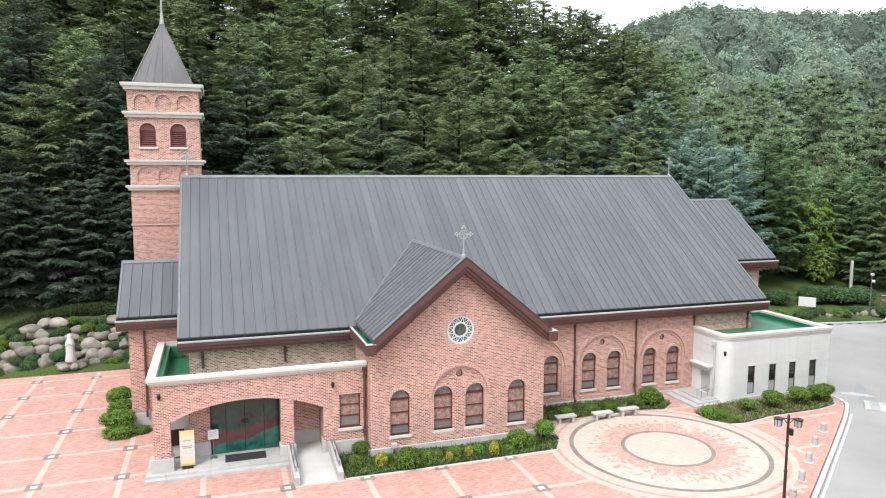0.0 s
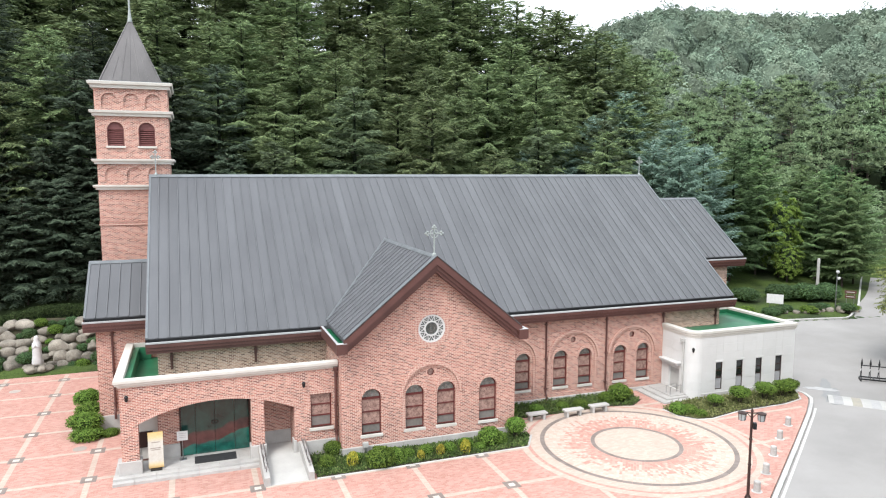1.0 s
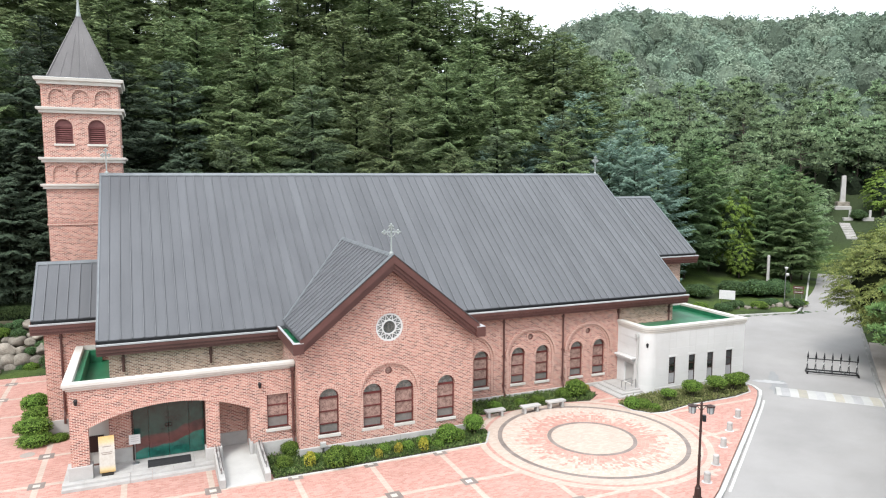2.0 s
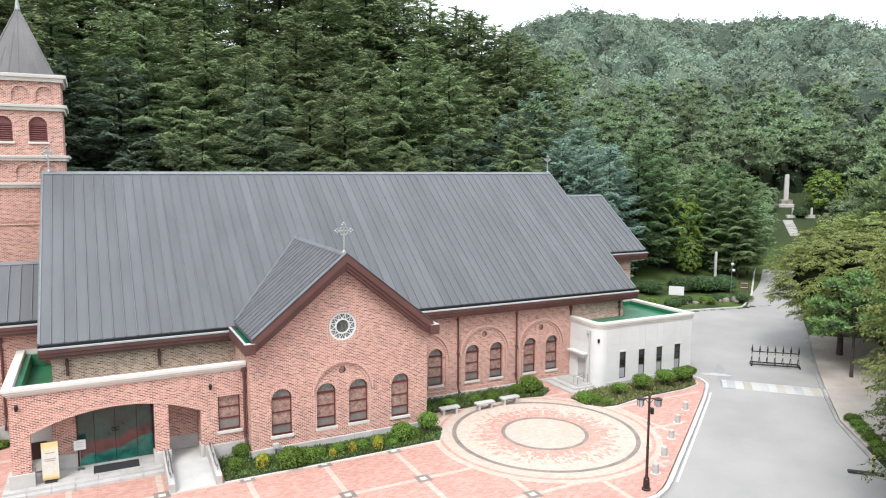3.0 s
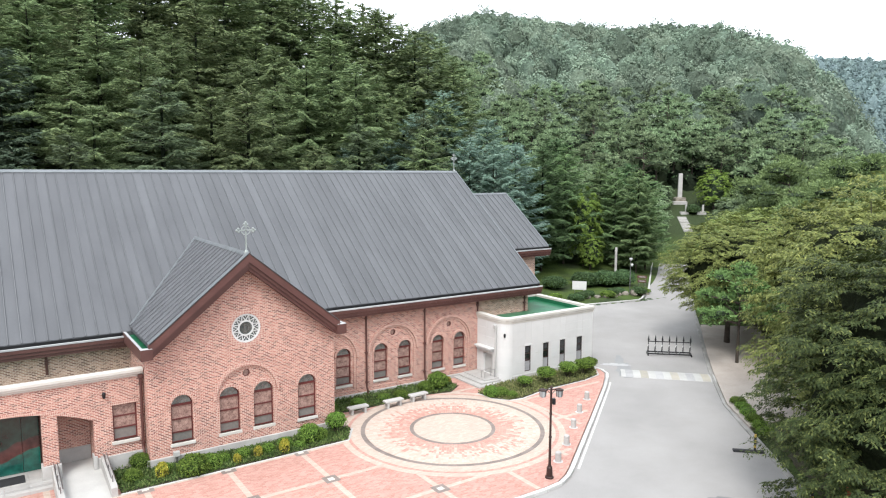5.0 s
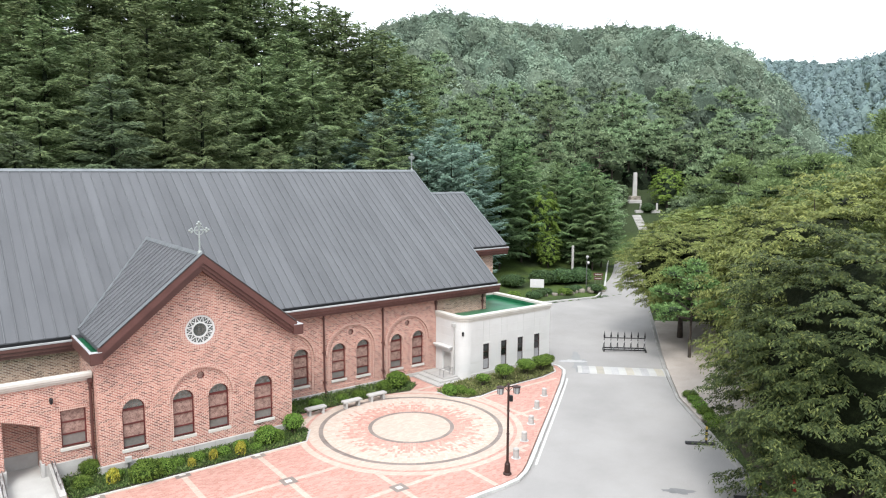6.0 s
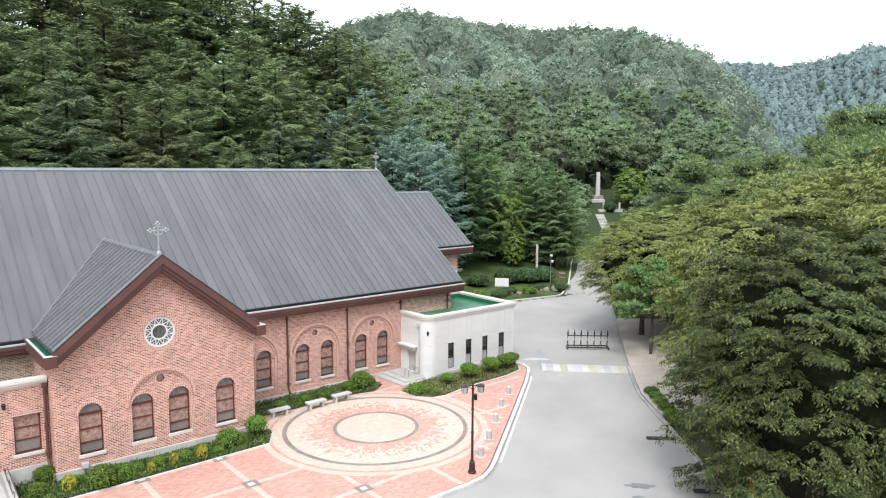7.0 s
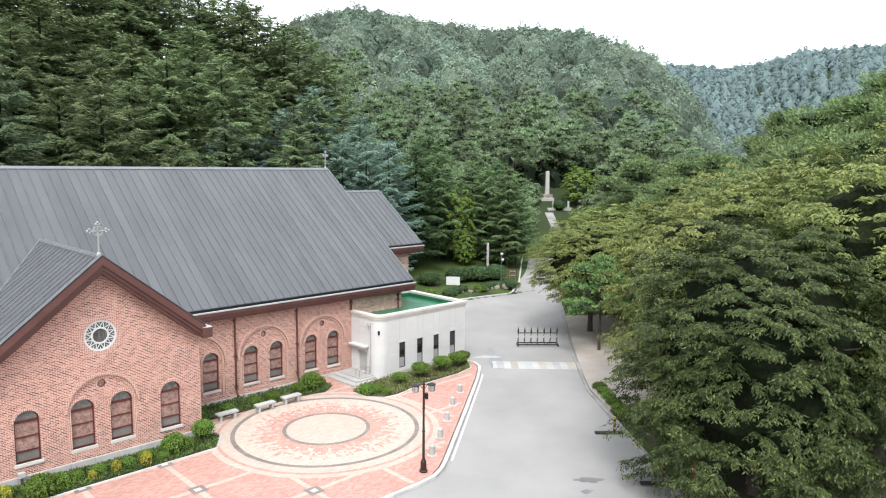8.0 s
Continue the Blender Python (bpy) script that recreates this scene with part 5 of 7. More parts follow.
RAY_PINK = island_paver("pink_ray_paver", (0.56, 0.29, 0.235), (0.68, 0.405, 0.335))
RAY_CREAM = island_paver("cream_ray_paver", (0.60, 0.465, 0.385), (0.71, 0.585, 0.50))
sunburst()
for x, y in ((-22.6, 17.45), (-17.27, 5.55)):
    bm = turned(bmesh.new(), [(0.34, 0), (0.34, 0.006), (0.3, 0.010), (0.28, 0.006), (0.0, 0.006)][:4], 20)
    mh = tagged(part("manhole_cover", bm, TAN_PAVE), "round rusty brown manhole cover set in the paving", "manhole cover")
    mh.location = (x, y, G)


# ---- plaza furniture ----
def bench(at, first=[None]):
    if first[0]:
        return copy_thing(first[0], pose(*at))
    b = thing("stone_bench", "pale granite slab bench on two stone legs", "bench", at, group="benches by the sunburst")
    part("seat", boxed(-0.62, 0.62, -0.21, 0.21, 0.34, 0.45, bevel=0.015), GRANITE, b)
    for x in (-0.42, 0.42):
        part("leg", boxed(x - 0.07, x + 0.07, -0.17, 0.17, -0.02, 0.34, bevel=0.012), GRANITE, b)
    first[0] = b
    return b


for x, y in ((6.85, 1.30), (9.15, 1.16), (11.0, 1.32)):
    bench((x, y, G))


def bollard(at, first=[None]):
    if first[0]:
        return copy_thing(first[0], pose(*at))
    b = thing("stone_bollard", "short round granite bollard with a grooved band", "bollard", at, group="bollards along the kerb")
    part("post", turned(bmesh.new(), [(0.15, -0.02), (0.15, 0.30), (0.135, 0.31), (0.135, 0.35), (0.15, 0.36), (0.15, 0.44), (0.13, 0.48), (0.05, 0.50)], 18), GRANITE, b)
    part("foot", turned(bmesh.new(), [(0.24, -0.01), (0.24, 0.012), (0.15, 0.016)], 18), KERB, b)
    first[0] = b
    return b


for x, y in ((11.9, -10.1), (13.76, -8.76), (15.75, -7.25), (17.78, -5.68), (19.84, -4.28)):
    bollard((x, y, G))

CLEAR_GLASS = surface("lantern_glass", (0.35, 0.36, 0.36), (0.5, 0.51, 0.51), 3, 20, 0.1, 0, 0.6, relief=0)


def street_lamp():
    lamp = thing("street_lamp", "dark brown cast lamp post with two lanterns", "street lamp", (10.3, -11.2, G), turn=-30)
    part("base", turned(bmesh.new(), [(0.20, 0), (0.20, 0.06), (0.15, 0.10), (0.13, 0.5), (0.10, 0.55), (0.08, 0.62)], 16), DARK_BROWN, lamp)
    part("pole", turned(bmesh.new(), [(0.065, 0.6), (0.06, 1.9), (0.075, 1.92), (0.075, 1.98), (0.055, 2.0), (0.05, 3.0), (0.07, 3.02), (0.07, 3.08), (0.055, 3.1), (0.05, 4.25), (0.07, 4.28), (0.02, 4.38)], 14), DARK_BROWN, lamp)
    for s in (-1, 1):
        bm = tube(bmesh.new(), (0, 0, 4.18), (s * 0.30, 0, 4.22), 0.025, n=8)
        tube(bm, (0, 0, 3.95), (s * 0.2, 0, 4.19), 0.016, n=8)
        arm = part("arm", bm, DARK_BROWN, lamp)
        part("lantern_cap", turned(bmesh.new(), [(0.03, 4.26), (0.19, 4.20), (0.19, 4.16), (0.16, 4.15)], 12, (s * 0.38, 0, 0)), DARK_BROWN, arm)
        part("lantern_glass", turned(bmesh.new(), [(0.155, 4.15), (0.13, 3.88), (0.08, 3.84)], 12, (s * 0.38, 0, 0)), CLEAR_GLASS, arm)
        bm = bmesh.new()
        for k in range(6):
            a = math.pi * k / 3
            tube(bm, (s * 0.38 + 0.16 * math.cos(a), 0.16 * math.sin(a), 4.15), (s * 0.38 + 0.135 * math.cos(a), 0.135 * math.sin(a), 3.86), 0.012, n=5)
        part("lantern_cage", bm, DARK_BROWN, arm)
    part("loudspeaker", boxed(0.06, 0.2, -0.09, 0.09, 3.5, 3.78, bevel=0.02), BLACK_IRON, lamp)


street_lamp()


def barricade():
    g = thing("steel_barricade", "black steel road barricade with spear tops on a low base frame", "barricade", (33.05, -0.15, G - 0.12), turn=-42.5)
    L = 1.62
    bm = bmesh.new()
    for y in (-0.35, 0.35):
        box(bm, -L, L, y - 0.035, y + 0.035, 0.12, 0.20)
    for k in range(5):
        x = -L + 2 * L * k / 4
        box(bm, x - 0.03, x + 0.03, -0.35, 0.35, 0.12, 0.19)
    for x in (-L, L):
        box(bm, x - 0.04, x + 0.04, -0.4, 0.4, 0.0, 0.12)
    part("base_frame", bm, BLACK_IRON, g)
    part("top_rail", boxed(-L, L, -0.035, 0.035, 1.02, 1.08), BLACK_IRON, g)
    for k in range(7):
        x = -L + 0.05 + (2 * L - 0.1) * k / 6
        bm = tube(bmesh.new(), (x, 0.30, 0.18), (x, 0, 1.10), 0.028, n=6)
        tube(bm, (x, -0.30, 0.18), (x, 0, 0.75), 0.02, n=6)
        turned(bm, [(0.055, 1.1), (0.07, 1.2), (0.045, 1.32), (0.004, 1.58)], 8, (x, 0, 0))
        s = part("spear_upright", bm, BLACK_IRON, g)
        part("reflective_band", turned(bmesh.new(), [(0.04, 0.62), (0.04, 0.78)], 8, (x, 0.115, 0)), WHITE_PAINT, s)


barricade()


def post_sign(name, at, label, category, w, h, z, material, turn, r=0.03):
    s = thing(name, label, category, at, turn=turn)
    for x in (-w * 0.32, w * 0.32):
        part("post", tube(bmesh.new(), (x, 0.03, -0.3), (x, 0.03, z + h), r, n=8), STEEL, s)
    b = part("board", boxed(-w / 2, w / 2, -0.025, 0.02, z, z + h, bevel=0.008), material, s)
    return s, b


s, b = post_sign("notice_board", (44.2, 20.6, 0.2), "white notice board on two posts in the planted bed", "sign", 1.55, 0.95, 0.55, WHITE_PAINT, -48)
s, b = post_sign("direction_sign", (54.5, 20.5, 0.2), "small brown direction boards on posts", "sign", 1.1, 0.35, 0.95, FASCIA, -48)
part("board", boxed(-0.5, 0.5, -0.025, 0.02, 0.45, 0.8, bevel=0.008), FASCIA, s)
for z in (0.6, 1.1):
    part("text_bar", boxed(-0.38, 0.38, -0.032, -0.026, z, z + 0.06), WHITE_PAINT, b)


def camera_pole():
    p = thing("camera_pole", "slim pale pole with two white cameras", "camera pole", (50.75, 19.1, 0.1))
    part("pole", tube(bmesh.new(), (0, 0, -0.3), (0, 0, 3.7), 0.06, 0.045, 10), STEEL, p)
    for dx, z in ((0.0, 3.78), (0.18, 3.1)):
        bm = turned(bmesh.new(), [(0.02, 0.16), (0.17, 0.12), (0.18, 0.0), (0.12, -0.12), (0.03, -0.17)], 12, (dx, -0.05, z))
        part("camera_dome", bm, WHITE_PAINT, p)
    part("bracket", tube(bmesh.new(), (0, 0, 3.1), (0.2, -0.05, 3.1), 0.025, n=8), STEEL, p)


camera_pole()
tp = tagged(part("stone_pillar", turned(bmesh.new(), [(0.19, -0.4), (0.17, 1.0), (0.165, 3.5), (0.12, 3.62)], 10), GRANITE), "slender pale stone pillar on the lawn", "pillar")
tp.location = (57.7, 27.5, 0.4)


def stela():
    s = thing("stone_stela", "tall pale stone stela on a rough plinth up the lane", "monument", (104.1, 53.1, 7.9), turn=-36)
    part("shaft", plate(bmesh.new(), [[(-0.42, 0.85), (0.42, 0.85), (0.36, 5.3), (0.28, 5.55), (-0.34, 5.5)]], -0.25, 0.25), GRANITE, s)
    part("plinth", boxed(-1.05, 1.05, -0.9, 0.9, -0.6, 0.86, bevel=0.2), ROCK, s)
    part("step", boxed(-1.7, 1.0, -1.9, -0.9, -0.9, 0.12, bevel=0.12), GRANITE, s)


def stone_marker(at, w, h, turn):
    """A short post on a wide pale block."""
    s = thing("stone_marker", "short pale stone post on a wide granite block", "marker", at, turn=turn, group="markers below the stela")
    part("block", boxed(-w / 2, w / 2, -0.5, 0.5, -0.9, h, bevel=0.07), GRANITE, s)
    part("post", boxed(0.15, 0.5, -0.16, 0.16, h, h + 1.25, bevel=0.05), GRANITE, s)


def stone_steps():
    """Pale steps climbing from the lane to the stela."""
    s = thing("stone_steps", "pale granite steps climbing the grass to the stela", "steps")
    for k in range(9):
        f = k / 8
        x, y = 94.2 + 3.7 * f, 43.6 + 4.2 * f
        m = pose(x, y, float(height(x, y)), 0, 0, -42)
        bm = boxed(-0.8, 0.8, -0.36, 0.36, -0.6, 0.16, bevel=0.04)
        bmesh.ops.transform(bm, matrix=m, verts=bm.verts)
        part("step", bm, GRANITE, s)


stone_marker((99.8, 48.7, 6.0), 1.5, 0.25, -36)
stone_marker((102.1, 46.7, 5.6), 1.7, 0.75, -36)
stone_steps()
stela()


def striped_post(at, turn):
    p = thing("striped_post", "yellow and black striped post on a black rubber foot", "road post", at, turn=turn)
    part("foot", boxed(-0.75, 0.75, -0.12, 0.12, 0, 0.12, bevel=0.02), RUBBER, p)
    for k in range(6):
        part("stripe", turned(bmesh.new(), [(0.06, 0.12 + k * 0.14), (0.06, 0.26 + k * 0.14)], 10, (0.3, 0, 0)), YELLOW if k % 2 else RUBBER, p)


YELLOW = surface("yellow_plastic", (0.55, 0.36, 0.05), (0.7, 0.5, 0.1), 4, 30, 0.5)
RED = surface("red_plastic", (0.4, 0.02, 0.02), (0.55, 0.04, 0.03), 4, 30, 0.5)
striped_post((20.95, -14.45, G - 0.12), -44)
striped_post((17.25, -19.3, G - 0.12), -44)
rp = tagged(part("hydrant", turned(bmesh.new(), [(0.13, -0.05), (0.13, 0.08), (0.09, 0.1), (0.09, 0.6), (0.13, 0.65), (0.12, 0.8), (0.05, 0.92)], 12), RED), "red fire hydrant beside the road kerb", "hydrant")
rp.location = (18.9, -20.3, G + 0.05)


# ---- things at the porch ----
def banner_art():
    m, nt, b = shader("printed_banner", 0.5, 0, 0.3)
    g = nt.nodes.new("ShaderNodeNewGeometry")
    s = nt.nodes.new("ShaderNodeSeparateXYZ")
    wire(nt, g.outputs["Position"], s.inputs[0])
    n = noise_tex(nt, 9, 4, 0.6)
    base = ramp(nt, math_node(nt, "MULTIPLY", s.outputs["Z"], 0.5), [(0.06, (0.42, 0.26, 0.09)), (0.14, (0.60, 0.47, 0.27)), (0.24, (0.50, 0.475, 0.43)), (0.70, (0.50, 0.485, 0.44)), (0.80, (0.58, 0.48, 0.28)), (0.95, (0.56, 0.39, 0.15))])
    wire(nt, mixed(nt, 0.3, base, ramp(nt, n, [(0.35, (0.7, 0.6, 0.5)), (0.6, (1, 1, 1))]), "MULTIPLY"), b.inputs["Base Color"])
    return m


def banner_stand():
    s = thing("banner_stand", "tall printed yellow and white banner on a stand", "banner", (-13.42, 0.95, 0.05))
    bn = part("banner", boxed(-0.33, 0.33, -0.01, 0.01, 0.08, 1.82), banner_art(), s)
    for w, z in ((0.36, 1.30), (0.46, 1.02), (0.40, 0.94)):
        part("text_bar", boxed(-w / 2, w / 2, -0.016, -0.011, z, z + 0.045), TAN_PAVE, bn)
    part("foot", boxed(-0.25, 0.25, -0.2, 0.2, 0.0, 0.05, bevel=0.015), BLACK_IRON, s)
    bm = tube(bmesh.new(), (-0.28, 0.015, 1.8), (0.28, 0.015, 0.1), 0.01, n=6)
    tube(bm, (0.28, 0.015, 1.8), (-0.28, 0.015, 0.1), 0.01, n=6)
    part("cross_brace", bm, BLACK_IRON, s)


banner_stand()


def lectern_sign():
    s = thing("notice_stand", "small white notice on a thin stand beside the doors", "notice", (-12.25, 1.75, 0.05))
    part("pole", tube(bmesh.new(), (0, 0, 0), (0, 0, 1.0), 0.02, n=8), STEEL, s)
    b = part("board", boxed(-0.25, 0.25, -0.02, 0.02, 0.95, 1.42, bevel=0.01), WHITE_PAINT, s)
    for z in (1.1, 1.2, 1.3):
        part("text_bar", boxed(-0.17, 0.17, -0.026, -0.021, z, z + 0.02), STEEL, b)
    part("foot", turned(bmesh.new(), [(0.18, 0), (0.17, 0.025), (0.03, 0.04)], 14), STEEL, s)


lectern_sign()
tagged(part("door_mat", boxed(-11.72, -9.78, 0.95, 1.85, 0.05, 0.07, bevel=0.006), RUBBER), "dark ribbed door mat on the porch landing", "door mat")
tagged(part("display_case", box(box(box(boxed(-14.36, -13.6, 2.42, 2.5, 0.62, 1.42, bevel=0.015), -14.3, -14.24, 2.44, 2.5, 0.05, 0.62), -13.72, -13.66, 2.44, 2.5, 0.05, 0.62), -14.33, -13.63, 2.405, 2.42, 1.36, 1.42), DARK_BROWN), "dark wooden display board inside the porch", "display case")


def wall_lantern(x, y, z, turn=0):
    w = thing("wall_lantern", "small black iron wall lantern", "wall lamp", (x, y, z), group="wall lanterns", turn=turn)
    part("back_plate", boxed(-0.05, 0.05, -0.02, 0.0, -0.12, 0.12, bevel=0.008), BLACK_IRON, w)
    part("arm", tube(bmesh.new(), (0, 0, 0.06), (0, -0.12, 0.08), 0.014, n=6), BLACK_IRON, w)
    part("shade", turned(bmesh.new(), [(0.02, 0.15), (0.09, 0.08), (0.085, 0.06), (0.06, -0.12), (0.02, -0.16)], 10, (0, -0.14, 0)), BLACK_IRON, w)


wall_lantern(-14.55, 0.75, 3.70)
wall_lantern(-6.52, 0.75, 3.52)
wall_lantern(17.88, 1.40, 2.95, -45)
wall_lantern(-15.35, 8.0, 3.4)


def wall_camera():
    c = thing("wall_camera", "small grey surveillance camera on the annex corner", "camera", (25.85, 1.6, 3.2), turn=90)
    part("bracket", tube(bmesh.new(), (0, 0, 0), (0, -0.22, 0.0), 0.02, n=8), STEEL, c)
    part("camera_body", boxed(-0.06, 0.06, -0.42, -0.18, -0.14, 0.02, bevel=0.015), STEEL, c)


wall_camera()
ub = thing("utility_box", "small pale utility box on a short post by the gable", "utility box", (-3.62, -0.22, G))
part("post", tube(bmesh.new(), (0, 0, -0.1), (0, 0, 0.45), 0.04, n=8), STEEL, ub)
part("box_body", boxed(-0.14, 0.14, -0.1, 0.1, 0.42, 0.66, bevel=0.012), CONCRETE, ub)


# ---- statue and rockery ----
def statue():
    bm = bmesh.new()
    prof = [(0.31, 0.0), (0.33, 0.08), (0.27, 0.45), (0.25, 0.85), (0.275, 1.12), (0.25, 1.30), (0.18, 1.43), (0.145, 1.52), (0.15, 1.62), (0.125, 1.74), (0.05, 1.82)]
    n = 18
    rings = []
    for r, z in prof:
        rings.append([bm.verts.new(((r * (1.0 + 0.06 * math.sin(5 * a)) * math.cos(a)), r * 0.8 * math.sin(a), z)) for a in [2 * math.pi * k / n for k in range(n)]])
    for p, q in zip(rings, rings[1:]):
        for k in range(n):
            bm.faces.new((p[k], p[(k + 1) % n], q[(k + 1) % n], q[k]))
    bm.faces.new(rings[0])
    bm.faces.new(rings[-1])
    tube(bm, (-0.20, -0.10, 1.02), (-0.02, -0.25, 1.24), 0.065, 0.04, 8)
    tube(bm, (0.20, -0.10, 1.02), (0.02, -0.25, 1.24), 0.065, 0.04, 8)
    ob = tagged(part("statue", bm, WHITE_PAINT, smooth=True), "white robed statue on a rock before the rockery", "statue")
    ob.matrix_basis = pose(-22.05, 21.9, 0.42) @ Matrix.Diagonal((1.15, 1.15, 1.12, 1))


statue()


def rock_mesh(seed, w, d, h):
    """A weathered boulder: a lump with a few worn flat faces."""
    bm = bmesh.new()
    bmesh.ops.create_icosphere(bm, subdivisions=3, radius=1)
    off = Vector((seed * 3.7, seed * 1.3, seed * 2.1))
    g = random.Random(seed + 50)
    cuts = [(Vector((g.uniform(-1, 1), g.uniform(-1, 1), g.uniform(-0.3, 1))).normalized(), g.uniform(0.58, 0.8)) for _ in range(8)]
    for v in bm.verts:
        c = v.co * (1 + 0.16 * noise.noise(v.co * 0.9 + off))
        for n_, lim in cuts:
            over = c.dot(n_) - lim
            if over > 0:
                c = c - n_ * over * 0.88
        c = c * (1 + 0.05 * noise.noise(v.co * 3.1 + off))
        v.co = Vector((c.x * w * 1.15, c.y * d * 1.15, c.z * h * 1.1))
    me = bpy.data.meshes.new("rock")
    bm.to_mesh(me)
    bm.free()
    me.materials.append(ROCK)
    me.polygons.foreach_set("use_smooth", [True] * len(me.polygons))
    return me


ROCKS = [rock_mesh(k, 0.62, 0.5, 0.42) for k in range(9)]


def rock(x, y, z, s, turn, k, group="rockery", sz=1.0):
    ob = part_mesh("rock", ROCKS[k % 9], None)
    ob.matrix_basis = pose(x, y, z, 0, 0, turn) @ Matrix.Diagonal((s * 1.05, s, s * sz, 1))
    return tagged(ob, "rounded grey weathered boulder", "rock", group)


# ---- plants ----
def foliage(name, dark, light, tip=None, vary=0.22, patch=0.0, rough=0.75, cells=0.0, spec=0.12):
    """Leaves: colour varies from leaf to leaf, from tree to tree and, in large woods, from patch to patch."""
    m, nt, b = shader(name, rough, 0, spec)
    g = nt.nodes.new("ShaderNodeNewGeometry")
    info = nt.nodes.new("ShaderNodeObjectInfo")
    col = ramp(nt, g.outputs["Random Per Island"], [(0.0, dark), (0.75, light), (1.0, tip or light)])
    hsv = nt.nodes.new("ShaderNodeHueSaturation")
    wire(nt, math_node(nt, "ADD", math_node(nt, "MULTIPLY", info.outputs["Random"], 0.024), 0.488), hsv.inputs["Hue"])
    v = math_node(nt, "ADD", math_node(nt, "MULTIPLY", info.outputs["Random"], vary * 2), 1 - vary)
    if patch:
        v = math_node(nt, "MULTIPLY", v, math_node(nt, "ADD", math_node(nt, "MULTIPLY", noise_tex(nt, patch, 3, 0.6), 1.3), 0.35))
    if cells:
        tint = nt.nodes.new("ShaderNodeAttribute")
        tint.attribute_name = "tint"
        v = math_node(nt, "MULTIPLY", v, math_node(nt, "ADD", math_node(nt, "MULTIPLY", tint.outputs["Fac"], cells), 1 - cells * 0.5))
        wire(nt, math_node(nt, "ADD", math_node(nt, "MULTIPLY", math_node(nt, "FRACT", math_node(nt, "MULTIPLY", tint.outputs["Fac"], 7.3)), 0.055), 0.472), hsv.inputs["Hue"])
    wire(nt, v, hsv.inputs["Value"])
    wire(nt, col, hsv.inputs["Color"])
    wire(nt, hsv.outputs["Color"], b.inputs["Base Color"])
    t = nt.nodes.new("ShaderNodeBsdfTranslucent")
    wire(nt, hsv.outputs["Color"], t.inputs["Color"])
    mix = node(nt, "ShaderNodeMixShader", Fac=0.25)
    out = nt.nodes["Material Output"]
    wire(nt, b.outputs[0], mix.inputs[1])
    wire(nt, t.outputs[0], mix.inputs[2])
    wire(nt, mix.outputs[0], out.inputs["Surface"])
    return m


LARCH = foliage("larch_needles", (0.074, 0.104, 0.050), (0.160, 0.212, 0.098), (0.25, 0.305, 0.14))
GROVE = foliage("grove_needles", (0.034, 0.050, 0.034), (0.072, 0.098, 0.064), (0.105, 0.135, 0.085))
FIR = foliage("dark_fir_needles", (0.055, 0.080, 0.045), (0.118, 0.160, 0.086), (0.175, 0.225, 0.12))
BLUE = foliage("blue_spruce_needles", (0.115, 0.185, 0.145), (0.215, 0.315, 0.250), (0.28, 0.38, 0.31), vary=0.06)
MIDGREEN = foliage("bright_pine_needles", (0.074, 0.120, 0.054), (0.160, 0.232, 0.100), (0.21, 0.29, 0.125), vary=0.15)
DEEP = foliage("korean_pine_needles", (0.040, 0.075, 0.035), (0.085, 0.145, 0.062), (0.12, 0.19, 0.08), vary=0.2)
PINE = foliage("pine_needles", (0.130, 0.180, 0.100), (0.200, 0.270, 0.146), (0.25, 0.32, 0.175))
BANK_PINE = foliage("bank_pine_needles", (0.092, 0.132, 0.058), (0.180, 0.245, 0.100), (0.235, 0.305, 0.13), vary=0.15)
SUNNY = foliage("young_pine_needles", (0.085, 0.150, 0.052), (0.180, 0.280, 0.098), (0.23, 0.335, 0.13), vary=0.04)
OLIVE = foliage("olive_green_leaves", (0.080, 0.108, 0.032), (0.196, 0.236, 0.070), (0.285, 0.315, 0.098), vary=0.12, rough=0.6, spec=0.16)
# leaves of the nearest zelkova: its deep shade is put into the colour
SHADED_ZELKOVA = foliage("shaded_zelkova_leaves", (0.024, 0.038, 0.014), (0.069, 0.092, 0.030), (0.152, 0.172, 0.054), vary=0.12, rough=0.6, spec=0.16)
YELLOWISH = foliage("yellow_green_leaves", (0.075, 0.115, 0.022), (0.15, 0.205, 0.042), (0.21, 0.26, 0.06), vary=0.15)
# haze over the hill is put into these pale, greyed leaf colours
WOODS = foliage("hazed_woodland_leaves", (0.126, 0.168, 0.122), (0.158, 0.205, 0.150), (0.185, 0.236, 0.175), vary=0.0, patch=0.03, cells=0.75)
# the mountain's blue haze is mixed into these leaf colours
FAR_WOODS = foliage("hazed_mountain_leaves", (0.135, 0.190, 0.185), (0.165, 0.225, 0.22), (0.185, 0.245, 0.24), vary=0.0, patch=0.02, cells=0.25)
SHRUB = foliage("shrub_leaves", (0.06, 0.112, 0.020), (0.135, 0.215, 0.040), (0.21, 0.30, 0.065), vary=0.25)
GOLD = foliage("golden_shrub_leaves", (0.18, 0.17, 0.02), (0.34, 0.31, 0.05), (0.45, 0.40, 0.09))
DRY_HERBS = foliage("dry_bed_plants", (0.085, 0.105, 0.035), (0.19, 0.205, 0.08), (0.28, 0.27, 0.13), patch=0.9)
HERBS = foliage("bed_plants", (0.040, 0.066, 0.020), (0.098, 0.138, 0.042), (0.18, 0.205, 0.075), patch=0.9)


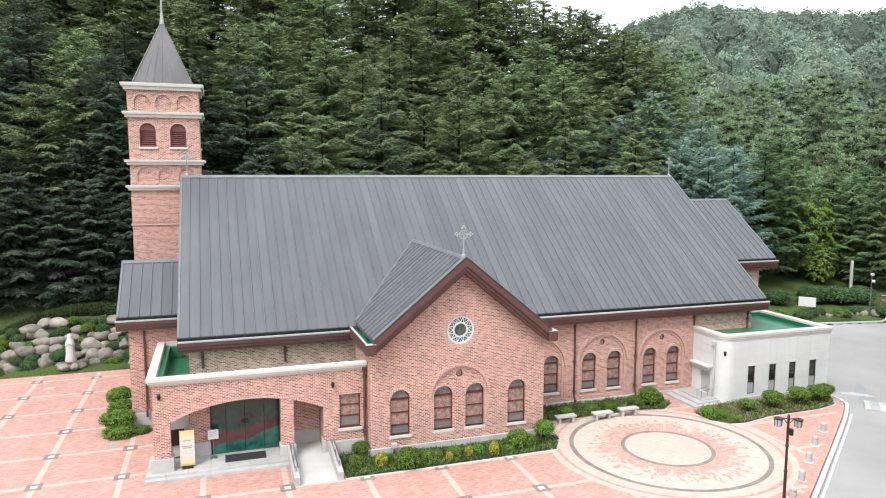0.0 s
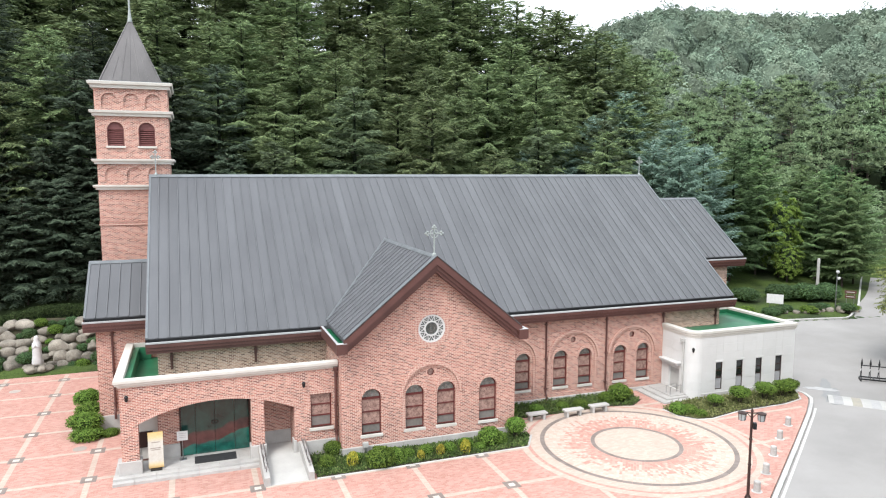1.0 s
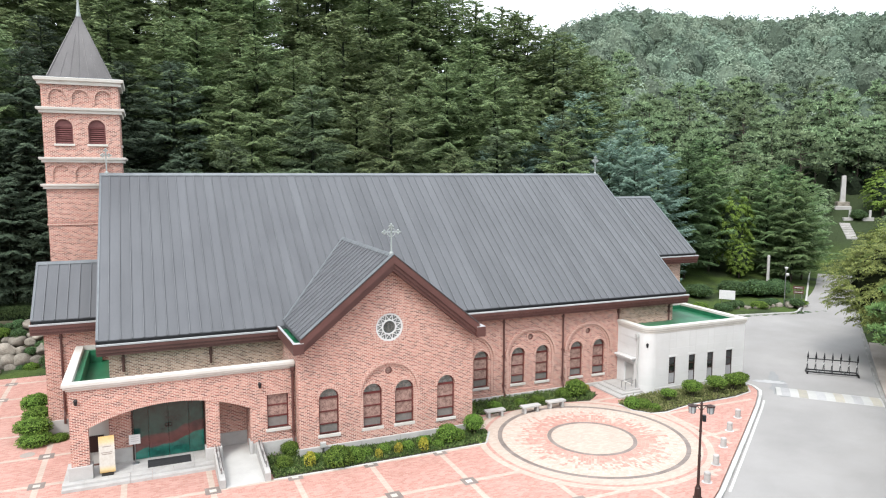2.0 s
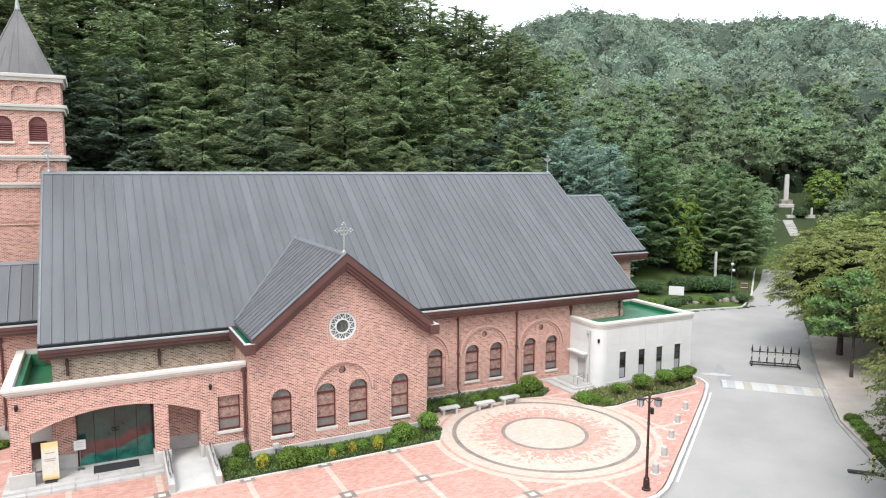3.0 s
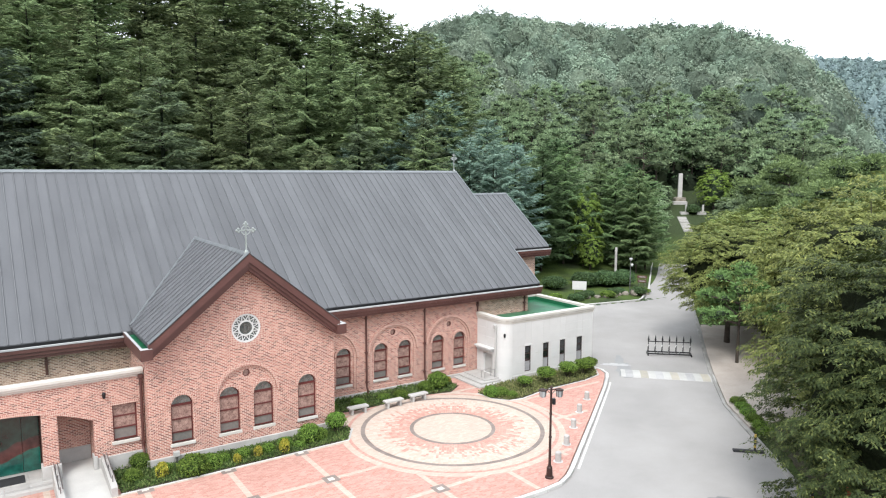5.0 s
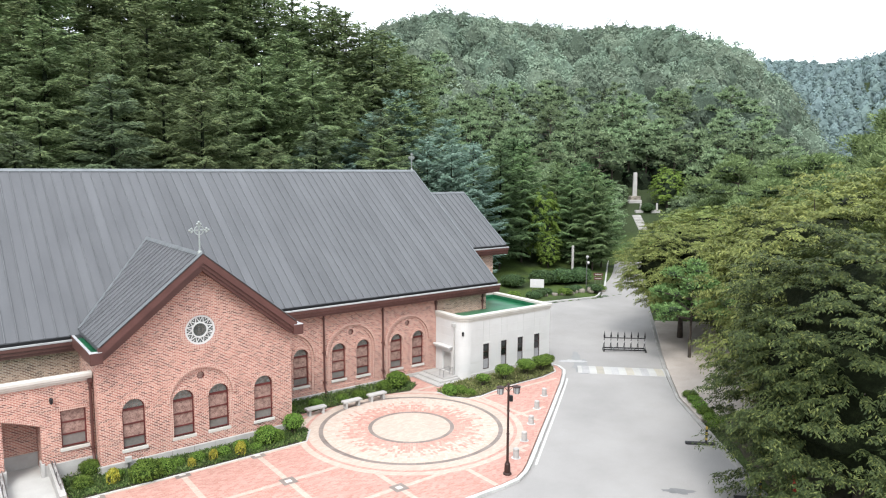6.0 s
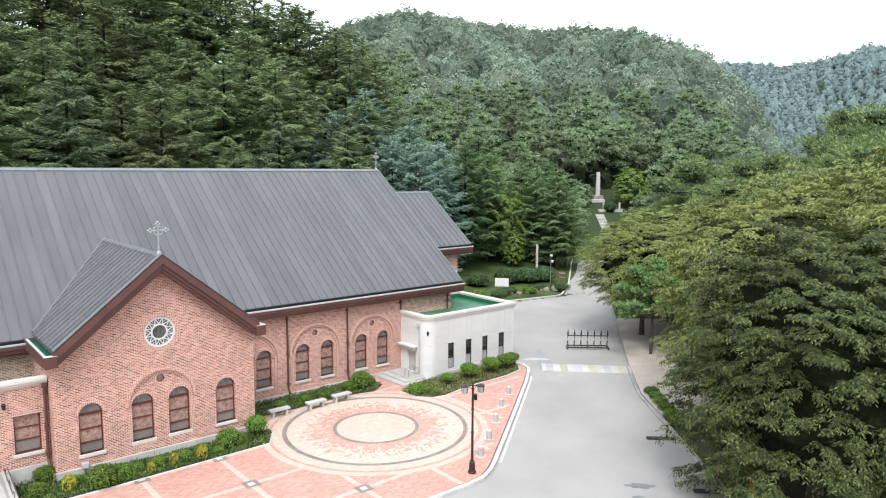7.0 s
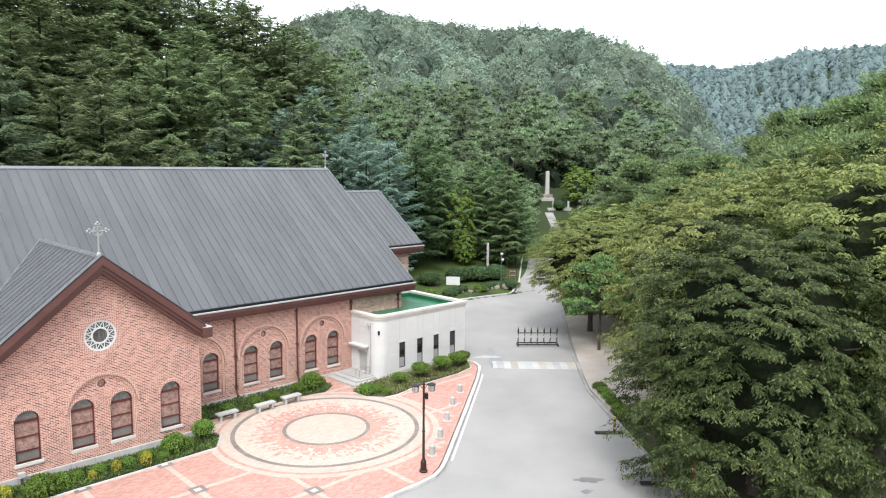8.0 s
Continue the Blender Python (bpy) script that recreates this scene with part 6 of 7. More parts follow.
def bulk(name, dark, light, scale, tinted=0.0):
    """Mottled filler inside a crown, mostly darkened to paint the shade between its leaves."""
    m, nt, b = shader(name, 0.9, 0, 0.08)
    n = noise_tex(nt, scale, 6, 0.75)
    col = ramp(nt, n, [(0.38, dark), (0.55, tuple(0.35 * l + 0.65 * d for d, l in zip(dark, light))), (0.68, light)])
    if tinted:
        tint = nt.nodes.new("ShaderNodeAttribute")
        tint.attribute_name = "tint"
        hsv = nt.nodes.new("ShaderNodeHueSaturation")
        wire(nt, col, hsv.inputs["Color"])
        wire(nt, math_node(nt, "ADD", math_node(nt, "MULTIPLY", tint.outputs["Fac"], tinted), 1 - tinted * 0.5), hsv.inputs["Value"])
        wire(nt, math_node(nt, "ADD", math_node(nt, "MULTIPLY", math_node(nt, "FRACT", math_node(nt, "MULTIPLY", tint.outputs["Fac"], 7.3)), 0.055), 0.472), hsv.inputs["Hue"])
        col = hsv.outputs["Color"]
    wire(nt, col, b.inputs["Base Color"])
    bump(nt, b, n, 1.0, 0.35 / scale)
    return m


# dark colours: the shade in the hollows of the crowns is painted in
HOLLOW_BULK = bulk("shaded_leaf_hollows", (0.006, 0.009, 0.004), (0.020, 0.027, 0.011), 5.0)
OLIVE_BULK = bulk("shaded_olive_hollows", (0.008, 0.011, 0.005), (0.030, 0.038, 0.014), 4.5)
NEEDLE_BULK = bulk("shaded_needle_hollows", (0.008, 0.012, 0.007), (0.030, 0.042, 0.022), 2.6)
DARK_BULK = bulk("shaded_dark_needle_hollows", (0.007, 0.011, 0.006), (0.024, 0.034, 0.019), 2.6)
PINE_BULK = bulk("shaded_pine_hollows", (0.024, 0.036, 0.022), (0.085, 0.118, 0.066), 2.4)
# hill filler: inner shade and the hill's haze both in the colour
LEAF_BULK = bulk("hazed_shaded_leaf_bulk", (0.060, 0.082, 0.060), (0.145, 0.188, 0.138), 1.8, 0.7)
# same blue haze mixed into the filler of the mountain crowns
FAR_BULK = bulk("hazed_mountain_bulk", (0.125, 0.172, 0.170), (0.170, 0.226, 0.220), 0.3, 0.2)
INSIDES = {"shaded_zelkova_leaves": HOLLOW_BULK, "olive_green_leaves": OLIVE_BULK, "dark_fir_needles": DARK_BULK, "grove_needles": DARK_BULK, "korean_pine_needles": DARK_BULK, "pine_needles": PINE_BULK, "bank_pine_needles": PINE_BULK, "larch_needles": NEEDLE_BULK, "blue_spruce_needles": PINE_BULK}


def quads(name, *groups):
    """A mesh of loose leaves: groups of shape (n, 3, 3) or (n, 4, 3), each group in its own material slot."""
    co = np.concatenate([g.reshape(-1, 3) for g in groups])
    sizes = np.concatenate([np.full(len(g), g.shape[1]) for g in groups])
    n = len(co)
    me = bpy.data.meshes.new(name)
    me.vertices.add(n)
    me.vertices.foreach_set("co", np.ascontiguousarray(co, dtype=np.float32).ravel())
    me.loops.add(n)
    me.loops.foreach_set("vertex_index", np.arange(n, dtype=np.int32))
    me.polygons.add(len(sizes))
    me.polygons.foreach_set("loop_start", (np.cumsum(sizes) - sizes).astype(np.int32))
    me.polygons.foreach_set("material_index", np.repeat(np.arange(len(groups)), [len(g) for g in groups]).astype(np.int32))
    me.update(calc_edges=True)
    return me


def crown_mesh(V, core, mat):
    """Leaves in one material round a filler body whose dark colour paints the inner shade."""
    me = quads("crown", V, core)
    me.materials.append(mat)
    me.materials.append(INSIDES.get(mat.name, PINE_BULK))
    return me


def unit(v):
    return v / np.maximum(1e-9, np.linalg.norm(v, axis=-1, keepdims=True))


def leaves(P, D, N, L, W, rng, fat=0.45, loose=0.4, needle=False):
    """Pointed leaves or needle sprays from P along D, facing N, L long and W wide. loose: how far they turn from N."""
    D = unit(D)
    side = unit(np.cross(N + rng.normal(size=P.shape) * loose, D))
    L, W = np.broadcast_to(L, len(P))[:, None], np.broadcast_to(W, len(P))[:, None]
    if needle:
        return np.stack([P + side * W / 2, P + D * L, P - side * W / 2], 1)
    mid = P + D * L * fat
    return np.stack([P, mid + side * W / 2, P + D * L, mid - side * W / 2], 1)


def inner_mass(rings, rng, n=9, rough=0.18):
    """The solid filler inside a crown: rings of (radius, height), as loose quads."""
    g = []
    for k, (r, z) in enumerate(rings):
        a = 2 * np.pi * (np.arange(n) + 0.5 * (k % 2)) / n
        rr = r * (1 + rough * rng.normal(size=n))
        g.append(np.stack([rr * np.cos(a), rr * np.sin(a), z + r * 0.05 * rng.normal(size=n)], 1))
    V = []
    for p, q in zip(g, g[1:]):
        for k in range(n):
            V.append([p[k], p[(k + 1) % n], q[(k + 1) % n], q[k]])
    return np.array(V)


def trunk_bm(H, r, lean=0.0, limbs=(), n=8):
    bm = bmesh.new()
    pts = [Vector((lean * (k / 5) ** 2, 0, H * k / 5 - 0.3)) for k in range(6)]
    for k in range(5):
        tube(bm, pts[k], pts[k + 1], r * (1 - 0.17 * k), r * (1 - 0.17 * (k + 1)), n)
    bm.verts.ensure_lookup_table()
    stem = list(bm.verts)
    bmesh.ops.remove_doubles(bm, verts=stem, dist=0.05)
    stem = list(bm.verts)
    for a, b, ra, rb in limbs:
        old = set(bm.verts)
        tube(bm, a, b, ra, rb, 5)
        foot = sorted((v for v in bm.verts if v not in old), key=lambda v: (v.co - Vector(a)).length)[:2]
        anchor = min(stem, key=lambda v: (v.co - Vector(a)).length)
        bm.faces.new((foot[0], foot[1], anchor))
    return bm


def conifer(seed, H, R, base, tiers, droop, blade, mat, density=1.0, ragged=0.34, core=0.05):
    """Trunk and crown of a layered conifer: whorls of arching limbs, each a flat feather of drooping twigs."""
    rng = np.random.default_rng(seed)
    per = 6
    nb = tiers * per
    f = np.repeat((np.arange(tiers) + 0.3) / tiers, per) ** 0.92 + rng.normal(size=nb) * 0.25 / tiers
    f = np.clip(f, 0, 0.985)
    h = base + (H - base) * f
    prof = (1 - f) ** 0.62 * np.minimum(1, 0.6 + f * 2.0)
    Lb = R * prof * (1 + ragged * rng.uniform(-1.2, 0.55, nb)) + 0.3
    az = np.repeat(rng.random(tiers) * 6.28, per) + np.tile(np.arange(per), tiers) * 2 * np.pi / per + rng.normal(size=nb) * 0.28
    rise = rng.uniform(0.0, 0.30, nb) + 0.45 * f
    sag = droop * rng.uniform(0.6, 1.5, nb)
    P, D, S, LN, limbs = [], [], [], [], []
    for k in range(nb):
        rad = np.array([math.cos(az[k]), math.sin(az[k]), 0.0])
        lat = np.array([-rad[1], rad[0], 0.0])
        m = max(4, int(density * Lb[k] * 4.2))
        t = 0.06 + 0.94 * (np.arange(m) + rng.random(m)) / m
        side = np.where(np.arange(m) % 2, 1.0, -1.0)
        q = np.array([0, 0, h[k]]) + rad * (Lb[k] * t)[:, None]
        q[:, 2] += Lb[k] * (rise[k] * t - sag[k] * t * t + 0.30 * sag[k] * t ** 5)
        ln = (0.28 + 0.36 * Lb[k] * (1.02 - t)) * rng.uniform(0.6, 1.2, m)
        d = rad * (0.55 + 0.7 * t)[:, None] + lat * (side * rng.uniform(0.6, 1.05, m))[:, None]
        d[:, 2] += rise[k] * 0.5 - sag[k] * t - rng.uniform(0.0, 0.30, m)
        P.append(q)
        D.append(unit(d))
        LN.append(ln)
        S.append(np.tile(rad, (m, 1)))
        if k % 3 == 0:
            e = np.array([0, 0, h[k]]) + rad * Lb[k] * 0.8
            e[2] += Lb[k] * (rise[k] * 0.8 - sag[k] * 0.64)
            limbs.append(((0, 0, h[k]), tuple(e), 0.05, 0.015))
    P, D, LN, S = np.vstack(P), np.vstack(D), np.concatenate(LN), np.vstack(S)
    # needle sprays along every twig, splayed to both sides, the last one at its tip
    count = np.maximum(4, np.round(LN / blade * 3.3).astype(int))
    at = np.repeat(np.arange(len(P)), count)
    j = np.arange(len(at)) - np.repeat(np.cumsum(count) - count, count)
    g = (j + 0.5) / count[at]
    n = len(at)
    lat = unit(np.cross(D, [0, 0, 1.0]))[at]
    q = P[at] + D[at] * (LN[at] * g)[:, None]
    q[:, 2] -= 0.22 * LN[at] * g * g + rng.normal(size=n) * 0.03
    splay = np.where(j % 2, 1.0, -1.0) * rng.uniform(0.15, 0.95, n) * (1.05 - 0.6 * g)
    d = D[at] + lat * splay[:, None] + rng.normal(size=(n, 3)) * 0.16
    d[:, 2] -= 0.12 * g
    N = S[at] * 0.45 + np.array([0, 0, 0.85])
    V = [leaves(q, d, N, rng.uniform(0.75, 1.3, n) * blade, rng.uniform(0.75, 1.3, n) * blade * 0.32, rng, 0.45, 0.30, True)]
    # leader
    m = 70
    z = H - rng.random(m) ** 1.3 * 3.2
    a = rng.random(m) * 6.28
    top = np.stack([0 * z, 0 * z, z - 0.2], 1)
    V.append(leaves(top, np.stack([np.cos(a) * 0.7, np.sin(a) * 0.7, 0.55 + 0 * z], 1), np.tile([0, 0, 1.0], (m, 1)), blade * 1.2, blade * 0.36, rng, 0.45, 0.4, True))
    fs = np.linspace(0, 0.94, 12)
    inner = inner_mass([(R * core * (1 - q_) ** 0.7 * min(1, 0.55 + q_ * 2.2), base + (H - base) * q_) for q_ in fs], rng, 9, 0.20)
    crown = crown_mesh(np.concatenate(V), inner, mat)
    tr = bpy.data.meshes.new("trunk")
    bm = trunk_bm(H * 0.80, 0.007 * H + 0.04, 0, limbs)
    bm.to_mesh(tr)
    bm.free()
    tr.materials.append(BARK)
    return tr, crown


def pad_pine(seed, H, R, nlimbs, needle, mat, density=1.0, low=0.42):
    """A red-pine form: bent bare trunk, rising limbs that end in irregular cushions of needles."""
    rng = np.random.default_rng(seed)
    lean = rng.uniform(-1.0, 1.0)
    Ps, Ds, Ns, cores, limbs = [], [], [], [], []
    for k in range(nlimbs):
        f = (k + rng.uniform(-0.3, 0.3)) / max(1, nlimbs - 1)
        f = min(max(f, 0.0), 1.0)
        z = H * (low + (0.95 - low) * f)
        a = k * 2.4 + rng.uniform(-0.5, 0.5)
        reach = R * math.sqrt(max(0.03, 1 - (0.18 + 0.82 * f) ** 2.2)) * rng.uniform(0.7, 1.12)
        root = np.array([lean * (z / H) ** 2, 0, z - 0.10 * reach - 0.3])
        out = np.array([math.cos(a), math.sin(a), rng.uniform(0.05, 0.30)])
        tip = root + out * reach
        limbs.append((tuple(root), tuple(tip), 0.09, 0.03))
        lat = np.array([-out[1], out[0], 0])
        for j in range(3 + int(reach > 2.2) * 2):
            pr = R * rng.uniform(0.17, 0.31)
            c = root + out * reach * rng.uniform(0.45, 1.0) + lat * rng.normal() * 0.24 * reach + np.array([0, 0, rng.uniform(-0.15, 0.45)])
            tilt = rng.normal(size=2) * 0.22
            m = int(density * (95 * (pr / 1.3) ** 2 + 22))
            u = unit(rng.normal(size=(m, 3)) + np.array([0, 0, 0.75]))
            q = rng.random(m) ** 0.3
            p = u * q[:, None] * np.array([pr, pr, pr * 0.42])
            p[:, 2] += p[:, 0] * tilt[0] + p[:, 1] * tilt[1] - 0.22 * (np.hypot(p[:, 0], p[:, 1]) / pr) ** 2 * pr * 0.6
            Ps.append(p + c)
            Ds.append(u * np.array([0.9, 0.9, 0.35]) + np.array([0, 0, 0.35]) + rng.normal(size=(m, 3)) * 0.35)
            Ns.append(u * np.array([0.8, 0.8, 0.6]) + np.array([0, 0, 0.55]))
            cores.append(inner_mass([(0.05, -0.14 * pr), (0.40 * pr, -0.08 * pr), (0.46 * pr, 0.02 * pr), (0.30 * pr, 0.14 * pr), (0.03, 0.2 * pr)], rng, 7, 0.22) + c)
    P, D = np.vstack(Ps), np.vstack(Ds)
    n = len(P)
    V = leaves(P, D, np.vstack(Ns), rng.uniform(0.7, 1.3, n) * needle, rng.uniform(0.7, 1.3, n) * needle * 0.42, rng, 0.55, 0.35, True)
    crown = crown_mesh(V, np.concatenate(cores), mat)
    tr = bpy.data.meshes.new("trunk")
    bm = trunk_bm(H * 0.9, 0.018 * H, lean, limbs)
    bm.to_mesh(tr)
    bm.free()
    tr.materials.append(BARK)
    return tr, crown


def broadleaf(seed, H, R, base, shelves, sprays, per, leaf, mat, lobes=0.16, skirt=3.2):
    """A spreading tree: shelves of arching twigs that hang their leaves in two ranks, with dark hollows between them."""
    rng = np.random.default_rng(seed)
    cz, hz = (H + base) / 2, (H - base) / 2
    q = (np.arange(shelves) + 0.5) / shelves
    fz = 1 - (1.88 if skirt < 4 else 1.96) * q
    fa = np.arange(shelves) * 2.39996 + rng.normal(size=shelves) * 0.22
    ring = np.sqrt(np.maximum(0, 1 - np.abs(fz) ** np.where(fz < 0, skirt, 2.2)))
    # uneven outline: boughs of different reach
    waves = np.sin(fa * 3 + fz * 4 + seed) * np.cos(fz * 5 - fa * 2 + seed * 1.7)
    reach = 0.90 + lobes * 0.6 * waves + rng.uniform(-lobes, lobes * 0.55, shelves)
    C = np.stack([ring * np.cos(fa) * R, ring * np.sin(fa) * R, fz * hz], 1) * reach[:, None] + np.array([0, 0, cz])
    lift = np.maximum(0, fz)[:, None]
    out = unit(np.stack([np.cos(fa), np.sin(fa), 0 * fa], 1) + np.array([0, 0, 1.0]) * lift * 0.55 - np.array([0, 0, 0.10]))
    lat = unit(np.cross(out, [0, 0, 1.0]))
    wide = R * 1.55 / math.sqrt(shelves) * (0.75 + 0.6 * rng.random(shelves))
    limbs = [((0, 0, base + (0.15 + 0.35 * rng.random()) * (H - base)), tuple(C[k] * 0.8 + np.array([0, 0, cz]) * 0.2), 0.10, 0.02) for k in range(0, shelves, max(1, shelves // 26))]
    k = np.repeat(np.arange(shelves), sprays)
    ns = len(k)
    s = rng.normal(size=ns) * 0.85
    o = rng.uniform(-1.7, 0.25, ns)
    w = wide[k]
    base_p = C[k] + lat[k] * (s * w)[:, None] + out[k] * (o * w)[:, None]
    base_p[:, 2] += w * (0.15 - 0.20 * s * s - 0.16 * np.maximum(0, o + 0.8)) + rng.normal(size=ns) * 0.26 * w
    base_p[:, 2] = np.maximum(base_p[:, 2], base + rng.random(ns) * 0.5)
    tw = unit(out[k] * 0.9 + lat[k] * (s * 0.55 + rng.normal(size=ns) * 0.35)[:, None] + np.array([0, 0, 0.22]) + rng.normal(size=(ns, 3)) * 0.12)
    tl = unit(np.cross(tw, [0, 0, 1.0]))
    ln = w * rng.uniform(0.85, 1.6, ns)
    # two or three side twigs to a spray, leaves alternate along each
    tt = rng.random((ns, per))
    fork = rng.integers(-1, 2, (ns, per)) * 0.34
    rank = np.where(np.arange(per) % 2, 1.0, -1.0)[None, :]
    along = (tt * ln[:, None])[..., None]
    p = base_p[:, None, :] + tw[:, None, :] * along + tl[:, None, :] * along * fork[..., None]
    p[..., 2] += -0.42 * ln[:, None] * tt * tt + rng.normal(size=(ns, per)) * 0.025
    d = tw[:, None, :] * 0.55 + tl[:, None, :] * (fork * 0.6 + rank * 0.75)[..., None] + rng.normal(size=(ns, per, 3)) * 0.18
    d[..., 2] -= 0.35 + 0.45 * tt
    p, d = p.reshape(-1, 3), d.reshape(-1, 3)
    n = len(p)
    N = np.repeat(out[k] * 0.55 + np.array([0, 0, 0.8]), per, axis=0)
    V = leaves(p, d, N, rng.uniform(0.7, 1.35, n) * leaf, rng.uniform(0.8, 1.2, n) * leaf * 0.34, rng, 0.42, 0.34)
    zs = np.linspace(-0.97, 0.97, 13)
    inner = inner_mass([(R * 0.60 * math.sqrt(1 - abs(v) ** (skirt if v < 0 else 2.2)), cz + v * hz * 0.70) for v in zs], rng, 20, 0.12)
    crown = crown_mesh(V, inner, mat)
    tr = bpy.data.meshes.new("trunk")
    bm = trunk_bm(H * 0.6, 0.022 * H + 0.05, 0.3, limbs, 10)
    bm.to_mesh(tr)
    bm.free()
    tr.materials.append(BARK)
    return tr, crown


def plant_tree(name, meshes, x, y, s, turn, label, group, category="tree", z=None, sz=1.0):
    if z is None:
        z = float(height(x, y)) - 0.05
    root = new(name)
    root.empty_display_size = 0.3
    root.matrix_basis = pose(x, y, z, 0, 0, turn) @ Matrix.Diagonal((s, s, s * sz, 1))
    tagged(root, label, category, group)
    part_mesh("trunk", meshes[0], None, root)
    part_mesh("crown", meshes[1], None, root)
    return root


def polar(deg, r):
    return OX + r * math.sin(radians(deg)), OY + r * math.cos(radians(deg))


# forest on the slope behind the church
rng = random.Random(11)
LARCHES = [conifer(20 + k, 18.5, 6.2, 2.6, 18, 0.30, 0.38, LARCH if k < 3 else FIR, 2.0) for k in range(5)]
DARKS = [conifer(25 + k, 17.5, 5.6, 0.6, 18, 0.30, 0.42, GROVE, 1.9) for k in range(2)]
BACKS = [conifer(30 + k, 18.5, 6.2, 2.0, 16, 0.26, 0.60, LARCH, 1.2) for k in range(3)]
# the GROVE one is darker to put under-storey shade into its needles
LOWFIRS = [conifer(40 + k, 10.5, 3.8, 0.5, 13, 0.30, 0.36, FIR if k else GROVE, 2.2) for k in range(2)]
GROVES = [conifer(45 + k, 11.0, 4.0, 0.4, 14, 0.30, 0.32, GROVE, 2.3) for k in range(2)]
BLUES = [conifer(50 + k, 14.5, 4.8, 0.8, 17, 0.12, 0.36, BLUE, 2.4, 0.22) for k in range(2)]
r = 63.0
while r < 136:
    step = 6.3 + (r - 63) * 0.03
    deg = -19 + rng.random() * 3
    while deg < 36.5 - 4.0 * max(0, (80 - r) / 20):
        d, rr = deg + rng.uniform(-1.0, 1.0), r + rng.uniform(-2.0, 2.0)
        x, y = polar(d, rr)
        inside = -36 < x < 32 and y < 27.5
        grotto = x < -15 and y < 34.5
        if not (inside or grotto) and y > 22 and not (d > 22 and r > 112):
            if r > 86:
                meshes = rng.choice(BACKS)
            elif r < 74 and rng.random() < 0.22:
                meshes = rng.choice(LOWFIRS)
            else:
                meshes = rng.choice(DARKS if d < 3 and rng.random() < 0.85 else LARCHES)
            s = rng.uniform(0.80, 1.15) * (1.25 if d < 23 and r > 96 else 1.0)
            plant_tree("larch", meshes, x, y, s, rng.uniform(0, 360), "tall dark green conifer on the wooded slope", "forest behind the church")
        deg += math.degrees(step / r) * rng.uniform(0.85, 1.2)
    r += step * 0.92

# taller trees along the shoulder of the slope
for k in range(13):
    d = 22.6 + k * 1.05
    rr = 103 + 5 * (k % 3)
    x, y = polar(d, rr)
    peak = 14 + rr * math.tan(radians(14.8 - 0.31 * (d - 22) - 0.10 * max(0, d - 31) ** 2)) - rng.uniform(0, 1.5)
    plant_tree("larch", BACKS[k % 3], x, y, max(0.8, (peak - float(height(x, y))) / 18.5), d * 71, "tall dark green conifer on the wooded slope", "forest behind the church")

# blue-green spruces and pines at the corner of the church
for d, rr, s, k in ((26.8, 80, 0.80, 1), (29.6, 82, 0.85, 0), (32.2, 84, 1.10, 1), (34.4, 90, 1.28, 0), (36.6, 84, 1.10, 1), (38.6, 82, 1.12, 0), (40.4, 86, 1.15, 1), (38.0, 95, 1.2, 0)):
    x, y = polar(d, rr)
    plant_tree("blue_spruce", BLUES[k], x, y, s, d * 40, "blue green spruce beside the wooded slope", "spruces by the church")
PINES = [pad_pine(70 + k, 12.5, 5.2, 11, 0.46, PINE, 0.75) for k in range(4)]
BANK_PINES = [pad_pine(85 + k, 12.5, 5.6, 14, 0.25, BANK_PINE, 3.0) for k in range(3)]
FAR_PINES = [pad_pine(75 + k, 12.5, 5.2, 10, 0.68, PINE, 0.32) for k in range(3)]
GREENS = [conifer(80 + k, 15.0, 4.9, 1.4, 16, 0.18, 0.38, MIDGREEN if k else DEEP, 2.2, 0.25) for k in range(2)]
for d, rr, s, k in ((42.6, 92, 1.10, 0), (41.2, 94, 0.95, 1), (44.4, 98, 1.10, 1), (48.4, 100, 0.92, 1), (50.2, 97, 0.93, 1), (50.9, 101, 0.90, 1), (47.2, 104, 0.95, 1), (49.4, 108, 0.95, 0), (43.6, 106, 1.15, 0), (50.6, 113, 0.75, 1)):
    x, y = polar(d, rr)
    plant_tree("korean_pine", GREENS[k], x, y, s, d * 77, "dense mid green pine at the edge of the lawn", "pines by the lane")
BROADS = [broadleaf(90 + k, 6.0, 2.3, 0.5, 60, 5, 16, 0.32, YELLOWISH) for k in range(2)]
for d, rr, s, sz, k in ((46.0, 98, 1.0, 1.9, 0), (46.6, 96, 0.7, 1.3, 1), (55.7, 141, 1.35, 1.0, 1), (56.3, 118, 1.2, 1.0, 0), (-11.0, 73, 0.75, 1.0, 0)):
    x, y = polar(d, rr)
    plant_tree("young_tree", BROADS[k], x, y, s, d * 31, "small yellow green broadleaf tree", "yellow green trees", sz=sz)

COPSE = broadleaf(95, 6.0, 2.6, 0.3, 60, 5, 14, 0.38, PINE)
for d, rr, s in ((50.6, 118, 0.95), (51.2, 124, 1.0), (51.9, 139, 0.8), (51.0, 126, 1.2), (58.4, 120, 1.2), (57.2, 130, 1.2)):
    x, y = polar(d, rr)
    plant_tree("young_tree", COPSE, x, y, s, d * 31, "small green broadleaf tree at the end of the lane", "trees at the end of the lane")

# pines climbing the valley side
r = 106.0
while r < 200:
    step = 8.4 + (r - 100) * 0.02
    deg = 35 + rng.random() * 3
    while deg < 68:
        d, rr = deg + rng.uniform(-1, 1), r + rng.uniform(-2.5, 2.5)
        x, y = polar(d, rr)
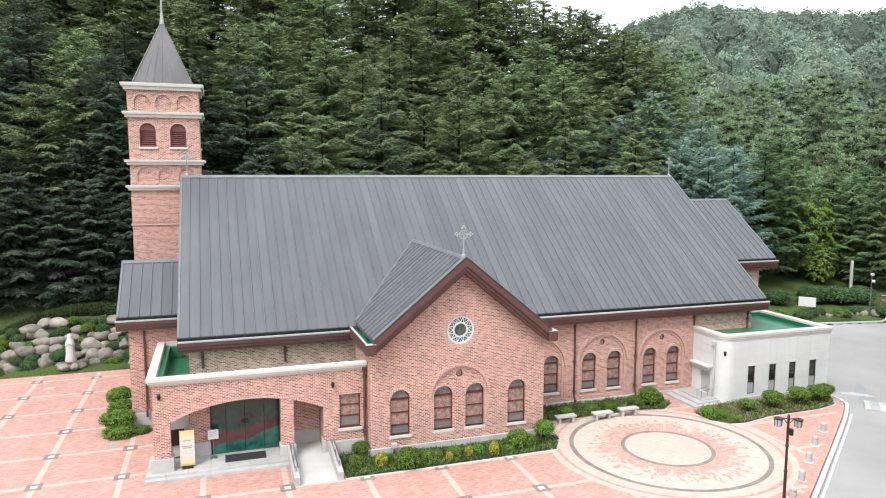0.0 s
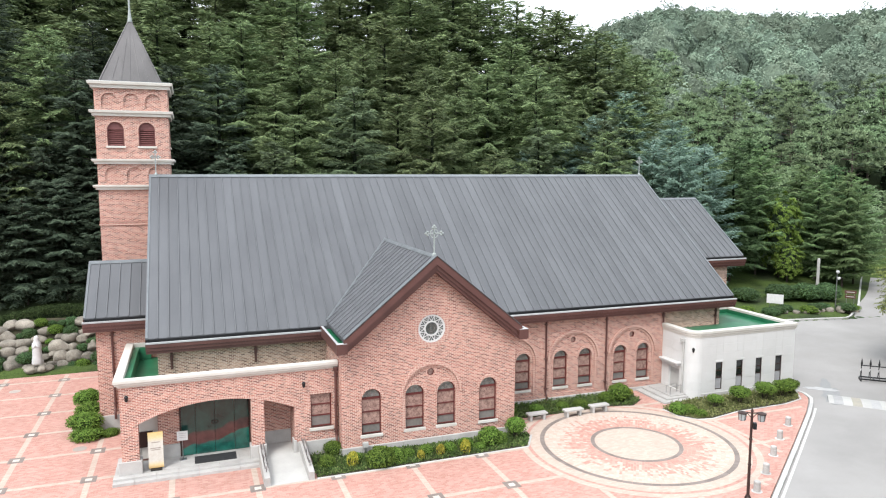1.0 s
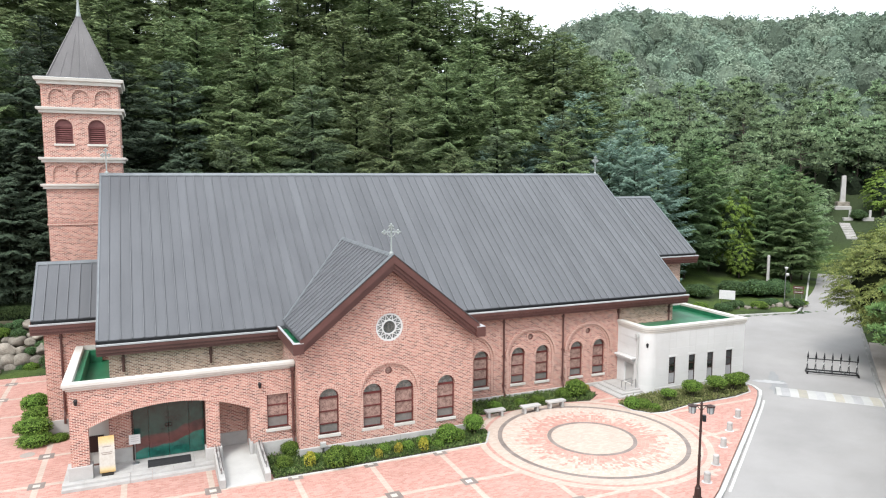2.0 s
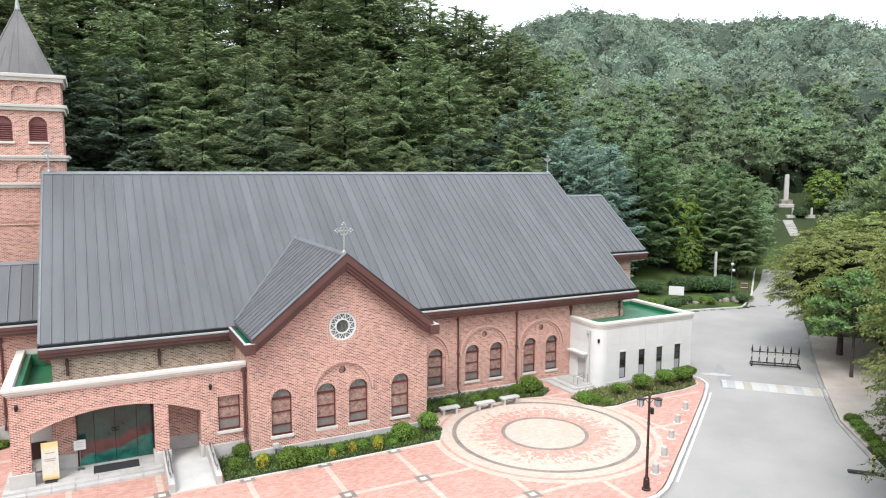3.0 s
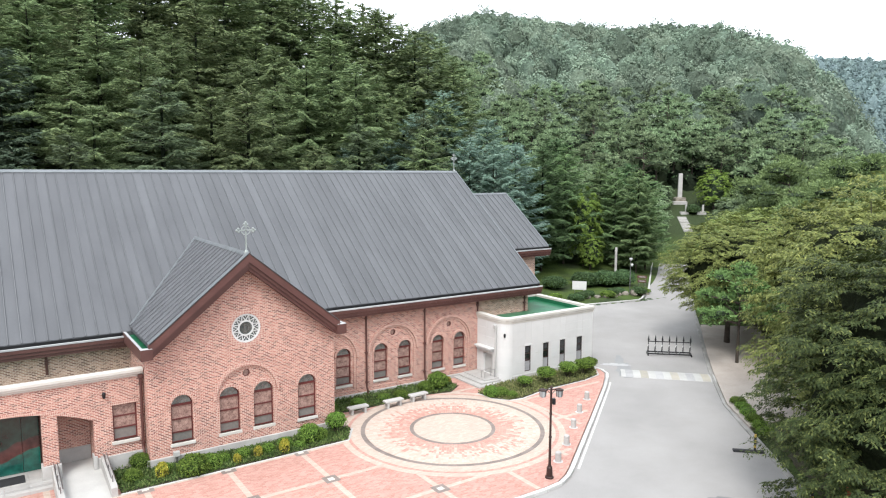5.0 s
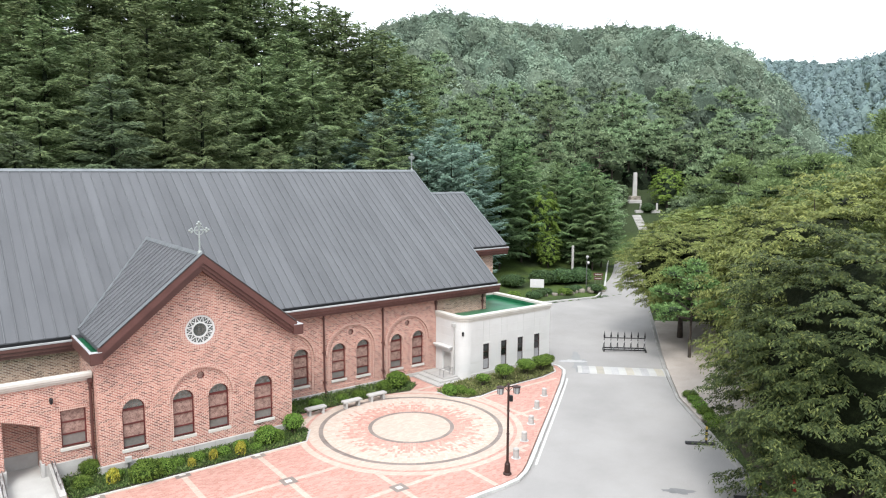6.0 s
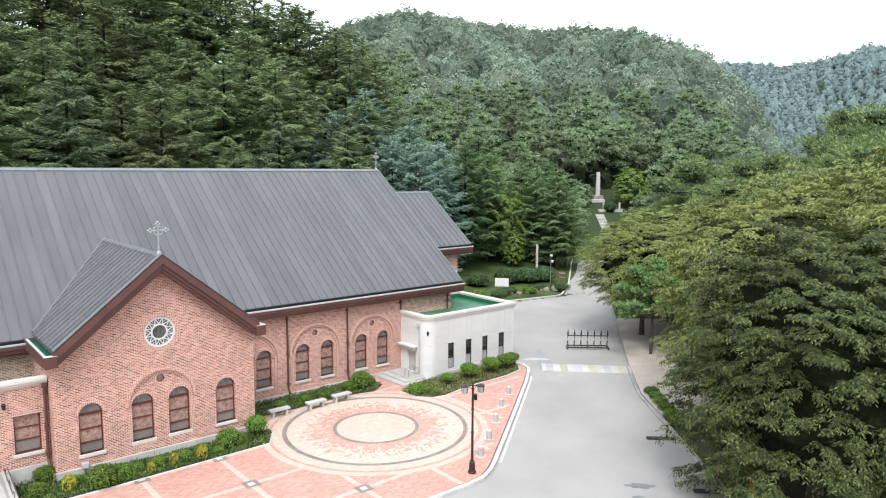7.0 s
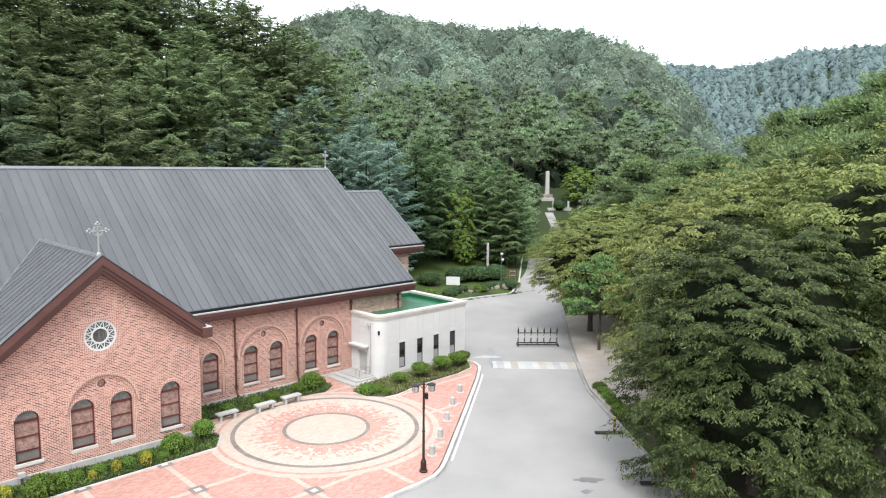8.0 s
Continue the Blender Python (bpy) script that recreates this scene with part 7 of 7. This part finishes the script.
        # the second sector keeps the camera's sight line to the stela free
        lane = (50.0 < d < 54.0 and rr < 113) or (51.4 < d < 54.2 and rr < 151)
        if lane:
            deg += math.degrees(step / r) * rng.uniform(0.85, 1.2)
            continue
        mesh, s, turn = rng.choice(PINES if rr < 140 else FAR_PINES), rng.uniform(0.75, 1.12), rng.uniform(0, 360)
        # pines that would block the camera's view of the stela are left out
        if not (50.5 < d < 58.5 and rr < 147):
            plant_tree("red_pine", mesh, x, y, s, turn, "broad layered red pine on the hillside", "pines on the hillside")
        deg += math.degrees(step / r) * rng.uniform(0.85, 1.2)
    r += step

for d, rr, s in ((51.4, 150, 1.0), (52.7, 155, 1.0), (54.0, 153, 0.9), (55.0, 158, 1.0)):
    x, y = polar(d, rr)
    plant_tree("red_pine", FAR_PINES[int(rr) % 3], x, y, s, d * 41, "broad layered red pine on the hillside", "pines on the hillside")

# pines on the bank beyond the road
for d, rr, s, k in ((63.5, 74, 0.85, 0), (65.5, 70, 0.9, 1), (68.0, 66, 0.8, 2), (70.0, 72, 0.95, 3), (72.0, 66, 0.9, 0), (74.0, 62, 0.9, 1), (76.5, 60, 0.95, 2), (79.0, 58, 1.0, 3), (67.0, 80, 0.9, 3), (75.0, 74, 1.0, 0), (78.0, 72, 1.05, 1), (61.0, 82, 0.9, 2), (71.0, 84, 1.0, 1)):
    x, y = polar(d, rr)
    plant_tree("red_pine", BANK_PINES[k % 3], x, y, s * 1.38, d * 53, "layered red pine on the bank above the road", "pines on the bank")

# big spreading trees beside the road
ZELKOVAS = [broadleaf(110, 13.0, 6.4, 0.1, 350, 11, 46, 0.175, SHADED_ZELKOVA, skirt=8.0), broadleaf(111, 13.0, 6.4, 0.4, 210, 9, 32, 0.215, OLIVE), broadleaf(114, 13.0, 6.4, 0.9, 150, 7, 24, 0.29, OLIVE), broadleaf(117, 13.0, 6.6, 2.7, 250, 10, 30, 0.24, OLIVE)]
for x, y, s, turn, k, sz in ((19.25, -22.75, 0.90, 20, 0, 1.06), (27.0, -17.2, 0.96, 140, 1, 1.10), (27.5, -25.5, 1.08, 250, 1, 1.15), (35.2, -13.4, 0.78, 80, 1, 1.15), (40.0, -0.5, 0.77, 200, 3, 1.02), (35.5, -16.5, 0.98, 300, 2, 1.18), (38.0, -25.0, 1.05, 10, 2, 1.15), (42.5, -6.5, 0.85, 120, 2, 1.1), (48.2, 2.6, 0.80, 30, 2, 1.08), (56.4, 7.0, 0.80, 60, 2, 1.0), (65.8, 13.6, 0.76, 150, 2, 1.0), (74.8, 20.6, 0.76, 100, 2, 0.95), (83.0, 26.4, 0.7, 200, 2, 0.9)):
    plant_tree("zelkova", ZELKOVAS[k], x, y, s, turn, "large spreading zelkova with drooping leafy sprays", "trees beside the road", sz=sz, z=G + 0.02)
plant_tree("young_pine", pad_pine(130, 6.4, 3.0, 14, 0.24, SUNNY, 3.0, 0.45), 35.1, -4.6, 1.14, 40, "small bright green pine among the road trees", "trees beside the road", z=G + 0.02)


# woods on the hill and the far mountain
def far_woods(name, seed, d0, d1, r0, r1, spacing, size, per, leaf, mat, label, bulk=None, tall=1.15, lobes=6):
    """Tree crowns too many to count: each a cluster of rounded leafy boughs with its own tint."""
    g = np.random.default_rng(seed)
    xs, ys = [], []
    r = r0
    while r < r1:
        m = max(1, int(math.radians(d1 - d0) * r / spacing))
        th = np.radians(d0 + (d1 - d0) * (np.arange(m) + g.random(m) * 0.9) / m)
        rr = r + g.uniform(-0.45, 0.45, m) * spacing
        xs.append(OX + rr * np.sin(th))
        ys.append(OY + rr * np.cos(th))
        r += spacing * 0.9
    x, y = np.concatenate(xs), np.concatenate(ys)
    n = len(x)
    s = size * np.clip(g.lognormal(0, 0.24, n), 0.6, 1.6)
    up = tall * g.uniform(0.75, 1.25, n)
    c = np.stack([x, y, height(x, y) + s * 0.55], -1)
    scale = np.stack([s, s, s * up], -1)
    # boughs: one on top, the others round it
    a = np.arange(lobes)[None, :] * 2 * np.pi / (lobes - 1) + g.random((n, 1)) * 6.28 + g.normal(size=(n, lobes)) * 0.2
    lc = np.stack([np.cos(a) * 0.55, np.sin(a) * 0.55, g.uniform(-0.15, 0.35, (n, lobes))], -1)
    lc[:, 0] = np.stack([g.normal(size=n) * 0.1, g.normal(size=n) * 0.1, g.uniform(0.45, 0.65, n)], -1)
    lr = g.uniform(0.36, 0.56, (n, lobes))
    # filler dome per crown; on the hill its darker colour stands for gap shade
    stem = inner_mass([(0.45, -1.7), (0.66, -0.2), (0.55, 0.30), (0.30, 0.62), (0.03, 0.75)], g, 7, 0.16)
    domes = (c[:, None, None, :] + stem[None] * scale[:, None, None, :]).reshape(-1, 4, 3)
    k = per // lobes
    u = unit(g.normal(size=(n, lobes, k, 3)) + unit(lc)[:, :, None, :] * 0.7 + np.array([0, 0, 0.6]))
    q = lc[:, :, None, :] + u * (lr[..., None] * g.uniform(0.72, 1.03, (n, lobes, k)))[..., None]
    P = (c[:, None, None, :] + q * scale[:, None, None, :]).reshape(-1, 3)
    u = u.reshape(-1, 3)
    t1 = unit(np.cross(u, g.normal(size=u.shape)))
    S = unit(np.cross(u, t1) + g.normal(size=u.shape) * 0.25)
    L = g.uniform(0.7, 1.35, (len(u), 1)) * leaf
    V = np.stack([P - S * L * 0.42, P + unit(t1 + u * g.normal(size=(len(u), 1)) * 0.25) * L, P + S * L * 0.42], 1)
    me = quads(name, V, domes)
    # shading normals bent towards the round of each bough; the leaves don't move
    own = unit(np.cross(V[:, 1] - V[:, 0], V[:, 2] - V[:, 0]))
    own = own * np.where(np.sum(own * u, axis=1, keepdims=True) < 0, -1, 1)
    inner_n = unit(np.cross(domes[:, 1] - domes[:, 0], domes[:, 2] - domes[:, 0]))
    me.polygons.foreach_set("use_smooth", np.ones(len(me.polygons), dtype=bool))
    me.normals_split_custom_set_from_vertices(np.concatenate([np.repeat(unit(own * 0.45 + u * 0.55), 3, axis=0), np.repeat(inner_n, 4, axis=0)]).tolist())
    tint = g.random(n)
    layer = me.attributes.new("tint", "FLOAT", "FACE")
    layer.data.foreach_set("value", np.concatenate([np.repeat(tint, lobes * k), np.repeat(tint, len(stem))]).astype(np.float32))
    me.materials.append(mat)
    me.materials.append(bulk or LEAF_BULK)
    return tagged(part_mesh(name, me, None), label, "woods", kind="stuff")


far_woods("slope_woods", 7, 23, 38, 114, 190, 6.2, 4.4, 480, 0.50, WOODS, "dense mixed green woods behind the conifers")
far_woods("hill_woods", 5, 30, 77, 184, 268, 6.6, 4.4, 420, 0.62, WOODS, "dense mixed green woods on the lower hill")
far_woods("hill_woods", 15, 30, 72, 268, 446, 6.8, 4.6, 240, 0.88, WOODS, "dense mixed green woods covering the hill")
for k, (d0, d1, r0) in enumerate(((34, 51.2, 116), (51.2, 57, 150), (57, 70, 116))):
    far_woods("undergrowth", 8 + k, d0, d1, r0, 190, 4.0, 1.9, 24, 0.5, DEEP, "low green undergrowth beneath the hillside pines", DARK_BULK, lobes=4)
far_woods("mountain_woods", 6, 54, 84, 700, 1010, 9.6, 6.4, 42, 2.2, FAR_WOODS, "woods on the distant mountain with blue haze in their colour", FAR_BULK, lobes=3)


# ---- shrubs, beds and rockery ----
def shrub_mesh(seed, rx, ry, rz, n, leaf, mat, flat=0.0):
    g = np.random.default_rng(seed)
    u = unit(g.normal(size=(n, 3)) + np.array([0, 0, 0.3]))
    u[:, 2] = np.where(u[:, 2] < -0.5, -u[:, 2], u[:, 2])
    k = g.uniform(0.82, 1.0, n) * (1 + 0.10 * np.sin(u[:, 0] * 6 + seed) * np.cos(u[:, 1] * 6))
    P = u * k[:, None] * np.array([rx, ry, rz])
    V = leaves(P, np.cross(u, g.normal(size=(n, 3))) + u * 0.5, u, g.uniform(0.7, 1.3, n) * leaf, g.uniform(0.7, 1.3, n) * leaf * 0.6, g, 0.5, 0.5, True)
    me = quads("leaf_mass", V)
    me.materials.append(mat)
    return me


def core_mesh(rx, ry, rz, mat):
    bm = bmesh.new()
    bmesh.ops.create_icosphere(bm, subdivisions=2, radius=1, matrix=Matrix.Diagonal((rx * 0.8, ry * 0.8, rz * 0.8, 1)))
    me = bpy.data.meshes.new("dark_core")
    bm.to_mesh(me)
    bm.free()
    me.materials.append(mat)
    return me


SHRUBS = [shrub_mesh(k, 0.6, 0.55, 0.42, 1300, 0.085, SHRUB) for k in range(3)]
# filler core; its dark colour paints the shade inside the shrubs
CORE = core_mesh(0.64, 0.59, 0.45, bulk("shaded_shrub_hollows", (0.010, 0.020, 0.005), (0.060, 0.100, 0.024), 14.0))
DARK_SHRUB = shrub_mesh(12, 0.6, 0.55, 0.42, 1300, 0.085, DEEP)
GOLDS = shrub_mesh(9, 0.3, 0.3, 0.42, 420, 0.10, GOLD)


def shrub(x, y, z, s, sz=1.0, stem=0.0, mesh=None, label="rounded clipped green shrub in the bed", group="clipped shrubs", name="shrub", core=True):
    root = thing(name, label, "shrub", (x, y, z), group)
    root.matrix_basis = pose(x, y, z, 0, 0, (x * 77 + y * 31) % 360) @ Matrix.Diagonal((s, s, s * sz, 1))
    up = 0.30 + stem
    ob = part_mesh("leaf_mass", mesh or SHRUBS[int(x * 7 + 100) % 3], None, root)
    ob.location = (0, 0, up)
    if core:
        ob = part_mesh("dark_core", CORE, None, root)
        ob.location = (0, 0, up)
    bm = bmesh.new()
    for k in range(5):
        a = k * 1.26
        tube(bm, (0.05 * math.cos(a), 0.05 * math.sin(a), -0.05), (0.25 * math.cos(a), 0.25 * math.sin(a), up + 0.05), 0.025, 0.012, 6)
    part("stem", bm, BARK, root)
    return root


for x, y, s, sz, st in ((-5.15, 0.35, 0.75, 1.1, 0.05), (-3.2, -1.62, 1.15, 0.95, 0.0), (-2.4, -1.45, 0.9, 0.9, 0.0), (-1.7, -1.2, 0.55, 1.0, 0.0), (-0.7, -1.1, 0.6, 0.9, 0.0), (0.5, -1.3, 0.55, 1.1, 0.0), (1.5, -1.05, 0.62, 1.0, 0.0), (2.1, -1.5, 0.5, 0.9, 0.0), (-5.7, -0.9, 0.7, 0.9, 0.0), (-4.3, -0.7, 0.6, 0.8, 0.0), (2.75, -1.25, 0.95, 1.15, 0.1), (3.35, -1.1, 0.75, 1.0, 0.0), (4.5, -0.75, 0.85, 1.1, 0.35), (4.75, -0.2, 0.6, 1.0, 0.1), (13.1, 2.35, 1.0, 1.2, 0.15), (13.6, 2.75, 0.9, 1.1, 0.1), (12.4, 2.6, 0.8, 1.0, 0.0), (15.25, -0.55, 0.8, 1.0, 0.0), (15.8, -0.9, 0.75, 0.95, 0.0), (16.2, -1.4, 0.6, 0.8, 0.0), (5.6, 2.5, 0.75, 0.9, 0.0), (7.4, 2.4, 0.7, 0.85, 0.0), (9.2, 2.45, 0.65, 0.8, 0.0), (10.4, 2.4, 0.7, 0.8, 0.0)):
    shrub(x, y, G, s * 1.12, sz, st)
for x, y, s in ((18.0, -0.55, 0.85), (19.9, -0.5, 1.15), (21.9, -0.5, 1.2), (23.4, -0.55, 1.2), (24.5, 0.0, 1.0)):
    shrub(x, y, G, s, 0.72, 0.62, label="flat topped clipped shrub on bare stems by the annex", group="clipped shrubs by the annex")
for x, y, s in ((-4.55, -1.4, 0.9), (-1.2, -1.75, 0.6), (1.2, -1.75, 0.85), (-0.1, -1.6, 0.7), (14.6, 3.2, 0.5)):
    shrub(x, y, G, s, 1.2, 0.0, GOLDS, "small golden yellow leaved shrub in the bed", "golden shrubs", "golden_shrub", core=False)
for x, y, z, s, sz in ((-17.35, 9.7, 0.95, 1.35, 0.8), (-17.2, 8.9, 0.55, 1.25, 0.8), (-17.25, 7.7, 0.2, 1.55, 0.75), (-17.1, 7.0, G, 1.5, 0.6), (-16.0, 7.2, G, 0.9, 0.6)):
    shrub(x, y, z - 0.1, s, sz, 0.05, label="cloud pruned evergreen shrub at the wing wall", group="cloud pruned shrubs")


def bed_plants(name, loop, seed, n, h, mat, label):
    """Low mixed plants scattered over a bed; its soil is a thin slab below."""
    g = np.random.default_rng(seed)
    L = np.array(loop)
    lo, hi = L.min(0), L.max(0)
    pts = lo + (hi - lo) * g.random((n * 3, 2))
    ins = np.zeros(len(pts), bool)
    j = len(L) - 1
    for i in range(len(L)):
        c = ((L[i, 1] > pts[:, 1]) != (L[j, 1] > pts[:, 1])) & (pts[:, 0] < (L[j, 0] - L[i, 0]) * (pts[:, 1] - L[i, 1]) / (L[j, 1] - L[i, 1] + 1e-9) + L[i, 0])
        ins ^= c
        j = i
    pts = pts[ins][:n]
    m = len(pts)
    tall = h * (0.45 + 0.9 * g.random(m) * (0.6 + 0.4 * np.sin(pts[:, 0] * 2.3) * np.cos(pts[:, 1] * 3.1)))
    P = np.column_stack([pts, np.full(m, G) + tall * g.random(m)])
    D = g.normal(size=(m, 3)) + np.array([0, 0, 0.9])
    V = leaves(P, D, np.cross(D, g.normal(size=(m, 3))), g.uniform(0.6, 1.3, m) * 0.16, g.uniform(0.6, 1.3, m) * 0.065, g, 0.45)
    ob = part_mesh(name, quads(name, V), mat)
    tagged(ob, label, "bed plants", kind="stuff")
    slab(name + "_soil", loop, G - 0.1, G + 0.03, SOIL, "dark planted soil", "soil")


SOIL = surface("dark_soil", (0.03, 0.03, 0.015), (0.085, 0.075, 0.04), 1.5, 20, 0.95, relief=0.8, vary=0)
BED_A = [(-6.35, -2.0), (-2.6, -2.05), (0.9, -2.0), (4.6, -1.95), (5.4, -0.6), (4.85, 0.0), (-4.7, 0.0), (-4.85, 0.6), (-6.35, 0.6)]
BED_B = [(4.85, 2.0), (7, 1.75), (12, 1.85), (13.6, 1.5), (14.6, 2.2), (14.9, 3.95), (4.85, 3.95)]
BED_C = [(14.9, 0.4), (15.0, -0.9), (15.7, -1.75), (16.6, -1.9), (18.8, -1.45), (22.6, -1.35), (24.2, -1.0), (25.2, 0.3), (25.9, 1.0), (18.4, 1.05), (17.5, 1.2), (15.9, 0.9)]
bed_plants("gable_bed", BED_A, 1, 11000, 0.14, HERBS, "mixed low green plants along the gable")
bed_plants("wall_bed", BED_B, 2, 6500, 0.20, HERBS, "mixed low green plants along the long wall")
bed_plants("annex_bed", BED_C, 3, 7000, 0.17, DRY_HERBS, "mixed low green plants round the annex")
kerbs("bed_edging", [(-6.4, -2.1), (-2.6, -2.15), (0.9, -2.1), (4.6, -2.05), (5.5, -0.65)], G + 0.03, "thin pale stone edging of the planted bed", 0.1, 0.8)
kerbs("bed_edging", [(14.85, 0.35), (14.93, -0.95), (15.65, -1.85), (16.6, -2.0), (18.8, -1.55), (22.6, -1.45), (24.3, -1.05), (25.3, 0.25)], G + 0.03, "thin pale stone edging of the planted bed", 0.1, 0.8)

# rockery behind the statue: boulders climbing a curved bank, a clipped hedge round its crest
def bank(x, f):
    """Front (f = 0) to crest (f = 1) of the rockery at x."""
    return 23.1 + 3.1 * f - 0.062 * (x + 22) ** 2 * (0.75 + 0.25 * f), 0.0 + f * (2.55 - 0.022 * (x + 22) ** 2)


def rockery_bank():
    bm = bmesh.new()
    rows = []
    for k in range(25):
        x = -33 + k * 0.68
        rows.append([bm.verts.new((x, bank(x, f)[0] - 0.3, bank(x, f)[1] - 0.42)) for f in (-0.15, 0.2, 0.4, 0.6, 0.8, 1.0, 1.25)])
    for p, q in zip(rows, rows[1:]):
        for k in range(6):
            bm.faces.new((p[k], q[k], q[k + 1], p[k + 1]))
    tagged(part("rockery_bank", bm, SOIL, smooth=True), "dark planted bank beneath the boulders", "soil", kind="structure")


rockery_bank()
rng = random.Random(3)
for row in range(6):
    x = -32 + rng.random()
    while x < -16.6:
        s = rng.uniform(0.6, 1.15)
        y, z = bank(x, (row + rng.uniform(-0.2, 0.2)) / 5)
        if rng.random() < 0.60:
            rock(x, y, z, s, rng.uniform(-25, 25), rng.randrange(9), sz=rng.uniform(0.8, 1.15))
        else:
            shrub(x, y - 0.2, z - 0.3, s * rng.uniform(0.8, 1.1), 0.95, mesh=DARK_SHRUB if rng.random() < 0.8 else None, label="small round shrub between the boulders", group="rockery shrubs")
        x += s * 0.86 + rng.uniform(0.0, 0.12)
for k in range(4):
    rock(-22.5 + k * 0.35, 21.75 + 0.2 * (k % 2), 0.05, 0.6, k * 70, k)


HEDGE = foliage("dark_hedge_leaves", (0.014, 0.026, 0.008), (0.034, 0.055, 0.018), (0.055, 0.08, 0.028), vary=0)


def curved_hedge():
    g = np.random.default_rng(44)
    n = 15000
    x = g.uniform(-33, -16.2, n)
    a = g.uniform(-0.35, np.pi * 0.9, n)
    w, h = 0.85, 0.75
    yc, top = 27.9 - 0.058 * (x + 21.5) ** 2, 3.55 - 0.040 * (x + 21.5) ** 2
    k = g.uniform(0.9, 1.02, n)
    u = np.stack([0 * x, -np.cos(a), np.sin(a)], 1)
    ex, ez = np.sign(u[:, 1]) * np.abs(u[:, 1]) ** 0.6, np.sign(u[:, 2]) * np.abs(u[:, 2]) ** 0.6
    P = np.stack([x, yc + w * ex * k, top - h + h * ez * k], 1)
    V = leaves(P, np.cross(u, g.normal(size=(n, 3))) + u * 0.4, u, g.uniform(0.7, 1.3, n) * 0.15, g.uniform(0.7, 1.3, n) * 0.09, g, 0.5, 0.5, True)
    hedge = thing("hedge", "long dark clipped hedge curving above the rockery", "hedge")
    part_mesh("leaf_mass", quads("leaf_mass", V), HEDGE, hedge)
    # filler core under the leaves, dark to paint the hedge's inner shade
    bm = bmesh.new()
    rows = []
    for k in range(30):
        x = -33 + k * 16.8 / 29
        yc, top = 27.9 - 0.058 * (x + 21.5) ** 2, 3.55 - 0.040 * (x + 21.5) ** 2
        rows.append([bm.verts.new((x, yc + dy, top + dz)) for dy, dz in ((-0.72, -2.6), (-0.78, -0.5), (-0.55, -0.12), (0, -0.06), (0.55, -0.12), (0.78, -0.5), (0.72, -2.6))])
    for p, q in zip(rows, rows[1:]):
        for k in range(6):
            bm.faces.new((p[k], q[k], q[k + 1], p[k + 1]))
    part("dark_core", bm, DARK_BULK, hedge)


curved_hedge()
for k, (x, y, s) in enumerate(((-33, 30.5, 0.9), (-30.0, 30.2, 0.8), (-27.2, 31.2, 0.95), (-24.2, 31.0, 0.8), (-21.4, 31.6, 0.9), (-18.6, 31.4, 0.8), (-29, 33.5, 1.1), (-23, 34, 1.1), (-19.5, 34.5, 1.1), (-26, 34, 1.0), (-32, 33.5, 1.0))):
    plant_tree("fir", GROVES[k % 2], x, y, s, k * 67, "dark low branched conifer behind the rockery", "grove behind the rockery")

# clipped mound between the stone markers
shrub(100.9, 47.7, float(height(100.9, 47.7)) - 0.1, 2.6, 0.85, mesh=DARK_SHRUB, label="large clipped dark shrub between the stone markers", group="shrub by the stela")

# planted bed by the lane: hedge, shrubs and stones
for k in range(17):
    t = k / 16
    x, y = 29 + 24 * t, 20.9 - 2.6 * t + (k % 3) * 0.7
    shrub(x, y, float(height(x, y)), rng.uniform(1.2, 1.8), 0.6, mesh=DARK_SHRUB if k % 4 else None, label="clipped dark hedge shrub in the bed by the lane", group="hedge by the lane")
for k in range(20):
    x = 33 + k * 1.05
    y = 20.0 - (x - 27) * 0.16 + rng.uniform(-0.15, 0.15)
    shrub(x, y, float(height(x, y)) - 0.1, rng.uniform(0.75, 1.0), 0.55, mesh=DARK_SHRUB if k % 3 else None, label="low clipped edging shrub along the kerb of the lane bed", group="edging by the lane")
for k in range(9):
    x, y = 44.5 + k * 1.05, 19.3 - k * 0.12 + rng.uniform(-0.3, 0.3)
    rock(x, y, float(height(x, y)) + 0.1, rng.uniform(0.6, 1.0), rng.uniform(0, 180), k, "stones by the lane")
for x, y, s in ((52, 24, 3.2), (54.5, 23.4, 2.6), (49.5, 25, 3.0), (57, 25.5, 2.4), (45, 25.5, 2.6)):
    shrub(x, y, float(height(x, y)), s, 0.7, 0.1, mesh=DARK_SHRUB, label="broad rounded evergreen on the lawn", group="lawn shrubs")
for k in range(6):
    x, y = 26.9 - k * 0.66, -10.0 - k * 0.76
    shrub(x, y, G, 0.85, 0.7, label="low green shrub inside the kerb under the road trees", group="shrubs inside the road kerb")
# rocks high on the bank
for d, rr, s in ((66.5, 60, 1.8), (67.2, 61, 1.5), (71.8, 60, 2.0), (73.0, 59, 1.7), (74.4, 58, 1.6)):
    x, y = polar(d, rr)
    rock(x, y, float(height(x, y)) + 0.6, s, d * 9, int(d), "rocks on the bank")
# path beside the road under the trees
slab("footpath", [(24.0, -12.6), (26.4, -9.6), (31.3, -5.3), (34.6, -2.55), (43.9, 4.8), (47.6, 1.4), (38.0, -6.4), (34.2, -9.8), (29.4, -13.6)], G - 0.3, G + 0.02, TAN_PAVE, "tan paved footpath beside the road", "path")
slab("tree_bed", [(13.2, -25.3), (18.2, -20.1), (24.2, -13.6), (29.0, -13.4), (33.4, -8.8), (37.2, -5.4), (46.8, 2.2), (60.2, 12.5), (64.0, 8.0), (50.0, -8.0), (46.0, -30.0), (40.0, -48.0), (16.0, -46.0)], G - 0.3, G + 0.012, SOIL, "dark bare soil under the road trees", "soil")
